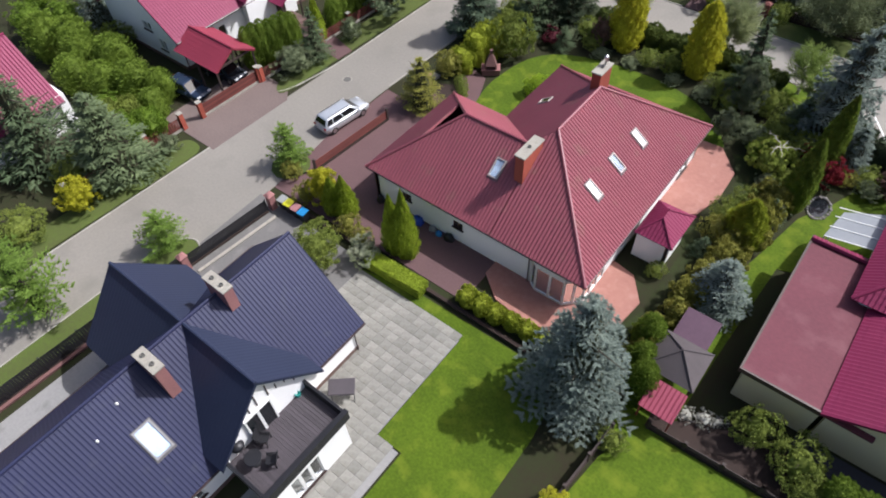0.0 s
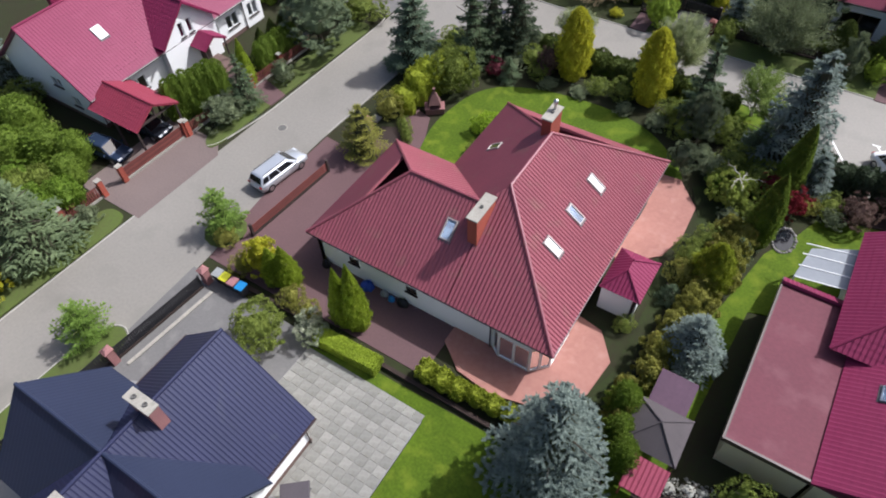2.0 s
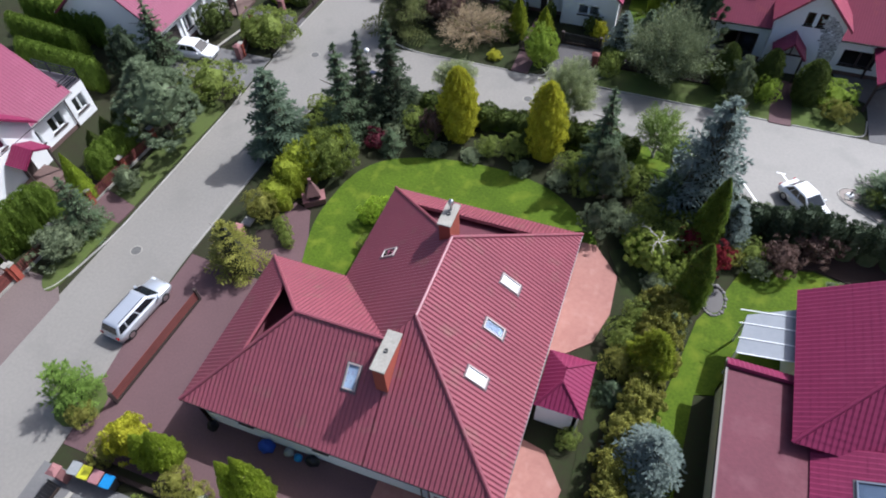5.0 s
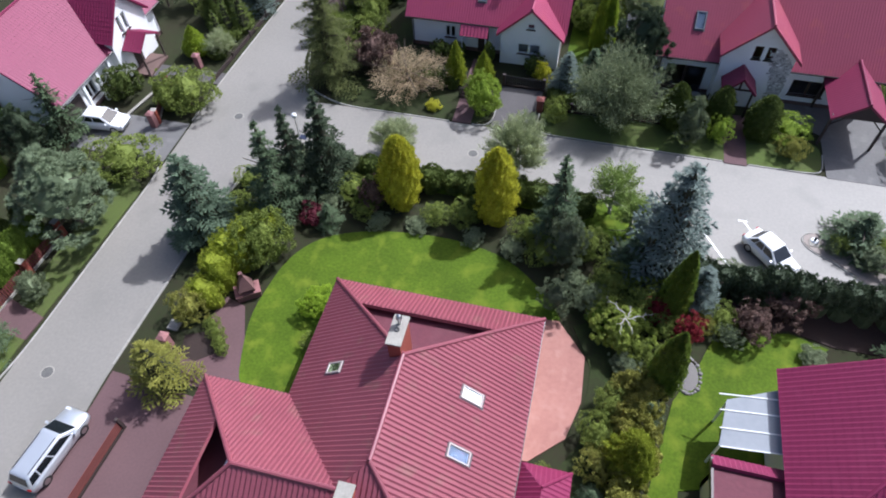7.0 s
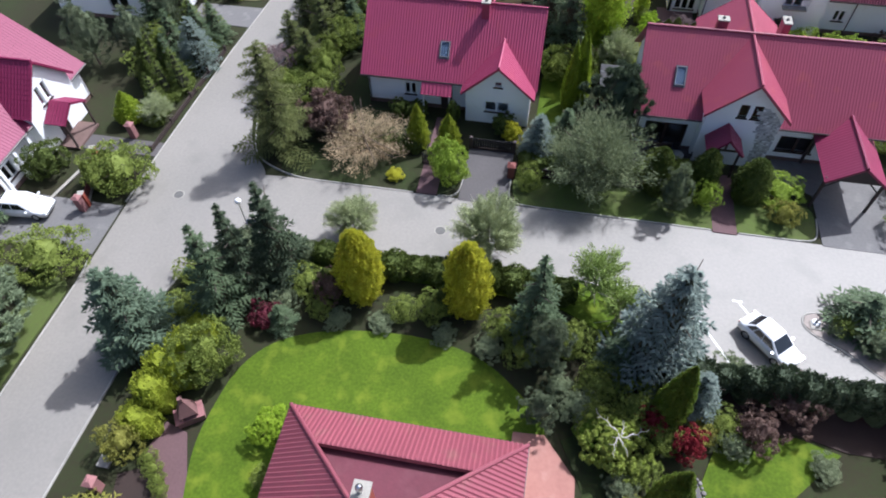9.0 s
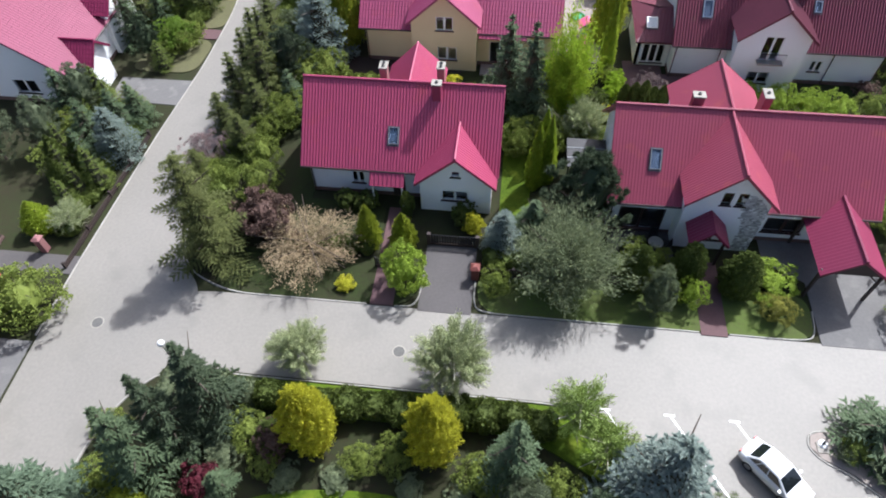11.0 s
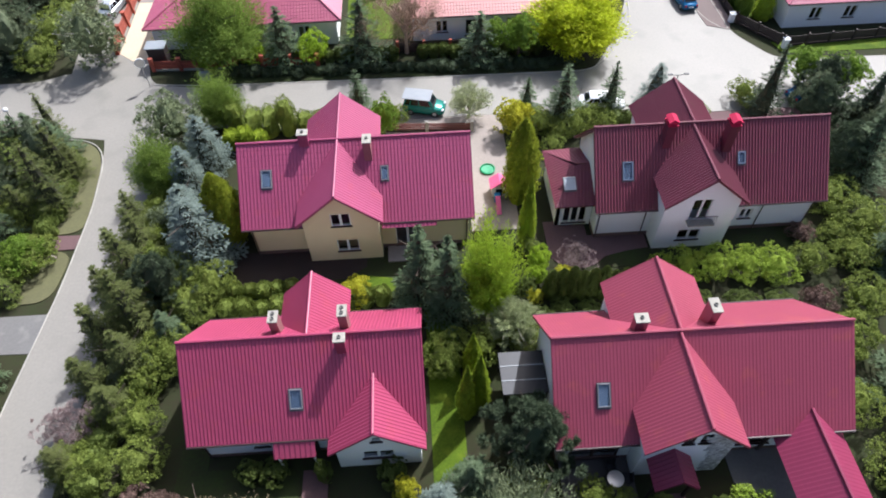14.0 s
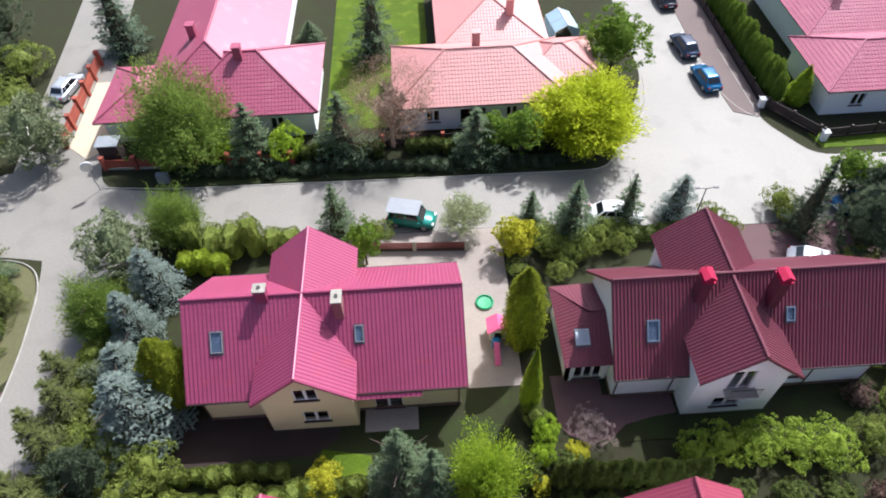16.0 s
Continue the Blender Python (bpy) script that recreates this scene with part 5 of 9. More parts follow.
# ---- white house at the junction, and the one further along the road ----
def junction_houses():
    m = pose(0, 0, 0, 0, 0, 90)
    h = gable_house("white house with a pink crimson roof at the junction", m, -5.0, 9.8, 30.9, 42.0, 3.0, 3.0, 36.45, 7.4, ROOF_CRIMSON, PLASTER, holesF=[(-1.6, -0.4, 0.9, 2.2)], holesR=[(33.5, 34.7, 1.0, 2.2), (37.5, 38.7, 1.0, 2.2)], module=0.26, rise=0.014)
    cross_gable(h, 4.9, 2.9, 3.75, 6.8, 36.4, 30.4, ROOF_CRIMSON, PLASTER, 30.75, 0.0, -1, frames=[(4.0, 4.45, 3.4, 4.9, FRAME_WHITE, 0), (4.75, 5.2, 3.4, 4.9, FRAME_WHITE, 0)], module=0.26)
    p = new("porch"); p.parent = h
    for sx in (-1, 1):
        slope(p, [(4.65, 29.0, 3.45), (4.65, 30.7, 3.45), (4.65 + sx * 1.55, 30.7, 2.5), (4.65 + sx * 1.55, 29.0, 2.5)], ROOF_CRIMSON, 0.26, 0.36)
        part("porch_post", Shape().box(4.65 + sx * 1.35 - 0.06, 4.65 + sx * 1.35 + 0.06, 29.1, 29.22, 0, 2.55), WOOD_DARK, p)
    part("porch_floor", Shape().box(3.2, 6.1, 29.0, 30.7, 0, 0.2), PLINTH, p, "dark paved porch step")
    part("entrance_door", Shape().box(4.2, 5.2, 30.68, 30.73, 0.2, 2.3), WOOD_DARK, h, "dark entrance door")
    part("garage_door", Shape().box(-4.3, -2.3, 31.38, 31.44, 0.0, 2.2), WOOD_DARK, h, "dark garage door under the eave")
    for x in (-2.0, -0.2, 1.4):
        part("column", Shape().box(x - 0.13, x + 0.13, 30.95, 31.2, 0, 2.95), PLASTER, h, "white porch column")
    g2 = gable_house("white house with a pink crimson roof along the road", m, 19.8, 37.5, 29.4, 41.0, 3.2, 3.2, 35.2, 7.4, ROOF_CRIMSON, PLASTER, holesF=[(34.0, 35.4, 0.9, 2.2)], holesL=[(33.0, 35.0, 0.9, 2.2)], module=0.26, rise=0.014)
    cross_gable(g2, 30.0, 3.0, 3.9, 6.6, 35.2, 29.0, ROOF_CRIMSON, PLASTER, 29.5, 0.0, -1, frames=[(29.2, 30.7, 3.3, 4.5, FRAME_WHITE, 1)], module=0.26)
    cross_gable(g2, 23.0, 1.6, 2.9, 4.4, 33.0, 28.2, ROOF_CRIMSON, PLASTER, 28.6, 0.0, -1, module=0.26)
    chimney(h, 8.0, 37.0, 6.4, 8.2, 0.7, 0.6, PLASTER, PLASTER, 1)
    h3 = gable_house("white house with a crimson roof behind tall firs", m, -55, -41.2, 33.6, 43.5, 3.1, 3.1, 38.4, 7.2, ROOF_CRIMSON, PLASTER, module=0.26)
    part("side_room", Shape().box(-41.6, -40.9, 34.0, 36.4, 0, 3.5), PLASTER, h3)
    h4 = gable_house("white house with a crimson roof behind a hedge", m, -73, -59.0, 33.4, 43.5, 3.1, 3.1, 38.4, 7.2, ROOF_CRIMSON, PLASTER, module=0.26)
junction_houses()

# ---- house with the flat felt roof ----
def flat_roof_house():
    h = thing("house", I4, "pale yellow house with flat red roof and crimson wings", "house", "houses of the estate")
    s = Shape(); panel(s, -32.0, 16.7, 20.6, 0, 2.75, "x", (), 0.3, 1); panel(s, 16.7, -31.7, -21.3, 0, 2.75, "y", (), 0.3, 1); panel(s, -21.3, 16.7, 23.0, 0, 2.75, "x", (), 0.3, -1)
    part("flat_wing_wall", s, PLASTER_YELLOW, h)
    bevelled("flat_roof", Shape().box(16.4, 23.0, -32.3, -21.1, 2.75, 2.98), ROOF_FELT, h, 0.03, "flat roof of red felt")
    s = Shape().box(16.36, 16.48, -32.34, -21.06, 2.72, 3.06).box(16.48, 20.6, -32.34, -32.22, 2.72, 3.06)
    part("roof_edge", s, FRAME_DARK, h)
    slope(h, [(16.4, -20.9, 2.9), (20.2, -20.9, 2.9), (20.2, -21.5, 3.25), (16.4, -21.5, 3.25)], ROOF_CRIMSON, 0.24, 0.3)
    # upper tiled part
    slope(h, [(19.5, -25.0, 3.6), (19.5, -15.8, 3.6), (25.0, -15.8, 7.6), (25.0, -19.5, 7.6)], ROOF_CRIMSON, 0.26, 0.38)
    slope(h, [(19.5, -25.0, 3.6), (34.0, -25.0, 3.6), (34.0, -19.5, 7.6), (25.0, -19.5, 7.6)], ROOF_CRIMSON, 0.26, 0.38)
    slope(h, [(19.5, -15.8, 3.6), (34.0, -15.8, 3.6), (34.0, -17.0, 5.2), (25.0, -15.9, 7.5)], ROOF_CRIMSON, 0.26, 0.38)
    cap(h, (19.5, -25.0, 3.6), (25.0, -19.5, 7.6), ROOF_CRIMSON)
    s = Shape().box(20.0, 34, -24.5, -24.2, 0, 3.7).box(20.0, 20.3, -24.2, -16.3, 0, 3.7).box(20.3, 34, -16.6, -16.3, 0, 3.7)
    part("upper_wall", s, PLASTER, h)
    # lower tiled wing
    slope(h, [(20.5, -32.4, 3.05), (20.5, -24.6, 3.05), (25.5, -24.6, 5.6), (25.5, -32.4, 5.6)], ROOF_CRIMSON, 0.26, 0.38)
    slope(h, [(30.5, -32.4, 3.05), (30.5, -24.6, 3.05), (25.5, -24.6, 5.6), (25.5, -32.4, 5.6)], ROOF_CRIMSON, 0.26, 0.38)
    s = Shape(); panel(s, -32.0, 20.9, 30.1, 0, 3.0, "x", (), 0.3, 1); s.prism([(20.9, -32.0, 3.0), (30.1, -32.0, 3.0), (25.5, -32.0, 5.4)], [(20.9, -31.7, 3.0), (30.1, -31.7, 3.0), (25.5, -31.7, 5.4)])
    part("lower_wall", s, PLASTER_YELLOW, h)
    k = 2.55 / 5
    skylight(h, -26.6, 22.2, 3.05 + 1.7 * k, 23.2, 3.05 + 2.7 * k, 0.8, False, "x", STEEL)
    area("yard_flat_roof_house", [(20.4, -40.5), (30, -42), (30, -32.2), (20.4, -32.2)], YARD_DARK, "dark blue grey paved yard", "yard", 0.03)
    # milky lean-to on the north-west
    p = thing("patio_cover", I4, "milky polycarbonate patio cover with white bars", "patio cover")
    pts = [(16.9, -20.2), (17.3, -17.6), (20.1, -16.6), (20.1, -20.2)]
    zt = lambda x: 2.5 + (x - 16.9) * 0.2
    part("sheet", Shape().prism([(x, y, zt(x)) for x, y in pts], [(x, y, zt(x) + 0.02) for x, y in pts]), POLYCARB, p)
    for y in (-20.2, -19.2, -18.2, -17.3):
        part("bar", Shape().prism([(16.95, y - 0.03, zt(16.95) + 0.02), (20.1, y - 0.03, zt(20.1) + 0.02), (20.1, y + 0.03, zt(20.1) + 0.02), (16.95, y + 0.03, zt(16.95) + 0.02)], [(16.95, y - 0.03, zt(16.95) + 0.06), (20.1, y - 0.03, zt(20.1) + 0.06), (20.1, y + 0.03, zt(20.1) + 0.06), (16.95, y + 0.03, zt(16.95) + 0.06)]), FRAME_WHITE, p)
    for x, y in ((16.98, -20.1), (17.36, -17.7)):
        part("post", Shape().box(x - 0.05, x + 0.05, y - 0.05, y + 0.05, 0, 2.5), FRAME_WHITE, p)
flat_roof_house()

# ---- far houses behind the far road ----
def hip_house(label, x0, x1, y0, y1, e, k, roof, wall, holes=(), chimneys=()):
    h = thing("house", I4, label, "house", "houses of the estate")
    w, d = x1 - x0, y1 - y0
    r = min(w, d) / 2
    z = e + k * r
    if w >= d:
        a, b = (x0 + r, y0 + r, z), (x1 - r, y0 + r, z)
        faces = ([(x0, y0, e), (x1, y0, e), b, a], [(x0, y1, e), (x1, y1, e), b, a], [(x0, y0, e), (x0, y1, e), a], [(x1, y0, e), (x1, y1, e), b])
    else:
        a, b = (x0 + r, y0 + r, z), (x0 + r, y1 - r, z)
        faces = ([(x0, y0, e), (x0, y1, e), b, a], [(x1, y0, e), (x1, y1, e), b, a], [(x0, y0, e), (x1, y0, e), a], [(x0, y1, e), (x1, y1, e), b])
    for f in faces:
        slope(h, f, roof, 0.30, 0.38, 0.014)
    for c, t in (((x0, y0, e), a), ((x1, y1, e), b), ((x1, y0, e), b if w >= d else a), ((x0, y1, e), a if w >= d else b), (a, b)):
        cap(h, c, t, roof)
    o = 0.6
    s = Shape(); panel(s, y0 + o, x0 + o, x1 - o, 0, e, "x", holes, 0.3, 1); panel(s, y1 - o, x0 + o, x1 - o, 0, e, "x", (), 0.3, -1)
    panel(s, x0 + o, y0 + o + 0.3, y1 - o - 0.3, 0, e, "y", (), 0.3, 1); panel(s, x1 - o, y0 + o + 0.3, y1 - o - 0.3, 0, e, "y", (), 0.3, -1)
    part("wall", s, wall, h)
    for q in holes:
        window(h, y0 + o, *q, "x", 1)
    gutter(h, (x0, y0 - 0.05, e - 0.05), (x1, y0 - 0.05, e - 0.05))
    for x, y, zt in chimneys:
        chimney(h, x, y, e + 1, zt, 0.7, 0.7, roof, roof, 0)
    return h
hip_house("house with a low crimson hipped roof beyond the far road", -14.6, -1.5, 55.5, 66.2, 3.0, 0.56, ROOF_FAR, PLASTER, [(-13, -11.8, 0.9, 2.2), (-6, -4.8, 0.9, 2.2)], [(-8.4, 60.4, 6.9)])
hip_house("crimson roofed garage wing of a far house", -21.4, -14.4, 56.0, 64.4, 2.7, 0.4, ROOF_FAR, PLASTER)
hip_house("crimson roofed rear wing of a far house", -17.6, -5.4, 55.9, 81.0, 3.05, 0.57, ROOF_FAR, PLASTER, (), [(-13.2, 64.4, 6.9)])
hip_house("house with a salmon tile roof beyond the far road", 5.0, 21.0, 55.2, 65.0, 3.0, 0.52, ROOF_SALMON, PLASTER, [(8, 9.2, 0.9, 2.2), (11, 13.4, 0.4, 2.2), (15.2, 16.2, 0.9, 2.2)], [(12.9, 61.3, 6.5)])
hip_house("salmon roofed side wing of a far house", 17.0, 24.2, 58.6, 65.0, 2.95, 0.48, ROOF_SALMON, PLASTER)
hip_house("salmon roofed rear wing of a far house", 9.4, 20.4, 64.0, 80.0, 3.0, 0.42, ROOF_SALMON, PLASTER, (), [(16.8, 67.5, 6.0)])
hip_house("white house with a pink red hipped roof by the turning area", 43.4, 62.0, 54.2, 63.0, 3.0, 0.5, ROOF_FAR, PLASTER, [(46.4, 47.6, 0.9, 2.2), (50, 51.2, 0.9, 2.2)])
hip_house("pink red roofed rear wing by the turning area", 45.0, 60.0, 62.6, 76.0, 3.2, 0.5, ROOF_FAR, PLASTER, (), [(49.5, 67.0, 7.0)])

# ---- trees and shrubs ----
# core tone darkened to paint the shade deep inside conifer crowns
CROWN_SHADE = surface("inner twigs with painted shade", (0.055, 0.058, 0.026), (0.035, 0.036, 0.018), rough=0.95, fine=5, coarse=1.5, bump=0.6)
def unit(v):
    return v / np.maximum(np.linalg.norm(v, axis=-1, keepdims=True), 1e-9)

KEEP = [1]
def blades(centre, along, normal, length, width):
    """Small pointed blades centred at points, along a direction and flat to a normal."""
    k = KEEP[0]
    if k > 1:
        centre, along, normal, length, width = centre[::k], along[::k], normal[::k], length[::k] * (0.92 + 0.08 * k), width[::k] * (0.88 + 0.12 * k)
    along = unit(along)
    side = unit(np.cross(along, normal))
    L, W = length[:, None] / 2, width[:, None] / 2
    tip, tail = centre + along * L, centre - along * L
    v = np.stack([tail - side * W, tip, tail + side * W], 1).reshape(-1, 3)
    n = len(centre)
    f = np.arange(3 * n).reshape(n, 3)
    return v, f

def cloud_mesh(name, groups, material, core=None, heart=None):
    vs, fs, o = [], [], 0
    for v, f in groups:
        vs.append(v); fs.append(f + o); o += len(v)
    V, F = np.concatenate(vs), np.concatenate(fs)
    verts, faces = V.tolist(), F.tolist()
    if core:
        n = len(verts)
        verts += [tuple(p) for p in core[0]]
        faces += [tuple(i + n for i in f) for f in core[1]]
    me = bpy.data.meshes.new(name)
    me.from_pydata(verts, [], faces)
    me.materials.append(material)
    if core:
        me.materials.append(heart or CROWN_SHADE)
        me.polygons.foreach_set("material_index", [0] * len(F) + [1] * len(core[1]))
    me.update()
    return me

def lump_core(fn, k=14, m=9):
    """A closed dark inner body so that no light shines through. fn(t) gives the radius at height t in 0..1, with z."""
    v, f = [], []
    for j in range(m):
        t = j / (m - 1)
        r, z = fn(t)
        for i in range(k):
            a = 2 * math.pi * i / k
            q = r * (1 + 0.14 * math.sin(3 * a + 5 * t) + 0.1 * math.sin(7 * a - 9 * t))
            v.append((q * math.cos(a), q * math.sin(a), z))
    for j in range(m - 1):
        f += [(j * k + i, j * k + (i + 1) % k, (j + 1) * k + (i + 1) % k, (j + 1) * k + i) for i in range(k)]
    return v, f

def conifer_mesh(seed, material, h=7.0, r=2.0, branches=150, tufts=13, droop=0.25, power=0.85, size=0.30, thin=1.0, stub=0.04, whorls=0, heart=0.50, ragged=0.17, spread=0.20, lift=0.16, twigs=7):
    """Boughs in whorls round a stem; each bough is a flat spray of side twigs with needles, its tip turned up."""
    g = np.random.default_rng(seed)
    up = np.array([0, 0, 1.0])
    C, A, N, L, W = [], [], [], [], []
    for i in range(branches):
        t = stub + (0.975 - stub) * ((i + g.random()) / branches) ** 1.12
        if whorls:
            t = min(0.975, (math.floor(t * whorls) + 0.5 + g.normal(0, 0.16)) / whorls)
        az = i * 2.39996 + g.normal(0, 0.2)
        ln = r * (1 - t) ** power * g.uniform(1.0 - ragged * 1.2, 1.0 + ragged * 0.5) + 0.07
        out = np.array([math.cos(az), math.sin(az), 0])
        side = np.array([-out[1], out[0], 0])
        n = max(14, int(tufts * 6.5 * (0.10 + 0.90 * (ln / r) ** 1.3)))
        m = max(3, int(twigs * (0.4 + 0.6 * ln / r)))
        at = (g.integers(0, m, n) + 0.75 + g.normal(0, 0.10, n)) / m
        at = np.clip(at, 0.10, 1.02)
        sign = np.where(g.random(n) < 0.5, -1.0, 1.0)
        reach = spread * 1.9 * ln * np.clip(1.12 - at, 0.08, 1.0) * np.clip(at * 2.6, 0.2, 1.0) + 0.05
        d = reach * g.random(n) ** 0.8
        axial = np.where(g.random(n) < 0.22, 0.15, 1.0)
        d = d * axial
        s = at + 0.75 * d / ln
        pos = up * (t * h) + out * (at * ln + 0.75 * d)[:, None] + side * (sign * d)[:, None]
        pos[:, 2] += -droop * ln * s ** 1.4 + lift * ln * s ** 3 - 0.22 * d + g.normal(0, 0.028, n)
        C.append(pos)
        A.append(out * 0.9 + side * (sign * axial * 0.8)[:, None] + up * (lift * 1.5 * s - droop * 0.8)[:, None] + g.normal(0, 0.30, (n, 3)))
        N.append(up + out * 0.25 + g.normal(0, 0.40, (n, 3)))
        L.append(size * g.uniform(0.75, 1.35, n)); W.append(size * thin * g.uniform(0.34, 0.62, n))
    k = 40
    z = g.uniform(0.90, 1.0, k)
    C.append(np.stack([g.normal(0, 0.05, k), g.normal(0, 0.05, k), z * h], 1)); A.append(up + g.normal(0, 0.45, (k, 3))); N.append(g.normal(0, 1, (k, 3)))
    L.append(size * g.uniform(0.6, 1.0, k)); W.append(size * thin * g.uniform(0.3, 0.5, k))
    C, A, N, L, W = map(np.concatenate, (C, A, N, L, W))
    # dark body behind the boughs puts inner shade into the gaps
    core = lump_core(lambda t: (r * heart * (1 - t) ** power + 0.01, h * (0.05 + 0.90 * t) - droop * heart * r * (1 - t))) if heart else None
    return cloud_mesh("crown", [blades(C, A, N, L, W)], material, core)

def broom_mesh(seed, material, h=4.0, r=2.0, stems=90, leaves=110, size=0.12, z0=0.2, arch=0.25, width=0.5, bare=0.35, fuzz=0.10, cone=1.0, uneven=0.15):
    """Many thin upswept stems that fan out from one stool, leafy along their outer part."""
    g = np.random.default_rng(seed)
    C, A, N, L, W = [], [], [], [], []
    for i in range(stems):
        y = (i + 0.5) / stems
        az = i * 2.39996 + g.normal(0, 0.2)
        lean = 1.35 * math.sqrt(1 - y) * g.uniform(0.8, 1.1)
        reach = g.uniform(0.93 - uneven, 0.93 + uneven) * (1 + 0.12 * math.sin(3 * az + seed) * math.sin(lean))
        end = np.array([r * math.sin(lean) * math.cos(az), r * math.sin(lean) * math.sin(az), (h - z0) * (0.22 + 0.78 * max(0.0, math.cos(lean)) ** cone)]) * reach
        n = int(leaves * g.uniform(0.7, 1.3))
        s = bare + (1 - bare) * g.random(n) ** 0.8
        p = end * s[:, None]
        p[:, 2] = end[2] * (s + arch * s * (1 - s) * 2) + z0
        tangent = end[None, :] * 1.0 + np.array([0, 0, 1.0]) * (end[2] * arch * 2 * (1 - 2 * s))[:, None]
        C.append(p + g.normal(0, fuzz, (n, 3)) * (0.4 + s[:, None]))
        A.append(unit(tangent) + g.normal(0, 0.45, (n, 3))); N.append(g.normal(0, 1, (n, 3)) + np.array([0, 0, 0.6]))
        L.append(size * g.uniform(0.8, 1.6, n)); W.append(size * width * g.uniform(0.5, 0.9, n))
    C, A, N, L, W = map(np.concatenate, (C, A, N, L, W))
    return cloud_mesh("crown", [blades(C, A, N, L, W)], material)

def thuja_mesh(seed, material, h=5.0, r=1.0, n=7200, top=0.95, belly=0.18, size=0.14, lumps=0.12, point=1.35):
    g = np.random.default_rng(seed)
    t = g.random(n) ** 0.9
    prof = lambda t: np.where(t < belly, 0.80 + 0.20 * np.sin(np.clip(t / belly, 0, 1) * math.pi / 2), (1 - np.clip((t - belly) / (1 - belly), 0, 1) ** point) ** top)
    az = g.random(n) * 2 * math.pi
    lump = 1 + lumps * np.sin(5 * az + 11 * t + seed) * np.cos(17 * t + 2 * az) + lumps * 0.7 * np.sin(13 * az - 23 * t)
    R = r * prof(t) * lump * g.uniform(0.84, 1.02, n)
    out = np.stack([np.cos(az), np.sin(az), 0 * az], 1)
    C = out * R[:, None]; C[:, 2] = 0.05 * h + t * h * 0.95
    A = np.array([0, 0, 1.0]) + out * g.uniform(0.1, 0.9, (n, 1)) + g.normal(0, 0.35, (n, 3))
    N = out * 0.6 + g.normal(0, 0.8, (n, 3))
    core = lump_core(lambda u: (r * 0.80 * float(prof(np.array(u))) * (0.999 if u < 1 else 0.05) + 0.003, h * (0.0 + 0.94 * u)))
    return cloud_mesh("crown", [blades(C, A, N, size * g.uniform(0.7, 1.4, n), size * g.uniform(0.45, 0.8, n))], material, core, material)

def leafy_mesh(seed, material, h=4.0, r=1.8, z0=0.6, clumps=34, leaves=130, size=0.15, loose=1.0, needle=False, flat=0.8, core_on=True, taper=0.0, green_heart=True, inner=0.48):
    """A crown of leaf clumps on an uneven ellipsoid from z0 to h."""
    g = np.random.default_rng(seed)
    C, A, N, L, W = [], [], [], [], []
    hc, mid = (h - z0) / 2, (h + z0) / 2
    for i in range(clumps):
        y = 1 - 2 * (i + 0.5) / clumps
        az = i * 2.39996 + g.normal(0, 0.3)
        q = math.sqrt(max(0, 1 - y * y))
        d = np.array([q * math.cos(az), q * math.sin(az), y])
        f = g.uniform(inner, 0.92) * (1 + 0.16 * math.sin(2 * az + seed) + 0.12 * math.sin(5 * az + 3 * y + seed))
        wide = r * (1 - taper * max(0.0, y + 0.2))
        c = d * np.array([wide, wide, hc]) * f + np.array([0, 0, mid])
        cr = g.uniform(0.14, 0.40) * min(r, hc * 1.3) * loose
        n = int(2 * leaves * g.uniform(0.7, 1.3))
        p = unit(g.normal(0, 1, (n, 3)))
        p[:, 2] = np.where(g.random(n) < 0.5, np.abs(p[:, 2]), p[:, 2])
        p = np.where(((p @ d) < -0.15)[:, None], -p, p)
        rad = cr * g.uniform(0.62, 1.10, (n, 1))
        C.append(c + p * rad * np.array([1, 1, flat]))
        if needle:
            A.append(p + g.normal(0, 0.35, (n, 3)) + np.array([0, 0, 0.3])); N.append(g.normal(0, 1, (n, 3)))
            L.append(size * 0.85 * g.uniform(1.1, 1.9, n)); W.append(size * 0.85 * g.uniform(0.25, 0.5, n))
        else:
            A.append(g.normal(0, 1, (n, 3)) + p * 0.5); N.append(p + g.normal(0, 0.6, (n, 3)))
            L.append(size * 0.85 * g.uniform(0.8, 1.5, n)); W.append(size * 0.85 * g.uniform(0.5, 0.95, n))
    C, A, N, L, W = map(np.concatenate, (C, A, N, L, W))
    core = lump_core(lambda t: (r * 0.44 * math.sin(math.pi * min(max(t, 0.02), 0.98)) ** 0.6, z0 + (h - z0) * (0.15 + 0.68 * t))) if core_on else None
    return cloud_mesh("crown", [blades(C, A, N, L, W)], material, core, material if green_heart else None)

def trunk_shape(seed, h, r, limbs=6, z0=0.2, limb_from=0.3, spread=0.7, w=0.10):
    g = random.Random(seed)
    s = Shape()
    s.tube((0, 0, -0.1), (0, 0, h * 0.55), w, w * 0.6, 8)
    s.tube((0, 0, h * 0.55), (0.02 * h, 0.01 * h, h * 0.93), w * 0.6, w * 0.12, 6)
    for i in range(limbs):
        a = i * 2.4 + g.uniform(-0.3, 0.3)
        z = h * (limb_from + (0.85 - limb_from) * i / limbs)
        ln = r * spread * g.uniform(0.7, 1.1)
        s.tube((0, 0, z), (ln * math.cos(a), ln * math.sin(a), min(h * 0.95, z + ln * 0.55)), w * 0.38, w * 0.1, 5)
    return s

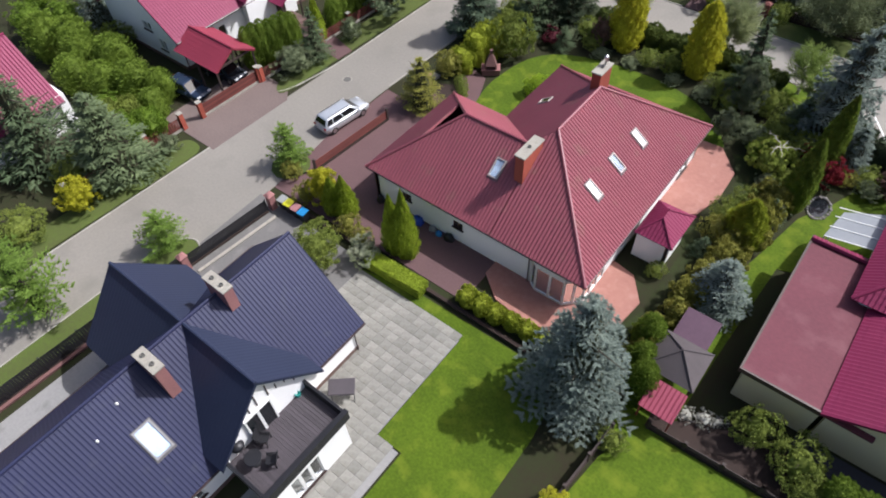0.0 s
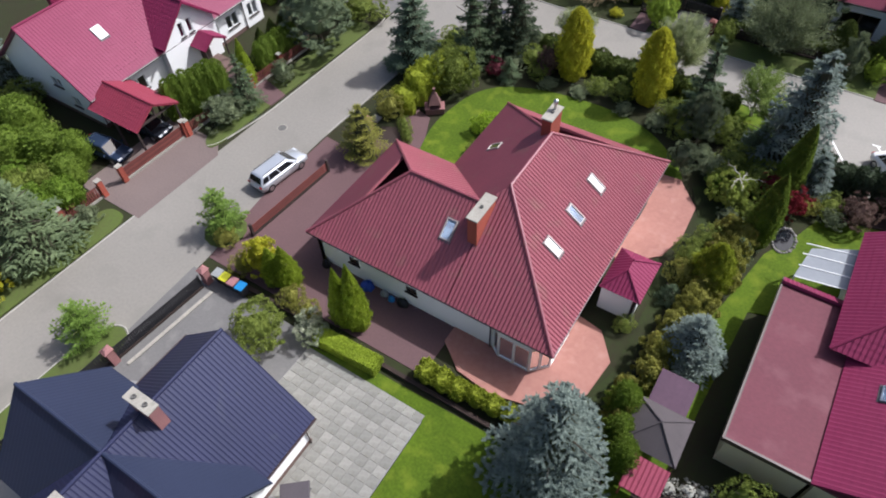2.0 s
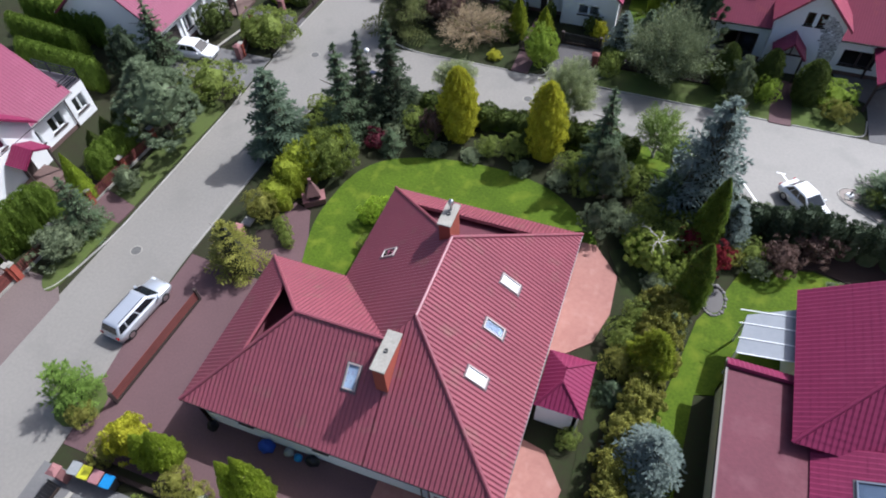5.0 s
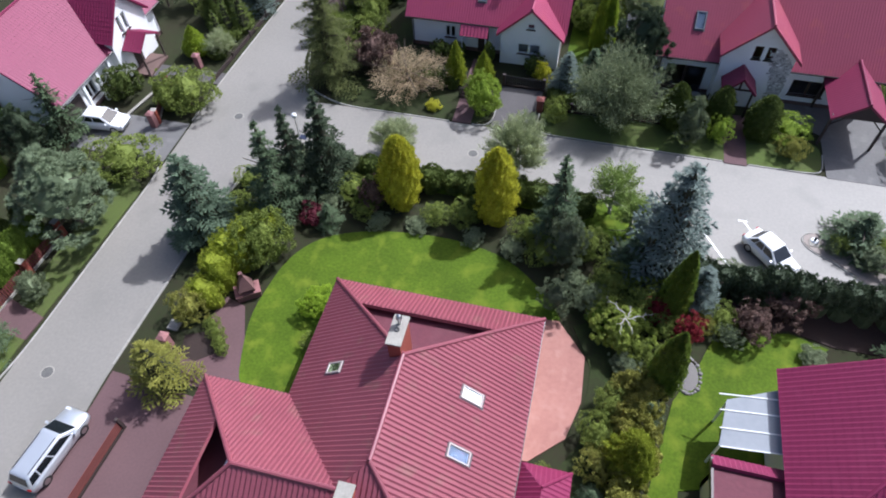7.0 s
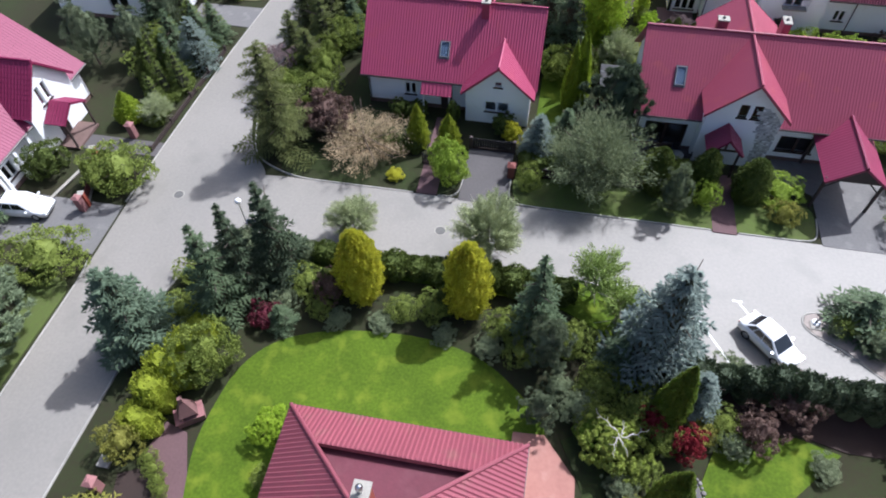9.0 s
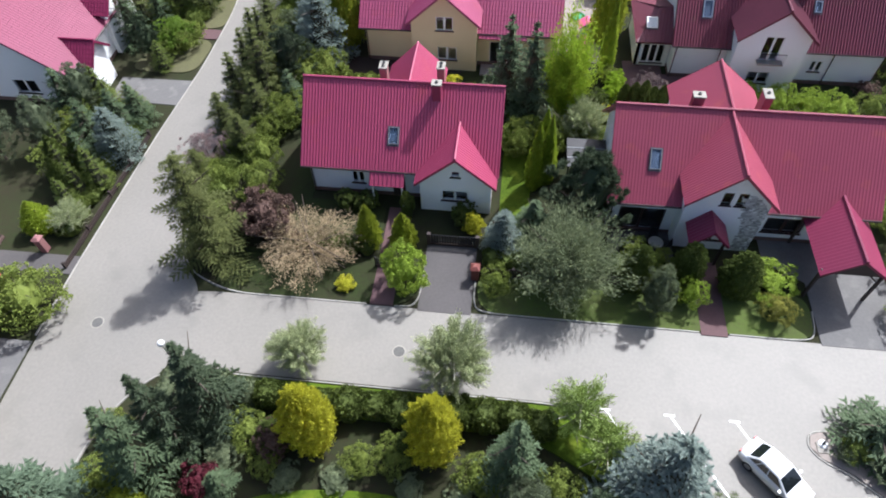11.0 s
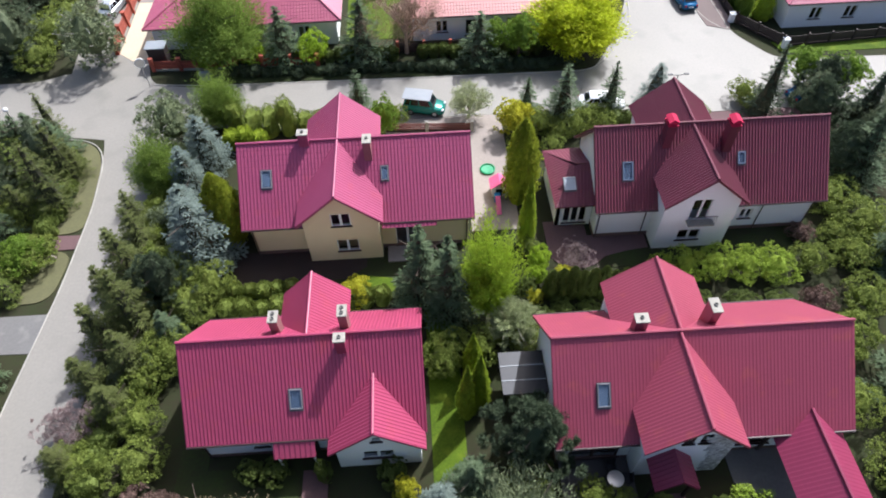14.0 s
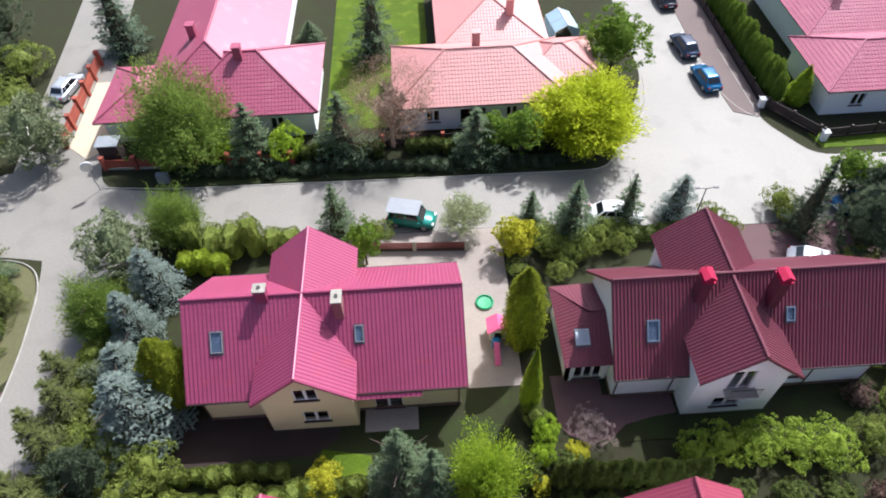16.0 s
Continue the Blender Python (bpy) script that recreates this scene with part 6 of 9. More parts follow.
def bare_mesh(seed, h, r, material):
    """A leafless crown: limbs that fork into many fine twigs."""
    g = random.Random(seed)
    s = Shape()
    def grow(p, d, ln, w, depth):
        q = p + d * ln
        s.tube(p, q, max(w, 0.016), max(w * 0.65, 0.012), 5 if depth < 2 else 3)
        if depth < 6:
            for _ in range(3 if depth else 7):
                nd = (d + Vector((g.gauss(0, 0.36), g.gauss(0, 0.36), g.gauss(0.16, 0.2)))).normalized()
                grow(p + d * ln * g.uniform(0.55, 1.0), nd, ln * g.uniform(0.6, 0.8), w * 0.58, depth + 1)
    grow(Vector((0, 0, 0)), Vector((0, 0, 1)), h * 0.26, 0.14, 0)
    return s.mesh("trunk", material)

# (template builder, height, radius) for each kind; a few seeds of each
KINDS = {
    "spruce": (lambda s: conifer_mesh(s, L_SPRUCE, branches=96, tufts=30, size=0.21, thin=0.7, whorls=12, ragged=0.22, heart=0.34, spread=0.24, power=0.92), 7.0, 2.0, BARK, "dark green spruce with layered branches", "tree"),
    "bluespruce": (lambda s: conifer_mesh(s, L_BLUE, branches=120, tufts=56, droop=0.12, heart=0.42, size=0.15, thin=0.75, power=0.66, whorls=12, ragged=0.17, spread=0.26, lift=0.14), 7.0, 2.0, BARK, "silvery blue spruce with dense needles", "tree"),
    "larch": (lambda s: conifer_mesh(s, L_LARCH, branches=130, droop=0.12, power=0.55, size=0.14, thin=0.45, tufts=66, stub=0.05, heart=0.16, ragged=0.52, spread=0.22, lift=0.05, twigs=9), 7.0, 2.0, BARK, "loose light green larch beside the road", "tree"),
    "darkspruce": (lambda s: conifer_mesh(s, L_BLACKPINE, branches=104, tufts=34, size=0.21, thin=0.75, whorls=13, ragged=0.22, heart=0.38, spread=0.24, droop=0.30, lift=0.22, power=1.05), 7.0, 2.0, BARK, "tall dark spruce with upturned boughs", "tree"),
    "roadspruce": (lambda s: conifer_mesh(s, L_ROADSPRUCE, branches=96, tufts=30, droop=0.10, power=0.75, size=0.20, thin=0.6, whorls=12, ragged=0.32, heart=0.30, spread=0.24, lift=0.18), 7.0, 2.0, BARK, "loose green spruce leaning over the road", "tree"),
    "columnthuja": (lambda s: thuja_mesh(s, L_COLUMN, 4.0, 1.0, 5200, 0.55, 0.25, 0.13, 0.16, 3.2), 4.0, 1.0, BARK, "green columnar thuja with a rounded top", "tree"),
    "gardentree": (lambda s: broom_mesh(s, L_MEADOW, 8.0, 4.0, 230, 170, 0.24, 0.4, 0.12, 0.5, 0.15, 0.26, 2.2, 0.24), 8.0, 4.0, BARK, "tall fresh green tree in new leaf", "tree"),
    "greenlarch": (lambda s: conifer_mesh(s, L_FRESH, branches=84, droop=-0.12, power=0.5, size=0.19, thin=0.55, tufts=34, stub=0.10, heart=0.14, ragged=0.38, spread=0.18, lift=0.25), 7.0, 2.0, BARK, "fresh green larch in new leaf", "tree"),
    "goldthuja": (lambda s: thuja_mesh(s, L_GOLD, 6.0, 1.6, 11000, 0.62, 0.34, 0.17, 0.18, 1.9), 6.0, 1.6, BARK, "dense egg shaped golden thuja", "tree"),
    "pine": (lambda s: leafy_mesh(s, L_PINE, 7.0, 3.0, 0.4, 130, 75, 0.19, 0.44, True, 0.7, True, 0.5, inner=0.55), 7.0, 3.0, BARK, "broad grey green pine with needle clumps", "tree"),
    "lightpine": (lambda s: broom_mesh(s, L_PALEPINE, 5.0, 3.0, 200, 140, 0.19, 0.3, 0.12, 0.34, 0.25, 0.15, 1.3, 0.28), 5.0, 3.0, BARK, "broad pale grey green pine at the verge", "tree"),
    "blackpine": (lambda s: leafy_mesh(s, L_BLACKPINE, 7.0, 2.4, 0.4, 110, 100, 0.20, 0.46, True, 0.7, True, 0.5, inner=0.55), 7.0, 2.4, BARK, "tall dark green pine with needle clumps", "tree"),
    "widepine": (lambda s: leafy_mesh(s, L_TUFTPINE, 7.0, 2.0, 0.2, 260, 60, 0.16, 0.30, True, 0.85, True, 0.55, inner=0.72), 7.0, 2.0, BARK, "broad conical pine with dense tufts", "tree"),
    "greyspruce": (lambda s: conifer_mesh(s, L_GREYSPRUCE, branches=120, tufts=36, droop=0.14, power=0.70, size=0.20, thin=0.75, whorls=13, ragged=0.22, heart=0.42, spread=0.25, lift=0.14), 7.0, 2.0, BARK, "full grey green spruce beside the road", "tree"),
    "palespruce": (lambda s: conifer_mesh(s, L_PALESPRUCE, branches=120, tufts=36, droop=0.14, power=0.75, size=0.21, thin=0.75, whorls=12, ragged=0.22, heart=0.40, spread=0.25, lift=0.14), 7.0, 2.0, BARK, "large pale green spruce with layered boughs", "tree"),
    "blossombush": (lambda s: leafy_mesh(s, L_BLOSSOM, 2.1, 1.15, 0.05, 120, 50, 0.08, 0.5, False, 0.9, inner=0.7), 2.1, 1.15, BARK, "rounded shrub dotted with white blossom", "shrub"),
    "greatspruce": (lambda s: conifer_mesh(s, L_BLUE, 9.4, 3.7, branches=140, tufts=96, droop=0.12, heart=0.46, size=0.20, thin=0.55, power=0.66, whorls=13, ragged=0.15, spread=0.25, lift=0.16), 9.4, 3.7, BARK, "huge silvery blue spruce beside the lawn", "tree"),
    "springbush": (lambda s: leafy_mesh(s, L_SPRING, 3.0, 1.8, 0.05, 230, 50, 0.11, 0.46, False, 0.9, inner=0.72), 3.0, 1.8, BARK, "dense yellow green rounded shrub", "shrub"),
    "olivespruce": (lambda s: conifer_mesh(s, L_OLIVEBUSH, branches=84, tufts=30, droop=0.02, power=0.7, size=0.18, thin=0.7, whorls=9, ragged=0.22, heart=0.40, spread=0.26, lift=0.22), 7.0, 2.0, BARK, "broad olive brown garden conifer beside the drive", "tree"),
    "fountain": (lambda s: broom_mesh(s, L_WEEP, 4.0, 1.8, 70, 130, 0.15, 0.9, 0.35, 0.45, 0.30, 0.09), 4.0, 1.8, BARK_PALE, "light green tree with upswept feathery branches", "tree"),
    "gardenthuja": (lambda s: thuja_mesh(s, L_GARDENTHUJA, 5.0, 1.0, 9000, 0.8, 0.18, 0.13, 0.10, 1.7), 5.0, 1.0, BARK, "dense pointed mid green thuja by the pond", "tree"),
    "juniper": (lambda s: leafy_mesh(s, L_JUNIPER, 4.0, 1.8, 0.05, 110, 50, 0.17, 0.55, True, 0.8, True, 0.35), 4.0, 1.8, BARK, "spreading grey green juniper shrub", "shrub"),
    "spirethuja": (lambda s: thuja_mesh(s, L_DARKTHUJA, 5.0, 1.0, 5200, 0.60, 0.25, 0.14, 0.16, 2.4), 5.0, 1.0, BARK, "dark green columnar thuja in a clipped row", "tree"),
    "thuja": (lambda s: thuja_mesh(s, L_THUJA), 5.0, 1.0, BARK, "slender columnar bright green thuja", "tree"),
    "darkthuja": (lambda s: thuja_mesh(s, L_DARKTHUJA), 5.0, 1.0, BARK, "tall dark green columnar thuja", "tree"),
    "yellowthuja": (lambda s: thuja_mesh(s, L_YELLOWTHUJA, 6.0, 1.6, 12000, 0.75, 0.30, 0.17, 0.16, 1.7), 6.0, 1.6, BARK, "dense egg shaped golden green thuja", "tree"),
    "olivecone": (lambda s: conifer_mesh(s, L_OLIVE, 5.0, 1.6, branches=84, tufts=30, droop=0.08, power=0.8, size=0.17, thin=0.65, whorls=10, ragged=0.24, heart=0.45, spread=0.25, lift=0.18), 5.0, 1.6, BARK, "broad olive green garden conifer", "tree"),
    "brightthuja": (lambda s: thuja_mesh(s, L_YELLOWTHUJA, 3.0, 0.8, 5000, 0.95, 0.18, 0.13, 0.22), 3.0, 0.8, BARK, "small bright green spiral thuja", "shrub"),
    "brightshrub": (lambda s: leafy_mesh(s, L_BRIGHT, 3.0, 1.8, 0.05, 190, 27, 0.115, 0.48, False, 0.9, inner=0.70), 3.0, 1.8, BARK, "bright green leafy garden shrub", "shrub"),
    "oliveshrub": (lambda s: leafy_mesh(s, L_OLIVEBUSH, 3.0, 1.8, 0.05, 190, 27, 0.115, 0.48, False, 0.9, inner=0.68), 3.0, 1.8, BARK, "olive green rounded garden shrub", "shrub"),
    "yellowbush": (lambda s: leafy_mesh(s, L_YELLOW, 3.0, 1.6, 0.05, 110, 52, 0.13, 0.55, False, 0.8, True, 0.3, True), 3.0, 1.6, BARK, "bright yellow leafy garden shrub", "shrub"),
    "shrub": (lambda s: leafy_mesh(s, L_SHRUB, 3.0, 1.8, 0.05, 190, 27, 0.115, 0.48, False, 0.9, inner=0.68), 3.0, 1.8, BARK, "rounded leafy green garden shrub", "shrub"),
    "decid": (lambda s: leafy_mesh(s, L_GREEN, 5.0, 1.9, 1.0, 130, 40, 0.15, 0.52, False, 0.8, True, 0.3), 5.0, 1.9, BARK, "young tree in fresh green leaf", "tree"),
    "limetree": (lambda s: broom_mesh(s, L_LIME, 7.0, 2.8, 260, 170, 0.20, 0.4, 0.30, 0.6, 0.25, 0.16, 1.0, 0.22), 7.0, 2.8, BARK, "bright lime green leafy tree", "tree"),
    "greentree": (lambda s: broom_mesh(s, L_SPRING, 7.0, 2.8, 150, 170, 0.20, 0.3, 0.2, 0.6, 0.18, 0.20, 1.4, 0.26), 7.0, 2.8, BARK, "fresh green leafy tree between the houses", "tree"),
    "paleshrub": (lambda s: broom_mesh(s, L_PALE, 4.0, 2.0, 190, 200, 0.12, 0.2, 0.25, 0.36, 0.35, 0.06), 4.0, 2.0, BARK_PALE, "pale grey green shrub with many thin stems", "shrub"),
    "weeping": (lambda s: leafy_mesh(s, L_PALEPINE, 3.5, 1.8, 0.2, 170, 60, 0.10, 0.45, False, 1.0, True, inner=0.55), 3.5, 1.8, BARK_PALE, "soft grey green tree at the road corner", "tree"),
    "purpleshrub": (lambda s: leafy_mesh(s, L_PURPLE, 3.0, 1.8, 0.05, 110, 40, 0.15, 0.52), 3.0, 1.8, BARK, "purple brown leaved garden shrub", "shrub"),
    "tantree": (lambda s: broom_mesh(s, L_TAN, 4.6, 3.2, 190, 150, 0.11, 0.1, 0.22, 0.5, 0.35, 0.11), 4.6, 3.2, BARK, "spreading tree covered in tan blossom", "tree"),
    "mauveshrub": (lambda s: leafy_mesh(s, L_MAUVE, 3.0, 1.8, 0.1, 120, 45, 0.10, 0.5, True, 0.9, False), 3.0, 1.8, BARK, "loose mauve blossoming shrub by the road", "shrub"),
    "darkball": (lambda s: leafy_mesh(s, L_DARKTHUJA, 2.6, 1.6, 0.03, 130, 60, 0.13, 0.5, False, 0.9, inner=0.7), 2.6, 1.6, BARK, "dense dark green rounded shrub", "shrub"),
    "goldball": (lambda s: leafy_mesh(s, L_OLIVEBUSH, 2.2, 1.2, 0.03, 34, 130, 0.14, 0.8, False, 1.0, True, 0.2, True), 2.2, 1.2, BARK, "rounded olive green thuja in a row", "shrub"),
    "whiteflowers": (lambda s: leafy_mesh(s, L_WHITE, 0.5, 0.8, 0.02, 60, 40, 0.07, 0.7, False, 0.8, True, inner=0.6), 0.5, 0.8, BARK, "low mound of pale flowering ground cover", "flowers"),
    "redmaple": (lambda s: leafy_mesh(s, L_RED, 2.5, 1.1, 0.2, 90, 50, 0.09, 0.5, False, 0.8, inner=0.6), 2.5, 1.1, BARK, "small red leaved maple", "shrub"),
    "redshrub": (lambda s: leafy_mesh(s, L_DARKRED, 1.5, 1.1, 0.03, 26, 90, 0.13), 1.5, 1.1, BARK, "dark red barberry shrub", "shrub"),
}
made_kinds = {}
def plant(kind, x, y, h, r):
    build, H, R, bark, label, category = KINDS[kind]
    lite = 2 if h < 3.0 or y > 24 or x < -23 else 1
    if (y > 38 or x < -27) and lite == 2:
        lite = 3
    if kind in ("limetree", "gardentree"):
        lite = 1
    pool = made_kinds.setdefault((kind, lite), [])
    if kind in ("spruce", "darkspruce", "bluespruce", "roadspruce"):
        r *= 1.38 if kind == "spruce" and y > 35 else 1.22
    size = (r / R, r / R, h / H)
    turn = pose(x, y, 0.0, 0, 0, (x * 37.7 + y * 71.3) % 360)
    if len(pool) < 3:
        seed = 11 + 17 * len(pool) + len(kind)
        t = thing(category, turn @ Matrix.Diagonal((*size, 1)), label, category, "trees and shrubs of the gardens")
        KEEP[0] = lite
        crown = new("crown", build(seed)); crown.parent = t
        KEEP[0] = 1
        tall = 0.9 if kind in ("spruce", "bluespruce", "larch", "thuja", "darkthuja", "yellowthuja") else 0.8
        many = kind in ("paleshrub", "weeping", "tantree", "fountain")
        part("trunk", trunk_shape(seed, H * tall, R, 16 if many else 7, limb_from=0.08 if many else 0.25, spread=0.95 if many else 0.7, w=0.07 if category == "shrub" else 0.13), bark, t)
        pool.append(t)
        return t
    src = pool[int(abs(x * 13.1 + y * 7.7)) % 3]
    t = src.copy(); scene.collection.objects.link(t)
    t.matrix_world = turn @ Matrix.Diagonal((*size, 1))
    for c in src.children:
        k = c.copy(); scene.collection.objects.link(k); k.parent = t
    return t

plant("greatspruce", 9.7, -37.3, 9.4, 3.7)
for spot in ((13.5, -27.2, 4.6, 1.75), (13.9, -7.9, 9.6, 2.6), (16.2, -10.2, 4.0, 1.3), (-23.9, 14.8, 4.8, 1.6), (-10.8, 28.0, 7.1, 2.5), (5.8, 8.4, 4.1, 1.28), (-12.3, 38.5, 5.7, 1.8), (-13.0, 35.0, 5.5, 1.7), (-12.4, 31.4, 5.0, 1.9), (27.1, 43.2, 4.9, 1.5),):
    plant("bluespruce", *spot)
for spot in ((-12.0, -8.5, 8.3, 2.0), (-32.6, -44.8, 8.8, 3.63), (7.05, -7.0, 8.0, 1.75), (26.5, -2.8, 2.9, 2.21), (-25.0, -23.0, 5.2, 1.48), (-24.6, 17.0, 4.6, 1.6), (-26.4, 15.6, 4.8, 1.6), (-29.6, 18.6, 5.0, 1.9), (-28.5, 28.9, 5.8, 1.72), (7.7, 9.7, 3.8, 1.67), (7.1, 21.9, 8.8, 1.9), (0.4, 44.2, 5.2, 1.40), (15.6, 43.5, 3.9, 1.1), (18.6, 42.0, 6.2, 1.8), (23.2, 43.2, 5.3, 1.25), (-7.2, 53.0, 6.4, 2.2), (0.6, 53.0, 7.0, 2.3),):
    plant("spruce", *spot)
for spot in ((12.1, 51.7, 5.6, 2.04), (3.2, 68.0, 8.6, 2.4), (-3.8, 72.1, 2.1, 1.22), (5.3, 23.2, 8.4, 2.1),):
    plant("spruce", *spot)
for spot in ((-25.8, -46.0, 3.0, 1.54), (3.8, 9.6, 2.0, 0.93), (14.1, 40.9, 3.6, 2.01),):
    plant("yellowbush", *spot)
plant("yellowbush", -12.0, -35.0, 3.4, 1.35)
for spot in ((-17.8, -44.5, 3.4, 1.84), (-19.8, -52.6, 7.2, 2.71), (-16.9, -33.7, 3.9, 1.8), ):
    plant("greenlarch", *spot)
for spot in ((-3.85, -5.9, 6.3, 1.4), (2.8, -5.9, 6.6, 1.35),):
    plant("goldthuja", *spot)
for spot in ((-10.8, -35.3, 3.5, 0.80), (-9.9, -35.0, 3.9, 0.85), (-5.1, -35.4, 5.4, 0.80), (-4.2, -35.2, 6.2, 0.85), (-26.6, 7.2, 2.8, 1.2), (7.7, 14.4, 6.2, 0.7), (8.5, 15.0, 6.4, 0.7), (8.3, 17.2, 5.0, 0.7), (13.3, 28.0, 7.3, 0.7), (42.6, 56.8, 4.1, 1.12),):
    plant("thuja", *spot)
for spot in ((-5.7, -1.2, 3.1, 1.94), (3.5, -1.5, 5.3, 2.45), (-24.4, 7.6, 2.2, 1.53), (11.2, 19.8, 3.7, 2.05), (10.3, 43.2, 3.6, 2.2),):
    plant("paleshrub", *spot)
for spot in ((-0.3, 5.0, 3.4, 1.66), (22.9, 6.9, 1.7, 1.75), (17.7, 5.3, 2.3, 1.03),):
    plant("brightshrub", *spot)
for spot in ((22.6, 24.0, 2.2, 1.2), (24.4, 24.2, 2.5, 1.5), (26.4, 24.2, 2.6, 1.6), (28.8, 23.9, 2.4, 1.6), (30.8, 23.7, 2.3, 1.7)):
    plant("brightshrub", *spot)
for spot in ((12.8, -21.5, 4.2, 1.3), (13.5, 32.9, 8.2, 1.4), (-9.2, 30.3, 7.0, 1.6),):
    plant("yellowthuja", *spot)
for spot in ((14.3, -16.4, 6.3, 1.0), (14.7, -11.3, 6.5, 0.95),):
    plant("gardenthuja", *spot)
for spot in ((14.3, 6.2, 4.2, 0.95), (17.6, 7.0, 3.8, 1.0), (20.7, 6.5, 3.8, 1.2)):
    plant("spirethuja", *spot)
for spot in ((15.7, -13.0, 2.5, 1.05), (13.9, -11.9, 2.2, 0.9)):
    plant("redmaple", *spot)
for spot in ((7.9, -8.9, 5.0, 1.7), (7.9, -12.4, 3.0, 1.3), (-29.7, 15.1, 5.3, 1.9), (41.2, 41.7, 4.7, 2.46),):
    plant("pine", *spot)
for spot in ((-11.1, -6.8, 8.3, 1.8), (-9.6, -5.0, 8.4, 2.1),):
    plant("darkspruce", *spot)
for spot in ((-11.3, -12.7, 4.1, 1.94), (-23.8, 0.6, 3.3, 2.59), (-24.1, 28.6, 2.3, 2.07), (5.5, 5.2, 1.9, 1.13), (13.5, 26.9, 1.7, 0.9), (36.1, 42.7, 1.7, 1.17), (33.6, 24.2, 2.2, 1.5),):
    plant("shrub", *spot)
for spot in ((-14.0, -18.0, 2.3, 1.3), ):
    plant("oliveshrub", *spot)
plant("springbush", -6.5, -15.7, 1.6, 1.15)
plant("shrub", -24.9, -7.5, 3.0, 2.7)
plant("weeping", -25.9, 54.6, 6.6, 3.4)
plant("greyspruce", -23.4, 72.0, 7.6, 3.0)
plant("gardentree", -12.0, 44.2, 5.6, 2.4)
plant("weeping", -15.6, 41.6, 5.4, 2.9)
plant("shrub", -8.6, -39.0, 3.0, 1.75)
plant("blossombush", -6.1, -37.3, 2.1, 1.15)
plant("gardentree", -15.6, 36.0, 5.8, 2.4)
plant("roadspruce", -23.9, 34.4, 7.4, 1.8)
plant("roadspruce", -24.2, 38.0, 6.4, 1.6)
plant("palespruce", -26.7, -42.0, 7.4, 3.6)
plant("greyspruce", -15.9, -11.7, 7.6, 2.9)
plant("olivespruce", -13.3, -22.5, 4.6, 2.1)
for spot in ((-9.4, -8.8, 1.3, 1.12),):
    plant("redshrub", *spot)
for spot in ((10.5, -3.7, 4.4, 1.9), (11.9, -5.4, 3.9, 1.7)):
    plant("fountain", *spot)
for spot in ((21.6, -9.3, 2.4, 1.79), (19.4, -11.4, 2.3, 1.42), (-10.4, 8.4, 3.8, 2.24),):
    plant("purpleshrub", *spot)
plant("purpleshrub", -5.7, -6.6, 2.8, 1.1)
for spot in ((-25.5, -12.9, 6.9, 3.89),):
    plant("widepine", *spot)
for spot in ((-24.7, -18.8, 2.1, 1.25), (-25.3, -25.1, 2.4, 2.2), (-26.2, -40.0, 1.5, 1.1), (-26.0, -38.2, 1.4, 1.0), (15.5, 4.7, 4.3, 1.45),):
    plant("juniper", *spot)
for spot in ((-13.4, 6.0, 9.6, 3.0), (-16.2, 12.0, 4.0, 1.4)):
    plant("larch", *spot)
for spot in ((-7.0, 6.7, 2.7, 3.80),):
    plant("tantree", *spot)
for spot in ((-3.2, 8.0, 4.1, 0.85), (-0.9, 8.2, 3.3, 0.88),):
    plant("brightthuja", *spot)
for spot in ((9.9, 6.1, 6.0, 3.7),):
    plant("lightpine", *spot)
for spot in ((11.3, 11.2, 7.4, 2.9),):
    plant("blackpine", *spot)
plant("oliveshrub", 22.9, 4.8, 1.7, 1.15)
for spot in ((9.7, 21.8, 9.2, 2.1),):
    plant("greentree", *spot)
for spot in ((2.7, 40.5, 4.9, 1.62), (15.9, 51.4, 5.5, 2.23), (26.4, 62.7, 7.1, 3.79),):
    plant("decid", *spot)
for spot in ((21.8, 52.8, 6.0, 4.8),):
    plant("limetree", *spot)

def weeping_tree(x, y, h, r):
    t = thing("tree", pose(x, y, 0), "low weeping tree with bare pale limbs over light green leaves", "tree", "trees and shrubs of the gardens")
    g = random.Random(3)
    crown = new("crown", leafy_mesh(9, L_DRAPE, h * 0.9, r, 0.15, 190, 60, 0.11, 0.42, False, 1.0, True, 0.25, True, 0.72)); crown.parent = t
    limbs = Shape()
    limbs.tube((0, 0, -0.1), (0.05, 0, h * 0.84), 0.09, 0.06, 7)
    for a0, length in ((2.6, 1.0), (0.6, 0.9), (4.4, 0.6), (5.4, 0.5), (1.6, 0.5)):
        p, a = Vector((0.05, 0, h * 0.84)), a0
        for k in range(5):
            a += (0.75 if k % 2 else -0.6) * g.uniform(0.6, 1.2)
            q = p + Vector((math.cos(a), math.sin(a), (0.45, 0.20, 0.0, -0.2, -0.35)[k])) * r * 0.17 * length
            limbs.tube(p, q, 0.048 - 0.008 * k, 0.040 - 0.008 * k, 5)
            b = a + g.uniform(-1.0, 1.0)
            limbs.tube(q, q + Vector((math.cos(b), math.sin(b), -0.25)) * r * 0.12, 0.018, 0.008, 4)
            p = q
    part("trunk", limbs, BARK_PALE, t, "pale bare trunk and limbs")
weeping_tree(11.9, -13.6, 2.7, 2.0)
row = random.Random(4)
for i in range(20):
    plant("goldball", 11.5 + i * 0.07 + row.uniform(-0.3, 0.3), -34.6 + i * 0.92, row.uniform(1.7, 2.7), row.uniform(0.85, 1.15))
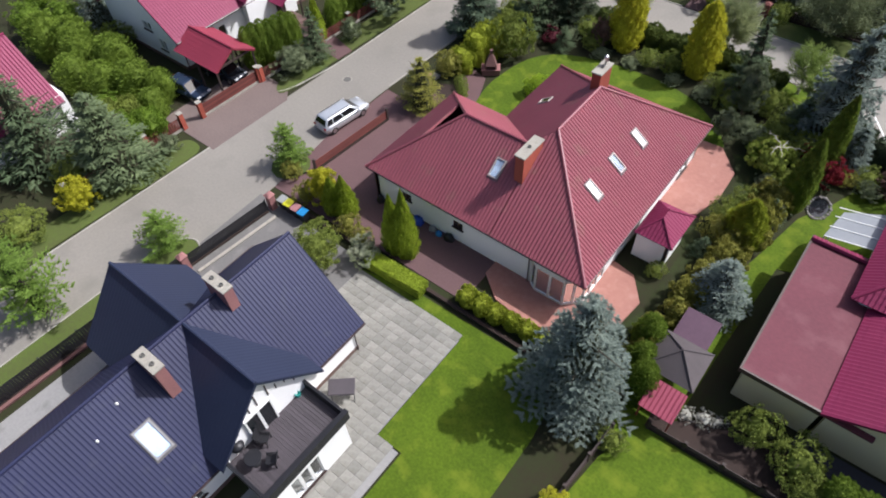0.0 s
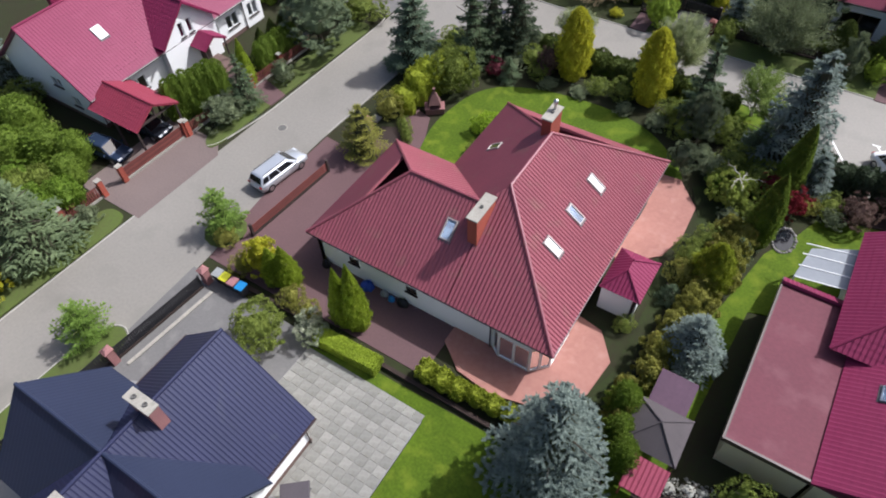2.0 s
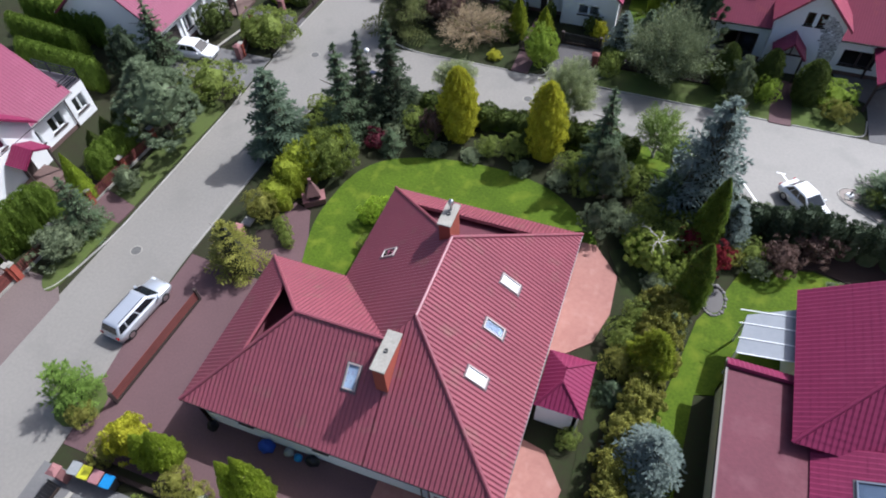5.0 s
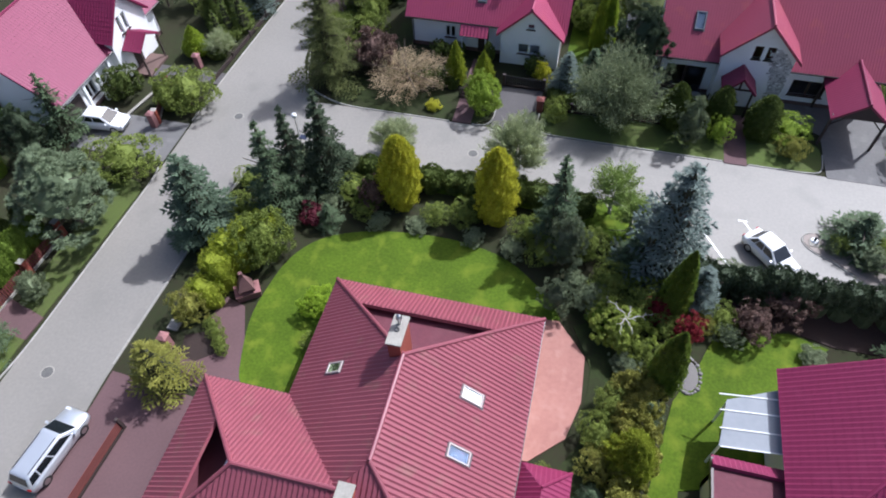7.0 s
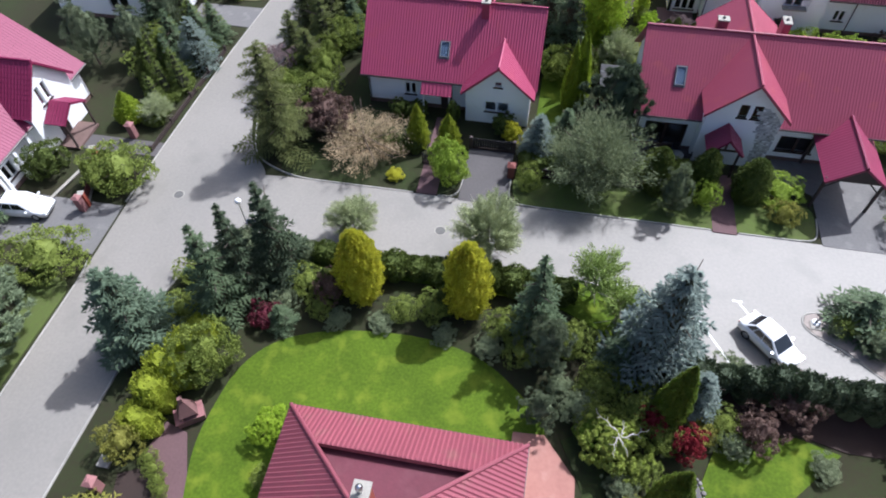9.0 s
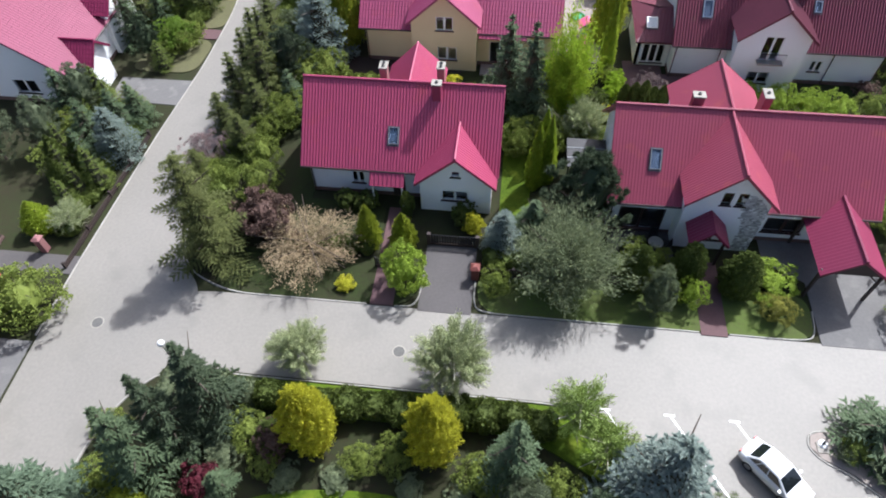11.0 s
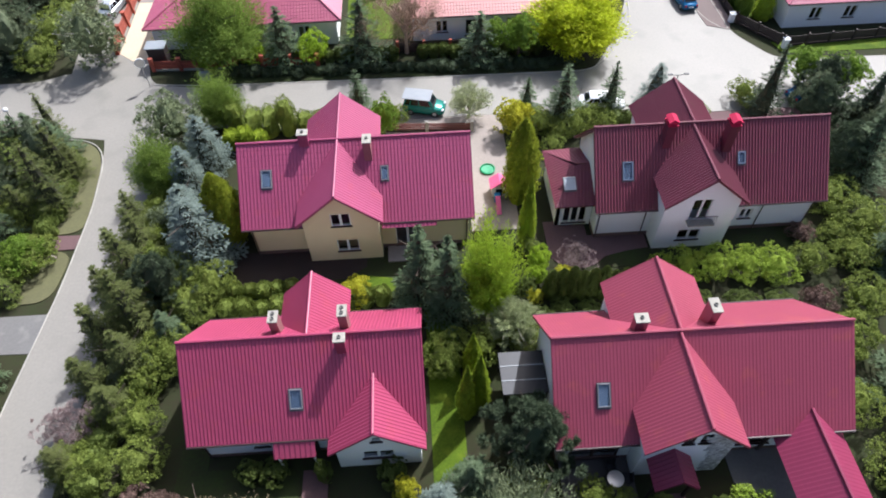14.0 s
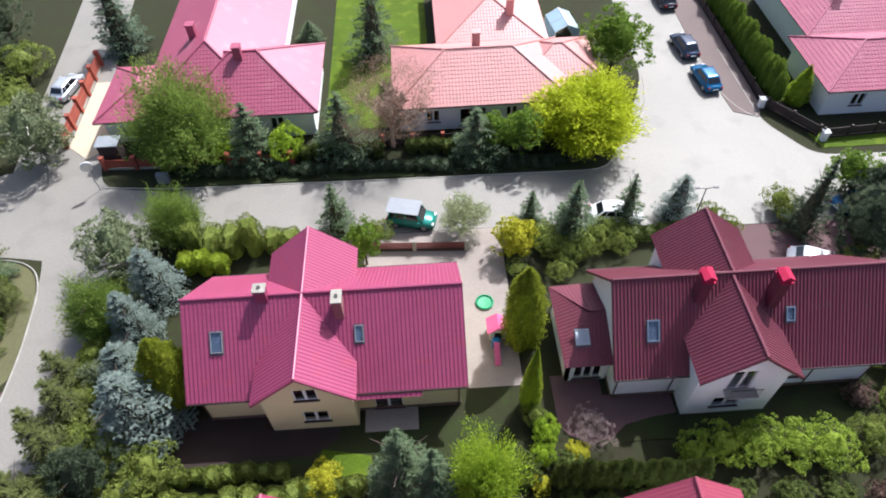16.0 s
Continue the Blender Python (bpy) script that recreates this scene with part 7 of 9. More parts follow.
for i in range(9):
    plant("goldball", 12.9 + i * 0.1 + row.uniform(-0.3, 0.3), -27.6 + i * 1.3, row.uniform(1.5, 2.4), row.uniform(0.8, 1.2))
# undergrowth that fills the beds
for kind, spots in (
    ("shrub", ((11.2, -20.2, 1.9, 1.2), (11.9, -18.4, 1.7, 1.3), (13.3, -14.6, 1.4, 1.1), (10.9, -11.8, 1.6, 1.2), (13.0, -19.8, 1.6, 1.1))),
    ("oliveshrub", ((11.4, -21.8, 2.0, 1.2), (12.6, -17.2, 1.7, 1.2), (16.6, -11.9, 1.2, 0.9))),
    ("shrub", ((25.6, -3.5, 1.3, 1.0), (28.0, -3.6, 1.5, 1.3))),
    ("shrub", ((16.6, 40.8, 2.0, 1.4), (18.0, 40.0, 1.8, 1.3), (19.4, 40.4, 2.4, 1.5), (20.8, 41.4, 2.0, 1.4), (17.2, 38.4, 1.4, 1.1), (22.2, 40.6, 1.8, 1.2), (14.0, 38.8, 1.2, 0.9), (29.6, 42.4, 2.2, 1.2), (35.6, 43.6, 2.2, 1.4))),
    ("darkball", ((15.2, 23.8, 1.2, 1.0), (13.6, 21.0, 1.1, 0.9), (15.0, 21.6, 1.0, 0.9), (16.8, 21.4, 0.9, 0.9), (12.6, 23.6, 1.6, 1.0), (19.0, 21.6, 1.0, 0.9), (24.6, 21.4, 1.2, 1.0), (27.6, 21.2, 1.3, 1.1), (30.2, 21.0, 1.2, 1.1))),
    ("springbush", ((14.0, 25.8, 1.9, 0.95), (13.6, 24.4, 1.6, 0.8), (-14.8, 53.0, 2.6, 1.6), (-4.4, 53.2, 3.2, 1.7), (-10.4, 53.4, 2.2, 1.4))),
    ("decid", ((13.4, 52.6, 4.4, 1.9), (41.6, 45.2, 4.2, 2.2), (44.6, 43.6, 4.6, 2.4))),
    ("columnthuja", ((11.6, -32.4, 3.4, 0.95), (12.6, -35.2, 3.4, 0.9), (12.0, -34.0, 3.0, 0.9))),
    ("oliveshrub", ((-13.2, -35.9, 1.7, 0.9), (-8.8, -36.0, 1.5, 0.9), (-7.4, -36.2, 1.3, 0.9), (-15.9, -34.6, 1.4, 0.9))),
    ("shrub", ((3.6, 42.9, 2.0, 1.2), (30.9, 41.4, 1.6, 1.0))),
    ("juniper", ((25.0, -3.9, 0.9, 0.7), (13.7, -18.2, 1.6, 1.1), (12.4, -15.6, 1.2, 1.1), (18.2, -12.3, 1.3, 1.0), (22.9, -12.6, 0.8, 1.0))),
    ("shrub", ((-7.5, -6.0, 1.6, 1.3), (-6.2, -7.6, 1.2, 1.0), (-1.0, -7.0, 1.4, 1.1), (0.8, -6.6, 1.6, 1.2), (5.4, -7.2, 1.8, 1.3), (6.6, -8.6, 1.6, 1.3), (9.4, -7.6, 2.2, 1.4), (-14.4, -9.4, 1.8, 1.4), (-15.2, -6.6, 1.4, 1.2), (13.2, -11.0, 2.0, 1.5), (11.0, -10.0, 1.8, 1.4), (17.8, -11.2, 1.4, 1.2), (-5.9, -18.4, 1.0, 0.8))),
    ("juniper", ((-8.6, -7.4, 1.0, 1.1), (-4.9, -8.2, 0.7, 1.0), (-2.2, -8.0, 0.7, 1.0), (1.8, -8.2, 0.8, 1.0), (4.6, -8.6, 1.0, 1.1), (10.0, -11.6, 1.6, 1.3), (18.6, -8.0, 1.6, 1.4), (27.2, -4.6, 1.6, 1.4), (29.2, -5.6, 1.8, 1.5))),
    ("spruce", ((-8.2, -9.0, 2.2, 1.0), (12.0, -8.4, 3.4, 1.5), (-36, -46, 7.5, 2.4), (-39, -50, 8, 2.6), (-30, -56, 7, 2.4), (28, -12, 4.0, 1.6), (32, -10, 5.0, 1.8), (34, 8, 6.0, 2.2), (36, 14, 6.5, 2.4), (40, 24, 7, 2.4), (41, 33, 7.5, 2.5))),
    ("shrub", ((-27, -50, 2, 2), (-38, -36, 2.4, 2.2), (-41, -33, 2.6, 2.2), (-36, -35.0, 2.2, 1.8), (-45, -27, 3, 2.5), (-29, -44.5, 2, 1.6), (31.5, 5.5, 2.2, 1.9), (32.5, 9.0, 2.6, 2.0), (31.6, 13, 2.4, 1.8), (33, 17.4, 3, 2.0), (36, 20.6, 2.4, 1.8), (39, 27, 3, 2.4), (37.5, 30.0, 2.8, 2.2), (38.6, 36.2, 2.6, 2.0))),
    ("pine", ((-33, 13.5, 6.5, 2.4), (-28.6, 19.4, 5, 2.0), (-26.4, 40, 5.0, 2.2), (-29, 36.5, 5, 2.2), (-34, 55, 8, 3.2), (-38, 64, 8, 3.4), (-36, 74, 8, 3.4), (44, 36, 6, 2.6), (47, 27, 7, 3), (46, 15, 6, 2.6))),
    ("shrub", ((-27.6, 13, 2.6, 2), (-28.5, 16.8, 2.4, 2), (-28.0, 40.0, 3, 2.0), (-27, 33, 2.6, 2.0), (-32, 54.5, 3, 2.4), (-31.6, 59, 3.2, 2.6), (-32.5, 68, 3.4, 2.8), (-31.6, 63, 2.6, 2.2), (-12.2, 12.0, 2.6, 1.8), (-12.0, 19.4, 3.0, 2.0), (-11.0, 23.5, 3.2, 2.0), (-13.0, 26.0, 3.6, 2.2), (6.6, 18.0, 3, 1.7), (8.8, 18.5, 2.6, 1.5), (11.5, 19.5, 2.2, 1.6), (11.0, 9.6, 2.2, 1.6))),
    ("darkthuja", ((-26.2, 10.6, 3.6, 1.0), (-27.0, 12.2, 4.2, 1.1), (-25.6, 12.6, 3.8, 1.0), (-6.0, -6.2, 2.6, 1.1), (1.6, -6.0, 2.4, 1.0))),
    ("shrub", ((14.5, 8.6, 1.6, 1.1), (16.0, 8.2, 1.5, 1.0), (16.2, 47 - 5.0, 1.6, 1.3), (21.8, 41.6, 1.8, 1.2), (28.8, 41.8, 1.6, 1.2))),
    ("shrub", ((18.5, -33.9, 2.6, 1.25), (20.9, -34.3, 2.4, 1.5), (21.8, -35.3, 1.6, 1.2), (12.9, -38.7, 1.2, 0.8), (9.6, -27.0, 1.0, 0.7), (8.6, -22.9, 0.9, 0.6))),
    ("shrub", ((-12.5, -18.4, 0.8, 0.55), (-12.0, -18.9, 0.8, 0.55), (-11.5, -19.4, 0.9, 0.55), (-11.1, -19.9, 0.8, 0.5))),
    ("columnthuja", ((22.9, -34.9, 2.6, 0.9), (23.9, -35.0, 2.8, 0.9), (24.9, -35.1, 2.6, 0.9), (25.9, -35.2, 2.7, 0.9))),
    ("whiteflowers", ((15.3, -34.8, 0.45, 0.7), (16.2, -34.4, 0.5, 0.75), (16.9, -34.1, 0.4, 0.5))),
    ("spruce", ((11.2, -23.6, 1.6, 0.8), (13.6, -18.6, 2.4, 0.8))),
    ("purpleshrub", ((32.4, 20.4, 2.4, 1.4), (34.2, 27.0, 1.3, 1.1))),
    ("shrub", ((36.8, 26.4, 2.0, 1.6), (37.2, 24.4, 2.4, 1.8))),
    ("yellowbush", ((12.2, -43.2, 1.4, 0.9), (15.8, 24.6, 1.0, 0.9), (-4.2, 4.4, 0.7, 0.8), (0.6, 23.6, 2.4, 1.5), (13.2, 22.8, 1.0, 0.8))),
    ("thuja", ((-26.9, -20.8, 4.6, 0.8),)),
    ("columnthuja", tuple((-28.9 + i * 0.24, -27.0 + i * 0.64, 3.9 + 0.12 * (i % 3), 0.82) for i in range(7))),
    ("columnthuja", tuple((-27.2 + i * 0.05, -18.6 + i * 0.7, 3.0 + 0.1 * (i % 2), 0.75) for i in range(6))),
    ("spirethuja", tuple((14.4 + i * 0.72, 22.9 - i * 0.04, 3.3 + 0.25 * ((i * 7) % 3 - 1), 0.56) for i in range(12))),
):
    for spot in spots:
        plant(kind, *spot)

# conifers of the road side gardens
mixed = random.Random(12)
for kind, spots in (
    ("roadspruce", ((-14.1, 21.8, 7.6, 1.8), (-13.7, 18.6, 5.6, 1.6), (-16.0, 20.6, 5.8, 1.5), (-15.2, 25.8, 6.4, 1.7), (-15.6, 29.0, 5.4, 1.6), (-14.2, 15.6, 4.2, 1.5), (-26.6, 43.0, 5.4, 1.2))),
    ("darkthuja", ((-28.6, -17.0, 3.0, 0.9), (-28.5, -15.6, 3.2, 0.9), (-28.5, -14.2, 3.2, 0.9))),
    ("blackpine", ((-12.6, 24.2, 6.2, 2.4), (-26.4, 26.8, 4.8, 1.5), (-29.6, 38.4, 4.6, 2.0), (-28.2, 34.6, 4.4, 1.8))),
    ("shrub", ((-9.9, 24.9, 3.3, 1.8), (-13.0, 17.2, 2.6, 1.4), (-12.6, 14.8, 2.8, 1.5), (-15.8, 12.2, 2.6, 1.5), (-24.6, 33.6, 1.6, 1.4), (-24.9, 39.6, 1.8, 1.3))),
    ("spruce", ((-11.6, 20.6, 4.5, 1.5), (-23.9, 18.6, 3.8, 1.4), (-25.4, 12.8, 4.4, 1.3))),
    ("roadspruce", ((-16.6, 27.4, 5.2, 1.5), (-16.5, 31.4, 4.8, 1.5), (-16.3, 17.6, 4.4, 1.3), (-15.9, 23.4, 6.0, 1.5), (-28.4, 31.0, 4.8, 1.8), (-26.2, 33.6, 3.8, 1.5), (-30.6, 42.0, 4.2, 1.6))),
    ("spruce", ((-26.8, 31.2, 4.2, 1.5), (-30.4, 35.8, 5.0, 1.8), (-28.6, 41.4, 4.4, 1.5))),
    ("juniper", ((-12.6, 19.0, 2.4, 1.3), (-14.8, 31.6, 2.4, 1.5), (-14.6, 18.2, 2.0, 1.2))),
    ("olivecone", ((-24.6, 19.4, 3.4, 1.3), (-26.2, 19.0, 3.8, 1.4), (-24.8, 25.6, 2.8, 1.2), (-27.6, 20.2, 4.0, 1.4), (-24.0, 11.4, 4.2, 1.2), (-25.2, 9.0, 3.4, 1.0), (-25.0, 10.4, 3.8, 1.0), (-26.6, 11.8, 4.0, 1.1), (-27.4, 13.6, 4.2, 1.1), (-11.0, 22.4, 3.2, 1.5), (-26.0, 36.2, 3.6, 1.7), (-27.0, 40.4, 3.6, 1.6), (-25.2, 37.8, 2.6, 1.3))),
    ("decid", ((-24.5, 28.8, 2.9, 1.9), (-24.9, 27.8, 2.4, 1.4))),
    ("mauveshrub", ((16.9, 25.9, 1.8, 1.5), (-16.8, 14.6, 3.0, 1.8), (-25.0, 36.0, 1.8, 1.2))),
):
    for spot in spots:
        plant(kind, *spot)
for x, y, h, r in ((-40.4, -36.0, 3.9, 1.7), (-37.2, -34.8, 4.2, 1.7), (-33.4, -35.6, 3.6, 1.7), (-31.6, -34.6, 3.0, 1.3), (-42.8, -35.2, 4.0, 1.8), (-45.2, -36.6, 4.2, 1.9), (-35.4, -37.2, 3.6, 1.6), (-38.8, -38.0, 3.4, 1.6), (-30.3, -36.2, 2.6, 1.2)):
    plant("columnthuja", x, y, h, r)
for x, y, h, r in ((-49.4, -36.0, 3.4, 2.2), (-47.6, -33.4, 3.2, 2.2), (-52, -33.6, 3.6, 2.4), (-29.6, -39.6, 2.8, 1.6), (-28.7, -38.2, 2.6, 1.4), (-33.0, -38.6, 2.4, 1.5)):
    plant("decid", x, y, h, r)
for x, y, h, r in ((10.6, -12.8, 1.5, 1.1), (12.6, -12.4, 1.7, 1.2), (14.4, -12.6, 1.8, 1.2), (8.8, -10.4, 1.2, 1.0)):
    plant(mixed.choice(("shrub", "juniper", "shrub", "decid")), x, y, h, r)
for x, y, h, r in ((-24.6, 35.2, 3.6, 1.3), (-23.6, 38.6, 3.4, 1.3), (-25.4, 40.6, 4.4, 1.6), (-27.4, 41.4, 4.6, 1.7), (-29.8, 41.0, 5.0, 1.8), (-27.6, 37.6, 4.6, 1.6), (-32.4, 41.6, 4.6, 1.7)):
    plant(mixed.choice(("larch", "spruce", "olivecone")), x, y, h, r)
for x, y, h, r in ((-34.4, 55.4, 6.5, 2.3), (-37.0, 57.0, 7.0, 2.4), (-35.6, 60.4, 7.0, 2.4), (-36.2, 66.4, 7.2, 2.5), (-38.6, 62.0, 7.4, 2.5), (-35.8, 70.6, 7.0, 2.4)):
    plant("darkspruce", x, y, h, r)
for i in range(9):
    plant("columnthuja", -42.0 + i * 0.95, -9.4 - i * 0.06, 3.3, 0.78)
    plant("columnthuja", -45.6 + i * 0.95, -6.6 - i * 0.1, 3.4, 0.78)
    plant("columnthuja", -46.6 + i * 1.1, -3.6 - i * 0.1, 3.6, 0.9)
for x, y, h, r in ((36.4, 41.2, 7.6, 1.7), (44.4, 39.0, 6.4, 2.2)):
    plant("darkspruce", x, y, h, r)
for x, y, h, r in ((39.4, 38.6, 6.6, 2.8), (39.2, 33.4, 6.2, 2.6), (42.0, 42.4, 5.6, 2.4)):
    plant("blackpine", x, y, h, r)
for x, y, h, r in ((-29.8, 0.7, 2.7, 1.6), (-3.9, 11.2, 1.5, 0.9), (-5.3, 11.2, 1.6, 0.9), (-1.0, 10.9, 2.2, 0.6), (3.0, 10.7, 1.6, 1.0)):
    plant("darkball", x, y, h, r)
plant("spruce", -31.7, -4.8, 6.0, 1.9)
plant("blackpine", -32.5, -7.6, 5.4, 1.9)
plant("bluespruce", -45.6, -31.2, 5.4, 2.0)
plant("bluespruce", -42.0, -29.0, 5.0, 1.9)

TWIG_BROWN = surface("reddish brown twigs", (0.43, 0.32, 0.245), (0.32, 0.225, 0.165), rough=0.9, fine=6, coarse=1)
def bare_tree(x, y, h, r):
    t = thing("tree", pose(x, y, 0) @ Matrix.Diagonal((r / 2.6, r / 2.6, h / 5.2, 1)), "almost leafless brown tree", "tree", "trees and shrubs of the gardens")
    limbs = new("trunk", bare_mesh(5, 5.2, 2.6, TWIG_BROWN)); limbs.parent = t
    buds = new("crown", leafy_mesh(31, L_BROWN, 5.2, 2.6, 0.9, 150, 40, 0.062, 0.9, False, 0.9, False)); buds.parent = t
plant("gardentree", -13.0, 54.0, 9.4, 4.7)
bare_tree(4.9, 53.8, 9.0, 4.4)

def bush_mesh(seed, ln, w, h, material, size, n, square):
    """One bush of a hedge: a rounded box of leaves with a twiggy heart."""
    g = np.random.default_rng(seed)
    d = unit(g.normal(0, 1, (n, 3)))
    d[:, 2] = np.abs(d[:, 2]) * 1.0 + np.where(g.random(n) < 0.4, -0.5, 0.0) * np.abs(d[:, 2])
    q = np.sign(d) * np.abs(d) ** (2.0 / square)
    lump = 1 + 0.10 * np.sin(7 * d[:, 0] + seed) * np.cos(6 * d[:, 1] + 2 * seed) + g.normal(0, 0.045, n)
    P = q * np.array([ln * 0.56, w * 0.5, h * 0.62]) * lump[:, None]
    P[:, 2] = np.maximum(P[:, 2] + h * 0.36, 0.03)
    A = d * g.uniform(0.2, 0.9, (n, 1)) + np.array([0, 0, 0.7]) + g.normal(0, 0.45, (n, 3))
    core = lump_core(lambda t: (0.40 * min(ln, w) * (1.0 if t < 0.8 else 0.6), h * 0.86 * t + 0.01), 10, 5)
    core = ([(x * max(1, ln / w) * 1.1, y * max(1, w / ln) * 1.1, z) for x, y, z in core[0]], core[1] + [tuple(range(40, 50))])
    return cloud_mesh("bush", [blades(P, A, d + g.normal(0, 0.5, (n, 3)), size * 0.8 * g.uniform(0.7, 1.4, n), size * 0.8 * g.uniform(0.5, 0.9, n))], material, core, material)

def hedge(x0, y0, x1, y1, w, h, material, label, size=0.16, dense=95, uneven=0.16, seed=3, square=3.0):
    """A hedge between two points: bushes side by side, each a part."""
    ln = math.hypot(x1 - x0, y1 - y0)
    g = random.Random(int(abs(x0 * 31 + y0 * 17)))
    t = thing("hedge", pose(x0, y0, 0, 0, 0, math.degrees(math.atan2(y1 - y0, x1 - x0))), label, "hedge", "hedges")
    k = max(1, round(ln / max(0.9, min(w * 0.9, 1.5))))
    s = ln / k
    n = int(min(2200, 2 * dense * (2 * s * h + s * w + 0.6 * w * h)))
    pool = [bush_mesh(seed + 7 * i + len(label), s, w, h, material, size, n, square) for i in range(3)]
    for i in range(k):
        b = new("bush", pool[i % 3] if g.random() < 0.6 else pool[(i + 1) % 3])
        b.parent = t
        b.matrix_local = pose(s * (i + 0.5), g.uniform(-uneven, uneven) * w * 0.5, 0, 0, 0, g.choice((0, 180))) @ Matrix.Diagonal((1, 1 + g.uniform(-uneven, uneven), 1 + g.uniform(-uneven, uneven), 1))
    return t
hedge(0.8, -36.0, 7.2, -35.6, 1.1, 1.3, L_YELLOWTHUJA, "low golden hedge along the garden wall", 0.2)
def box_hedge(x, y, ln, w, h, material, label):
    """A clipped hedge with flat faces: small leaves all over a box."""
    g = np.random.default_rng(5)
    n = 9000
    u = g.uniform(-0.5, 0.5, (n, 3)) * np.array([ln, w, h])
    face = g.choice(3, n, p=np.array([w * h, ln * h, ln * w]) / (w * h + ln * h + ln * w))
    sign = np.where(g.random(n) < 0.5, -1.0, 1.0)
    sign[face == 2] = 1.0
    size = np.array([ln, w, h]) / 2
    u[np.arange(n), face] = sign * size[face] + g.normal(0, 0.02, n)
    nrm = np.zeros((n, 3)); nrm[np.arange(n), face] = sign
    u[:, 2] += h / 2
    t = thing("hedge", pose(x, y, 0.01, 0, 0, 2), label, "hedge", "hedges")
    core = Shape().box(-ln / 2 + 0.03, ln / 2 - 0.03, -w / 2 + 0.03, w / 2 - 0.03, 0, h - 0.03)
    me = cloud_mesh("bush", [blades(u, g.normal(0, 1, (n, 3)) + nrm * 0.6, nrm + g.normal(0, 0.5, (n, 3)), 0.09 * g.uniform(0.7, 1.4, n), 0.06 * g.uniform(0.7, 1.4, n))], material, (core.v, core.f), material)
    b = new("bush", me); b.parent = t
box_hedge(-3.5, -37.15, 4.4, 1.0, 0.9, L_THUJA, "clipped green box hedge with a flat top")
hedge(-7.6, -4.0, 9.4, -4.0, 1.7, 1.7, L_DARKTHUJA, "dark hedge along the side road", 0.2)
hedge(-13.8, -17.4, -12.4, -10.0, 2.0, 2.5, L_YELLOWTHUJA, "uneven yellow green boundary hedge", 0.14, 120, 0.3)
hedge(15.6, -8.9, 31, -9.0, 1.5, 2.9, L_BLACKPINE, "dark boundary hedge behind the parking bays", 0.2)
hedge(-31.6, -40.0, -30.8, -37.2, 2.6, 2.2, L_SHRUB, "dense mixed hedge beside the white house", 0.22)
hedge(-29.5, -42.0, -28.0, -37.0, 2.4, 2.2, L_GREEN, "light green mixed hedge", 0.2)
hedge(-9.6, 24.4, -1.6, 24.6, 1.1, 1.3, L_SHRUB, "second low green hedge between two gardens", 0.12, 150, 0.3)
hedge(-9.0, 22.8, 3.0, 23.2, 1.3, 1.7, L_SHRUB, "green hedge between two gardens", 0.13, 150, 0.28)
hedge(-11.4, 42.8, -2.2, 42.6, 2.2, 2.9, L_SHRUB, "green hedge along the far road", 0.13, 150, 0.3, 3, 2.6)
hedge(-11.4, 41.0, -7.6, 40.6, 1.5, 2.0, L_THUJA, "green hedge behind the cream house", 0.15, 120)
for i in range(17):
    plant("columnthuja", 40.7 - i * 0.02, 57.2 + i * 1.08, 3.2 + 0.35 * ((i * 5) % 3), 0.72)
hedge(-26.0, -0.4, -24.4, 1.6, 2.6, 1.8, L_SHRUB, "low mixed hedge at the junction corner", 0.17, uneven=0.3)
hedge(-24.6, 6.4, -23.9, 18.6, 1.6, 1.1, L_OLIVE, "low mixed hedge along the road", 0.17, uneven=0.35)
hedge(-24.0, 28, -24.2, 40, 2.0, 1.2, L_OLIVE, "low mixed hedge along the road", 0.17, uneven=0.35)
hedge(-15.2, 9.0, -14.6, 22.0, 2.0, 1.4, L_OLIVE, "mixed undergrowth west of the crimson house", 0.17, uneven=0.35)
hedge(-15.4, 22.0, -15.0, 40.0, 2.2, 1.6, L_SHRUB, "mixed undergrowth along the west road", 0.17, uneven=0.35)
hedge(-13.4, -3.9, -7.6, -3.5, 2.4, 1.5, L_JUNIPER, "feathery juniper hedge at the junction", 0.15, uneven=0.3, square=2.4)
hedge(4.6, 7.0, 14.0, 7.4, 1.2, 1.2, L_DARKTHUJA, "low hedge behind the verge", 0.18)
hedge(-9.0, 7.2, -2.8, 7.4, 1.2, 1.3, L_DARKTHUJA, "low hedge behind the verge", 0.18)
hedge(-14, 51.4, 22, 50.6, 1.2, 0.8, L_BLACKPINE, "low dark planting along the far road", 0.2, uneven=0.4)
hedge(-14, 53.2, 4, 53.0, 1.2, 1.4, L_DARKTHUJA, "dark hedge along the far road", 0.2)
hedge(6, 53.0, 18.5, 52.8, 1.2, 1.3, L_DARKTHUJA, "dark hedge along the far road", 0.2)
hedge(18.5, 41.6, 29.5, 41.2, 1.2, 1.4, L_DARKTHUJA, "dark hedge before the maroon house", 0.18)

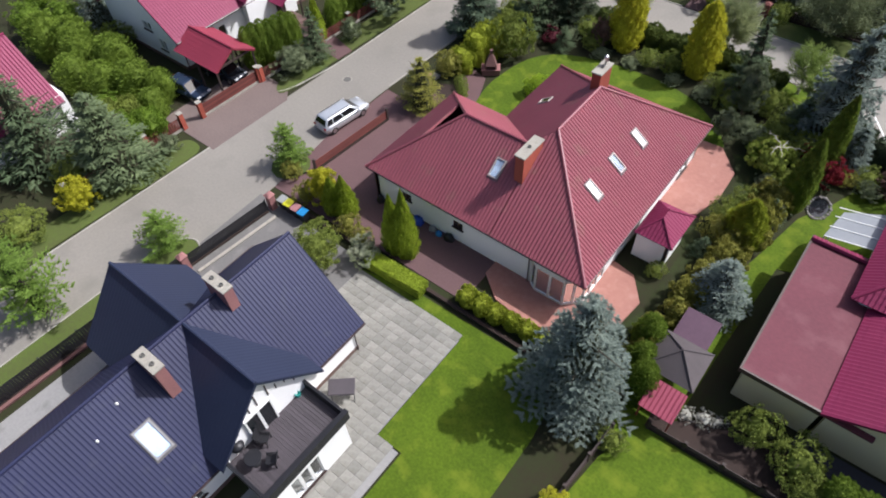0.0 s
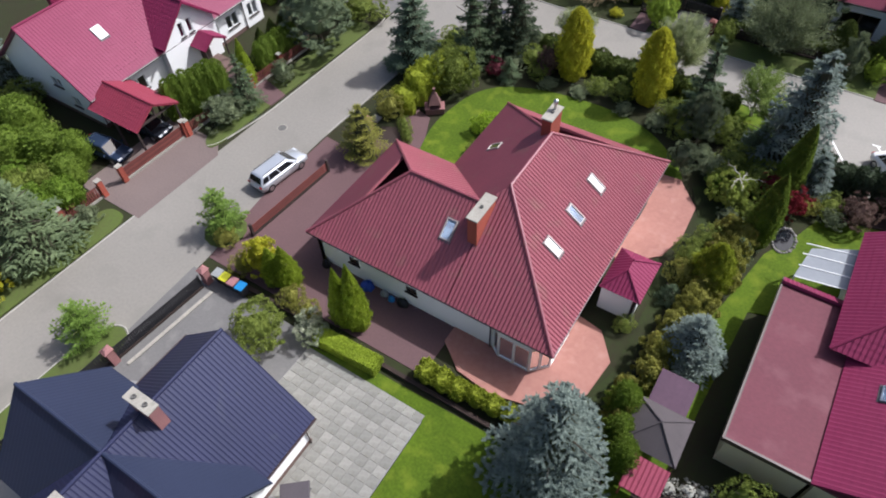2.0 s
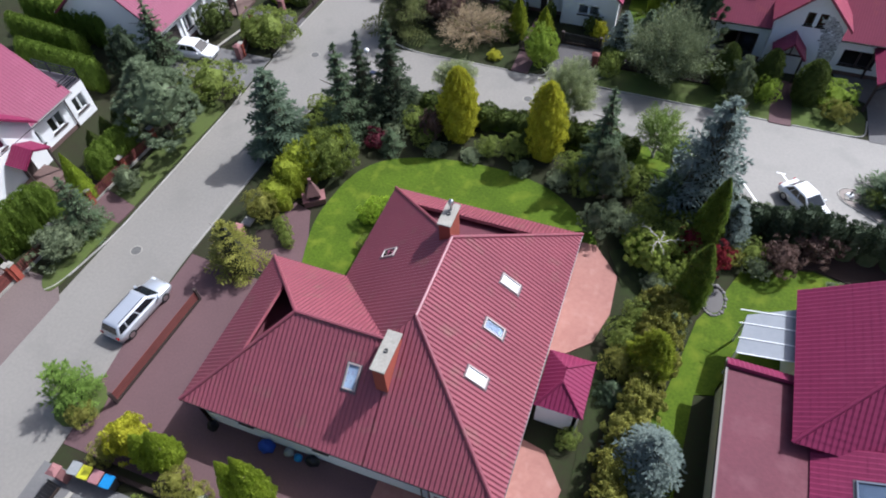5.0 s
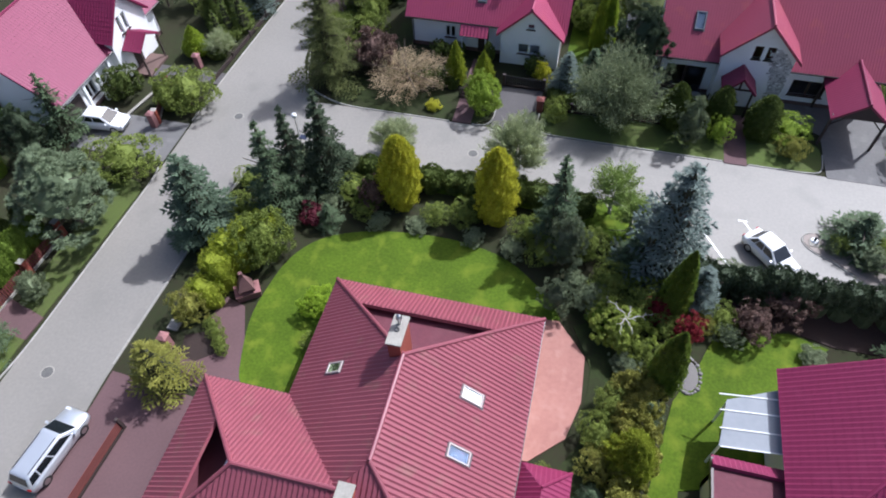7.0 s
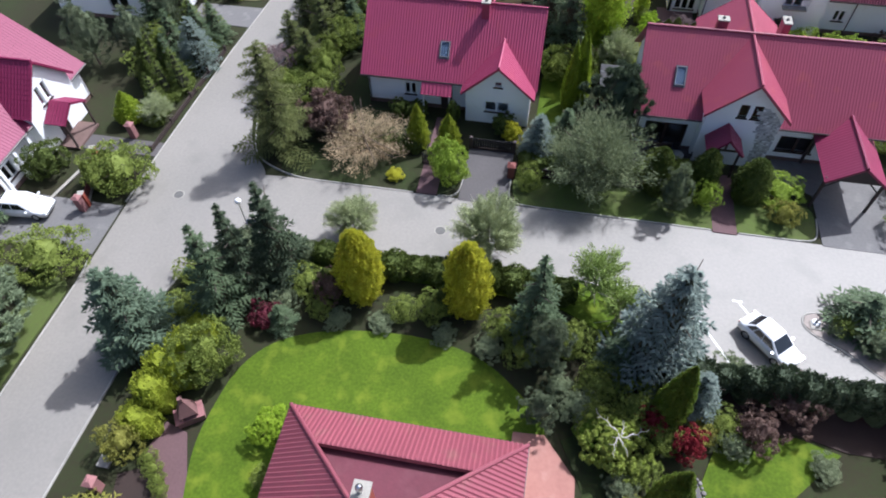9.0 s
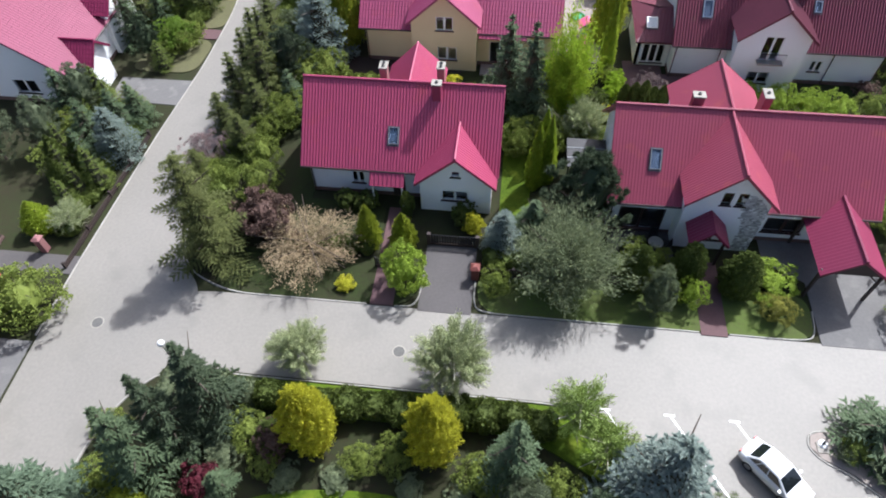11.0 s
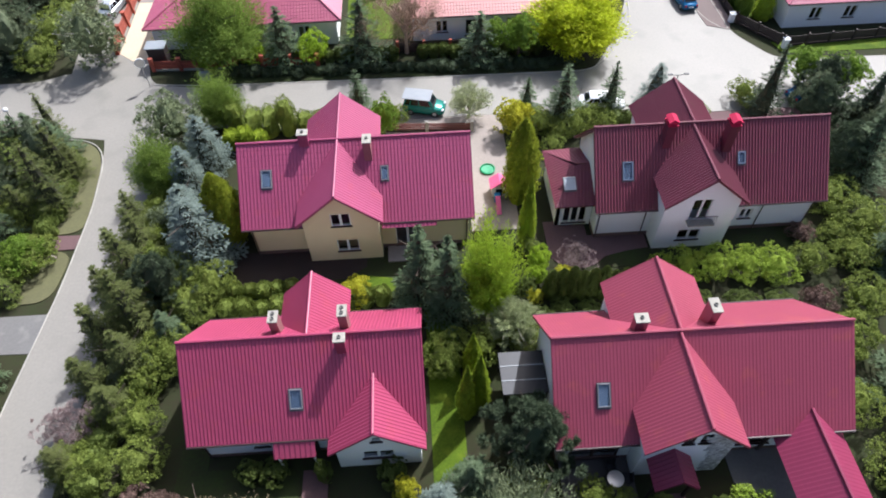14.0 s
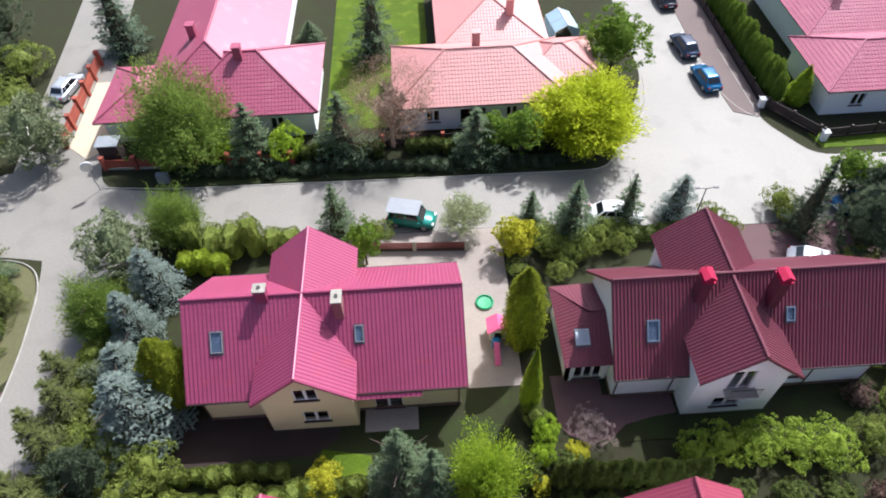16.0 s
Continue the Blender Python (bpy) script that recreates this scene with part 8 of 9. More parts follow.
# ---- cars ----
def car(x, y, ang, body, label, L=4.3, W=1.74, belt=0.86, top=1.44, hood=0.95, back=0.12, estate=False, van=False):
    """A car with its nose along local +x, on the ground at x, y."""
    c = thing("car", pose(x, y, 0.012, 0, 0, ang), label, "car", "parked cars")
    h, w = L / 2, W / 2
    # body: rounded sections along the length
    st = [(-h, 0.42, 0.62, 0.78), (-h + 0.08, 0.30, 0.80, 0.92), (-h + 0.5, 0.22, belt, 1.0), (-0.2, 0.20, belt, 1.0), (h - hood - 0.25, 0.20, belt, 1.0), (h - hood, 0.21, belt - 0.03, 0.99), (h - 0.35, 0.24, belt - 0.14, 0.95), (h - 0.08, 0.30, belt - 0.24, 0.86), (h, 0.40, belt - 0.34, 0.70)]
    s, rings = Shape(), []
    for sx, z0, z1, k in st:
        ww = w * k
        ring = [(-ww * 0.90, z0), (ww * 0.90, z0), (ww * 0.99, z0 + 0.16), (ww, (z0 + z1) / 2), (ww * 0.97, z1 - 0.10), (ww * 0.86, z1), (-ww * 0.86, z1), (-ww * 0.97, z1 - 0.10), (-ww, (z0 + z1) / 2), (-ww * 0.99, z0 + 0.16)]
        rings.append([(sx, a, b) for a, b in ring])
    n = 10
    for r in rings:
        s.v += r
    for j in range(len(rings) - 1):
        s.f += [(j * n + i, j * n + (i + 1) % n, (j + 1) * n + (i + 1) % n, (j + 1) * n + i) for i in range(n)]
    s.f += [tuple(range(n - 1, -1, -1)), tuple(range((len(rings) - 1) * n, len(rings) * n))]
    part("body", s, body, c, smooth=True)
    b0, b1 = h - hood + 0.08, -h + (0.06 if estate or van else 0.35)
    t0, t1 = b0 - (0.5 if van else 0.80), -h + (0.30 if estate or van else 0.85) + back
    wb, wt = w * 0.90, w * 0.70
    zb = belt - 0.03
    low = [(b0, -wb, zb), (b0, wb, zb), (b1, wb * 0.95, zb), (b1, -wb * 0.95, zb)]
    mid = [(t0 + 0.06, -wt * 1.04, top - 0.06), (t0 + 0.06, wt * 1.04, top - 0.06), (t1 - 0.05, wt, top - 0.06), (t1 - 0.05, -wt, top - 0.06)]
    def ring(xf, xb, wf, wr, z, rc):
        """A rounded outline from the front end xf to the rear end xb."""
        pts = []
        for cx, cy, a0 in ((xf - rc, wf - rc, 0), (xb + rc, wr - rc, 90), (xb + rc, rc - wr, 180), (xf - rc, rc - wf, 270)):
            pts += [(cx + rc * math.cos(radians(a0 + k * 30)), cy + rc * math.sin(radians(a0 + k * 30)), z) for k in range(4)]
        return pts
    tiers = [ring(b0, b1, wb, wb * 0.95, zb, 0.10), ring(t0 + 0.06, t1 - 0.05, wt * 1.04, wt, top - 0.07, 0.10), ring(t0 - 0.03, t1 + 0.05, wt * 0.95, wt * 0.92, top - 0.02, 0.14), ring(t0 - 0.20, t1 + 0.20, wt * 0.72, wt * 0.70, top, 0.16)]
    s, n = Shape(), 16
    for r in tiers:
        s.v += r
    for q in range(3):
        s.f += [(q * n + i, q * n + (i + 1) % n, (q + 1) * n + (i + 1) % n, (q + 1) * n + i) for i in range(n)]
    s.f.append(tuple(range(3 * n, 4 * n)))
    part("cabin", s, body, c, smooth=True)
    def glaze(a, b, p, q, u0, u1, v0, v1, nm):
        a, b, p, q = map(Vector, (a, b, p, q))
        at = lambda u, v: (a.lerp(b, u)).lerp(p.lerp(q, u), v)
        nrm = (b - a).cross(p - a).normalized()
        cen = (a + b + p + q) / 4
        if nrm.dot(cen - Vector((0, 0, 0.9))) < 0:
            nrm = -nrm
        ring = [at(u, v) for u, v in ((u0, v0), (u1, v0), (u1, v1), (u0, v1))]
        part(nm, Shape().prism([r - nrm * 0.01 for r in ring], [r + nrm * 0.008 for r in ring]), CARGLASS, c)
    glaze(low[0], low[1], mid[0], mid[1], 0.06, 0.94, 0.08, 0.96, "windscreen")
    glaze(low[3], low[2], mid[3], mid[2], 0.08, 0.92, 0.25, 0.94, "rear_window")
    for i, j in ((0, 3), (1, 2)):
        for u0, u1 in ((0.10, 0.46), (0.49, 0.76), (0.79, 0.95)):
            glaze(low[i], low[j], mid[i], mid[j], u0, u1, 0.18, 0.92, "side_window")
    for sx in (h - 0.85, -h + 0.80):
        for sy in (-1, 1):
            wh = new("wheel"); wh.parent = c
            wh.location = (sx, sy * (w - 0.10), 0.31)
            wh.rotation_euler = (radians(90), 0, 0)
            part("tyre", Shape().lathe([(0.19, -0.10), (0.30, -0.10), (0.32, -0.06), (0.32, 0.06), (0.30, 0.10), (0.19, 0.10)], 0, 0, 18), RUBBER, wh)
            part("rim", Shape().lathe([(0.05, -0.115), (0.16, -0.10), (0.195, -0.104), (0.195, 0.104), (0.16, 0.10), (0.05, 0.115)], 0, 0, 14), STEEL, wh)
    for sy in (-1, 1):
        bevelled("headlight", Shape().box(h - 0.26, h - 0.06, sy * w * 0.66 - 0.17, sy * w * 0.66 + 0.17, belt - 0.30, belt - 0.19), LAMP_CLEAR, c, 0.02)
        bevelled("tail_light", Shape().box(-h - 0.004, -h + 0.10, sy * w * 0.72 - 0.10, sy * w * 0.72 + 0.10, belt - 0.22, belt - 0.04), LAMP_RED, c, 0.02)
        bevelled("wing_mirror", Shape().box(b0 - 0.42, b0 - 0.28, sy * (w + 0.08) - 0.09, sy * (w + 0.08) + 0.09, belt, belt + 0.13), body, c, 0.02)
        if estate:
            part("roof_rail", Shape().tube((t0 - 0.2, sy * wt * 0.82, top + 0.04), (t1 + 0.2, sy * wt * 0.82, top + 0.04), 0.02, 0.02, 6), DARK_METAL, c)
    part("number_plate", Shape().box(-h - 0.012, -h + 0.02, -0.26, 0.26, 0.55, 0.66), PAINT_WHITE, c)
    return c
car(-17.35, -27.7, 84, CAR_SILVER, "silver estate car parked beside the driveway", 4.6, 1.76, 0.88, 1.46, 1.0, estate=True)
car(20.9, -5.35, -48, CAR_WHITE, "white hatchback parked in a marked bay", 3.8, 1.62)
car(-29.6, -3.2, 5, CAR_WHITE, "white saloon car in a driveway", 4.3, back=0.3)
car(-30.6, -32.9, 8, CAR_NAVY, "dark blue car beside the carport", 4.3)
car(-29.9, -29.4, 8, CAR_BLACK, "dark car standing under the carport", 4.2)
car(35.3, 60.6, 96, CAR_BLUE, "bright blue hatchback parked at the kerb", 4.2)
car(34.9, 66.2, 97, CAR_NAVY, "dark blue car parked at the kerb", 4.3)
car(35.4, 75.5, 95, CAR_BLACK, "dark car far along the street", 4.3)
car(6.3, 44.5, -14, CAR_GREEN, "old teal green off-road car with grey top", 3.9, 1.7, 0.95, 1.75, 0.95, van=True)
car(22.6, 43.7, -5, CAR_WHITE, "white car half hidden by small spruces", 4.2)
car(36.2, 37.6, -26, CAR_WHITE, "white car on the brown forecourt", 4.3)
car(-27.4, 64.8, 78, CAR_SILVER, "silver car parked by a red fence", 4.3)
car(41.9, 43.6, 20, CAR_BLUE, "blue car partly hidden by a pine", 4.2)
part("car_cover", Shape().box(-1.9, 0.7, -0.80, 0.80, 1.755, 1.80), POLYCARB, [o for o in bpy.data.objects if o.get("label", "").startswith("old teal")][0], "grey canvas top")

# ---- kerbs ----
def kerb(points, label="line of pale concrete kerb stones", step=1.0, high=0.06, wide=0.11):
    k = thing("kerb", I4, label, "kerb", kind="structure")
    points = rounded(points, 1.6)
    mesh = None
    for (ax, ay), (bx, by) in zip(points, points[1:]):
        a, b = Vector((ax, ay, 0)), Vector((bx, by, 0))
        n = max(1, round((b - a).length / step))
        ln = (b - a).length / n
        for i in range(n):
            p = a.lerp(b, (i + 0.5) / n)
            if mesh is None:
                mesh = Shape().prism([(-0.5, -wide / 2, -0.05), (0.5, -wide / 2, -0.05), (0.5, wide / 2, -0.05), (-0.5, wide / 2, -0.05)], [(-0.5, -wide / 2 + 0.02, high), (0.5, -wide / 2 + 0.02, high), (0.5, wide / 2 - 0.02, high), (-0.5, wide / 2 - 0.02, high)]).mesh("kerb_stone", KERB)
            o = new("kerb_stone", mesh)
            o.matrix_world = pose(p.x, p.y, 0, 0, 0, math.degrees(math.atan2(by - ay, bx - ax))) @ Matrix.Diagonal((ln - 0.012, 1, 1, 1))
            o.parent = k
    return k
kerb([(-24.1, -50), (-23.62, -36.3)])
kerb([(-24.5, -28.3), (-23.9, -27.6), (-23.1, -23), (-22.7, -8), (-22.9, -6.6)])
kerb([(-22.9, -1.2), (-22.8, 4), (-22.2, 17), (-21.5, 26), (-21.4, 34), (-21.9, 39.6), (-22.8, 41.8), (-24.4, 42.9), (-27.5, 43.3)], step=1.0)
kerb([(-17.2, -22.2), (-16.7, -8), (-15.7, -4.7), (-13.7, -2.5), (9.8, -2.45), (11.9, -3.0), (14.4, -6.9)], step=1.2)
kerb([(-18.45, -66), (-18.25, -47.0), (-17.95, -43.7), (-16.8, -42.8), (-15.6, -43.5)])
kerb([(-17.0, 10), (-15.6, 5.4), (-14.2, 4.2), (-11.6, 3.2), (-2.6, 3.2)])
kerb([(-0.8, 3.2), (0.3, 3.25), (0.7, 4.0), (0.75, 5.4)], step=0.8)
kerb([(4.2, 5.6), (4.2, 4.0), (4.6, 3.25), (18.2, 3.2)], step=1.0)
kerb([(20.0, 3.2), (24.6, 3.2), (25.2, 3.7), (25.35, 5.4)], step=0.8)
kerb([(27.6, -6.9), (25.2, -4.95), (23.7, -4.2), (23.15, -3.5), (23.3, -2.8), (23.9, -2.5), (28.0, -2.45), (34.0, -2.5)], step=0.7)
kerb([(-20.0, 50.6), (-14, 50.0), (4, 49.6), (22.8, 49.3), (24.6, 51.0), (28.6, 57.0), (29.6, 62)], step=1.3)
kerb([(36.0, 66.0), (36.3, 58.6), (37.2, 56.2), (38.6, 54.6), (38.4, 66)], step=1.0)
area("island", [(27.6, -6.8), (25.25, -4.85), (23.75, -4.1), (23.25, -3.45), (23.4, -2.85), (23.95, -2.6), (28.0, -2.55), (34.0, -2.6), (34.0, -6.8)], PAVER_TAN, "planted traffic island with kerbs", "island", 0.06)
for x, y, s, top, label in ((23.95, -3.3, 0.26, 0.12, "white round concrete bollard foot on the island"),):
    b = thing("bollard_foot", pose(x, y, 0.058), label, "bollard")
    part("disc", Shape().lathe([(s, 0), (s, top * 0.6), (s * 0.8, top), (s * 0.3, top)], 0, 0, 18), PAINT_WHITE, b)
    part("stub", Shape().lathe([(s * 0.28, top), (s * 0.28, top + 0.25), (s * 0.1, top + 0.3)], 0, 0, 10), DARK_METAL, b)
def marking(x0, y0, x1, y1, w=0.11):
    d = Vector((x1 - x0, y1 - y0)).normalized(); n = Vector((-d.y, d.x)) * w / 2
    pts = [(x0 - n.x, y0 - n.y), (x1 - n.x, y1 - n.y), (x1 + n.x, y1 + n.y), (x0 + n.x, y0 + n.y)]
    s = Shape().slab(pts, 0.0, 0.009)
    s.slab([(x0 - 0.35, y0 - 0.06), (x0 + 0.25, y0 - 0.06), (x0 + 0.25, y0 + 0.06), (x0 - 0.35, y0 + 0.06)], 0.0, 0.013)
    return tagged(part("parking_line", s, PAINT_WHITE), "white painted parking bay line", "road marking", "parking bay lines", "structure")
for x in (12.3, 15.9, 19.5):
    marking(x, -2.45, x + 2.9, -7.2)

# ---- manhole covers ----
def manhole(x, y, r=0.42):
    m = thing("manhole_cover", pose(x, y, 0.0), "round worn iron manhole cover in the road", "manhole cover", "manhole covers")
    part("rim", Shape().lathe([(r, -0.02), (r, 0.014), (r - 0.07, 0.018), (r - 0.07, -0.02)], 0, 0, 28), CONCRETE, m)
    part("lid", Shape().lathe([(r - 0.075, -0.02), (r - 0.075, 0.015), (0.01, 0.018)], 0, 0, 28), CAST_IRON, m)
for x, y in ((-20.8, -23.6), (0, 0), (-19.4, 0.1)):
    manhole(x, y)
d = thing("drain_cover", pose(-14.9, -18.9, 0.0), "square concrete drain cover in the verge", "drain cover")
part("lid", Shape().box(-0.35, 0.35, -0.35, 0.35, -0.05, 0.09), CONCRETE, d)
d = thing("drain_cover", pose(23.9, -3.5, 0.06), "square concrete drain cover on the island", "drain cover")
part("lid", Shape().box(-0.3, 0.3, -0.3, 0.3, -0.05, 0.05), CONCRETE, d)

# ---- fences ----
def fence(x0, y0, x1, y1, h, material, label, slat=0.10, gap=0.05, post=2.2, post_mat=None, post_w=0.09, horizontal=False, post_h=None, cap_mat=None):
    ln = math.hypot(x1 - x0, y1 - y0)
    f = thing("fence", pose(x0, y0, 0, 0, 0, math.degrees(math.atan2(y1 - y0, x1 - x0))), label, "fence", "garden fences")
    n = max(1, round(ln / post))
    ph = post_h or h + 0.08
    for i in range(n + 1):
        u = ln * i / n
        bevelled("post", Shape().box(u - post_w, u + post_w, -post_w, post_w, 0, ph), post_mat or material, f, 0.012)
        if cap_mat:
            bevelled("post_cap", Shape().box(u - post_w - 0.04, u + post_w + 0.04, -post_w - 0.04, post_w + 0.04, ph, ph + 0.07), cap_mat, f, 0.015)
    part("plinth", Shape().box(0, ln, -0.07, 0.07, 0, 0.2), CONCRETE if cap_mat else SOIL, f)
    for i in range(n):
        a, b = ln * i / n + post_w + 0.01, ln * (i + 1) / n - post_w - 0.01
        if horizontal:
            z = 0.24
            while z + slat < h:
                part("board", Shape().box(a, b, -0.02, 0.02, z, z + slat), material, f)
                z += slat + gap
        else:
            for z in (0.4, h - 0.2):
                part("rail", Shape().box(a, b, 0.0, 0.035, z, z + 0.06), material, f)
            k = int((b - a) / (slat + gap))
            for j in range(k):
                u = a + (b - a) * (j + 0.5) / k
                part("slat", Shape().box(u - slat / 2, u + slat / 2, -0.022, 0.0, 0.22, h), material, f)
    return f
fence(-15.2, -44.6, -14.7, -38.2, 1.2, DARK_METAL, "dark slatted sliding gate beside the drive", 0.15, 0.015, 6.4, DARK_METAL, 0.05)
fence(-16.0, -62.0, -15.3, -45.0, 1.4, DARK_METAL, "dark slatted fence beside the grass verge", 0.16, 0.01, 2.4, DARK_METAL, 0.07)
fence(-14.9, -33.2, -14.4, -25.6, 1.1, WOOD_RED, "brown wooden board fence beside the driveway", 0.14, 0.05, 7.4, WOOD_DARK, 0.09, True)
fence(-27.4, -46.0, -27.1, -36.0, 1.2, WOOD_RED, "red brown picket fence with brick posts", 0.12, 0.06, 3.2, BRICK_RED, 0.19, post_h=1.5, cap_mat=CONCRETE)
fence(-27.0, -34.2, -26.8, -28.2, 1.3, WOOD_RED, "red brown board gate with brick posts", 0.16, 0.03, 6.0, BRICK_RED, 0.19, True, 1.5, CONCRETE)
fence(-26.7, -28.0, -26.1, -14.0, 1.1, WOOD_RED, "red brown picket fence with brick posts", 0.12, 0.06, 3.4, BRICK_RED, 0.19, post_h=1.4, cap_mat=CONCRETE)
fence(12.5, -38.0, 12.0, -44.5, 1.0, WOOD_DARK, "dark wooden fence between two lawns", 0.13, 0.04, 2.4)
fence(14.0, -36.6, 20.0, -36.35, 0.7, WOOD_DARK, "dark wooden garden fence", 0.13, 0.04, 2.4, horizontal=True)
fence(20.0, -36.35, 27.0, -36.1, 0.7, WOOD_DARK, "dark wooden garden fence", 0.13, 0.04, 2.4, horizontal=True)
fence(-20.4, 52.9, -4.0, 52.3, 1.2, BRICK_RED, "red fence along the far road", 0.2, 0.02, 2.6, BRICK_RED, 0.18, True, 1.4, BRICK_RED)
fence(-24.9, 56.2, -25.3, 69, 1.5, BRICK_RED, "red board fence with brick posts along the street", 0.16, 0.02, 2.6, BRICK_RED, 0.2, True, 1.7, BRICK_RED)
fence(4.0, 54.0, 20.0, 53.7, 1.2, WOOD_DARK, "dark fence before the salmon house", 0.2, 0.02, 2.6, BRICK_RED, 0.15, True)
fence(42.8, 51.6, 60.0, 52.6, 1.2, WOOD_DARK, "dark fence before the corner house", 0.2, 0.02, 2.6, WOOD_DARK, 0.1, True)
fence(39.5, 56.6, 39.3, 76.0, 1.0, WOOD_DARK, "dark fence along the side street", 0.2, 0.02, 2.6, WOOD_DARK, 0.1, True)
fence(42.6, 52.0, 39.6, 56.2, 1.2, WOOD_DARK, "dark fence before the corner house", 0.2, 0.02, 2.6, WOOD_DARK, 0.1, True)
fence(2.4, 41.8, 10.4, 41.3, 1.1, WOOD_RED, "brown board gate behind the cream house", 0.14, 0.05, 4.0, CONCRETE, 0.14, True)
fence(-23.4, 4.0, -22.7, 17.0, 0.5, WOOD_DARK, "low dark edging along the road", 0.16, 0.02, 3.0, horizontal=True)
fence(-25.4, -2.0, -27.0, 2.4, 1.0, WOOD_RED, "red brown fence at the junction", 0.14, 0.04, 3.2, BRICK_RED, 0.18, True, 1.3, CONCRETE)
fence(-2.5, 6.2, -1.2, 6.2, 1.0, DARK_METAL, "small dark garden gate", 0.05, 0.06, 1.3, DARK_METAL, 0.04)
fence(0.8, 8.4, 4.1, 8.4, 1.1, DARK_METAL, "dark slatted drive gate in shade", 0.12, 0.05, 3.3, WOOD_DARK, 0.12)
fence(4.2, 6.1, 13.8, 6.3, 0.9, WOOD_DARK, "dark fence behind the planted verge", 0.12, 0.05, 2.4)
def low_wall(x0, y0, x1, y1, h, material, label, top=None):
    ln = math.hypot(x1 - x0, y1 - y0)
    w = thing("garden_wall", pose(x0, y0, 0, 0, 0, math.degrees(math.atan2(y1 - y0, x1 - x0))), label, "wall", kind="structure")
    bevelled("footing", Shape().box(0, ln, -0.09, 0.09, 0, h), material, w, 0.015)
    bevelled("coping", Shape().box(-0.02, ln + 0.02, -0.13, 0.13, h, h + 0.05), top or CONCRETE, w, 0.012)
low_wall(-15.75, -62.0, -15.05, -45.6, 0.16, BRICK_BROWN, "low brown brick edging inside the dark fence", BRICK_BROWN)
low_wall(-14.5, -36.75, 9.0, -36.7, 0.22, SOIL, "low dark brown garden edging between two plots", SOIL)
low_wall(-28.5, -2.4, -27.5, 2.3, 0.12, CONCRETE, "low pale stone edging of a lawn")
low_wall(-14.4, -44.6, -13.9, -38.2, 0.06, CONCRETE, "pale concrete edging beside the gate")
def pillar(x, y, h, label="pink brick gate pillar with coping", mat=None):
    p = thing("gate_pillar", pose(x, y, 0), label, "pillar", "gate pillars")
    bevelled("shaft", Shape().box(-0.24, 0.24, -0.24, 0.24, 0, h), mat or BRICK_PINK, p, 0.015)
    s = Shape().prism([(-0.31, -0.31, h), (0.31, -0.31, h), (0.31, 0.31, h), (-0.31, 0.31, h)], [(-0.1, -0.1, h + 0.16), (0.1, -0.1, h + 0.16), (0.1, 0.1, h + 0.16), (-0.1, 0.1, h + 0.16)])
    part("coping", s, mat or BRICK_PINK, p)
pillar(-14.7, -37.7, 1.35); pillar(-15.2, -44.9, 1.35); pillar(-14.5, -20.3, 1.2)
pillar(-25.5, -2.4, 1.3); pillar(-25.5, 5.3, 1.3)
pillar(42.9, 51.4, 1.0, "white plastered gate pillar", PLASTER); pillar(39.2, 56.4, 1.0, "white plastered gate pillar", PLASTER)
pillar(4.15, 5.9, 1.2, "red painted gate post", WOOD_RED)

# ---- wheelie bins and clutter ----
BIN_GREY = surface("grey bin plastic", (0.30, 0.31, 0.30), rough=0.5, fine=8, coarse=2)
BIN_YELLOW = surface("yellow bin plastic", (0.62, 0.60, 0.02), rough=0.5, fine=8, coarse=2)
BIN_PINK = surface("faded pink bin plastic", (0.36, 0.17, 0.17), rough=0.5, fine=8, coarse=2)
BIN_BLUE = surface("blue bin plastic", (0.02, 0.22, 0.50), rough=0.5, fine=8, coarse=2)
TARP_BLUE = surface("blue tarpaulin", (0.02, 0.07, 0.42), rough=0.5, fine=5, coarse=2, bump=0.5)
def bin_at(x, y, lid, label, turn=0):
    b = thing("wheelie_bin", pose(x, y, 0.012, 0, 0, turn), label, "bin", "row of wheelie bins")
    part("tub", Shape().prism([(-0.2, -0.22, 0.06), (0.2, -0.22, 0.06), (0.2, 0.22, 0.06), (-0.2, 0.22, 0.06)], [(-0.28, -0.30, 0.92), (0.28, -0.30, 0.92), (0.28, 0.30, 0.92), (-0.28, 0.30, 0.92)]), DARK_METAL, b)
    bevelled("lid", Shape().box(-0.31, 0.31, -0.36, 0.33, 0.92, 1.0), lid, b, 0.03)
    for s in (-1, 1):
        part("bin_wheel", Shape().tube((s * 0.2, 0.24, 0.09), (s * 0.26, 0.24, 0.09), 0.09, 0.09, 10), RUBBER, b)
    part("handle", Shape().tube((-0.2, 0.36, 0.95), (0.2, 0.36, 0.95), 0.02, 0.02, 6), DARK_METAL, b)
for x, m, l in ((-14.0, BIN_GREY, "grey lidded wheelie bin by the wall"), (-13.35, BIN_YELLOW, "yellow lidded wheelie bin by the wall"), (-12.65, BIN_PINK, "faded pink lidded wheelie bin by the wall"), (-11.95, BIN_BLUE, "blue lidded wheelie bin by the wall")):
    bin_at(x, -37.2, m, l, 4)
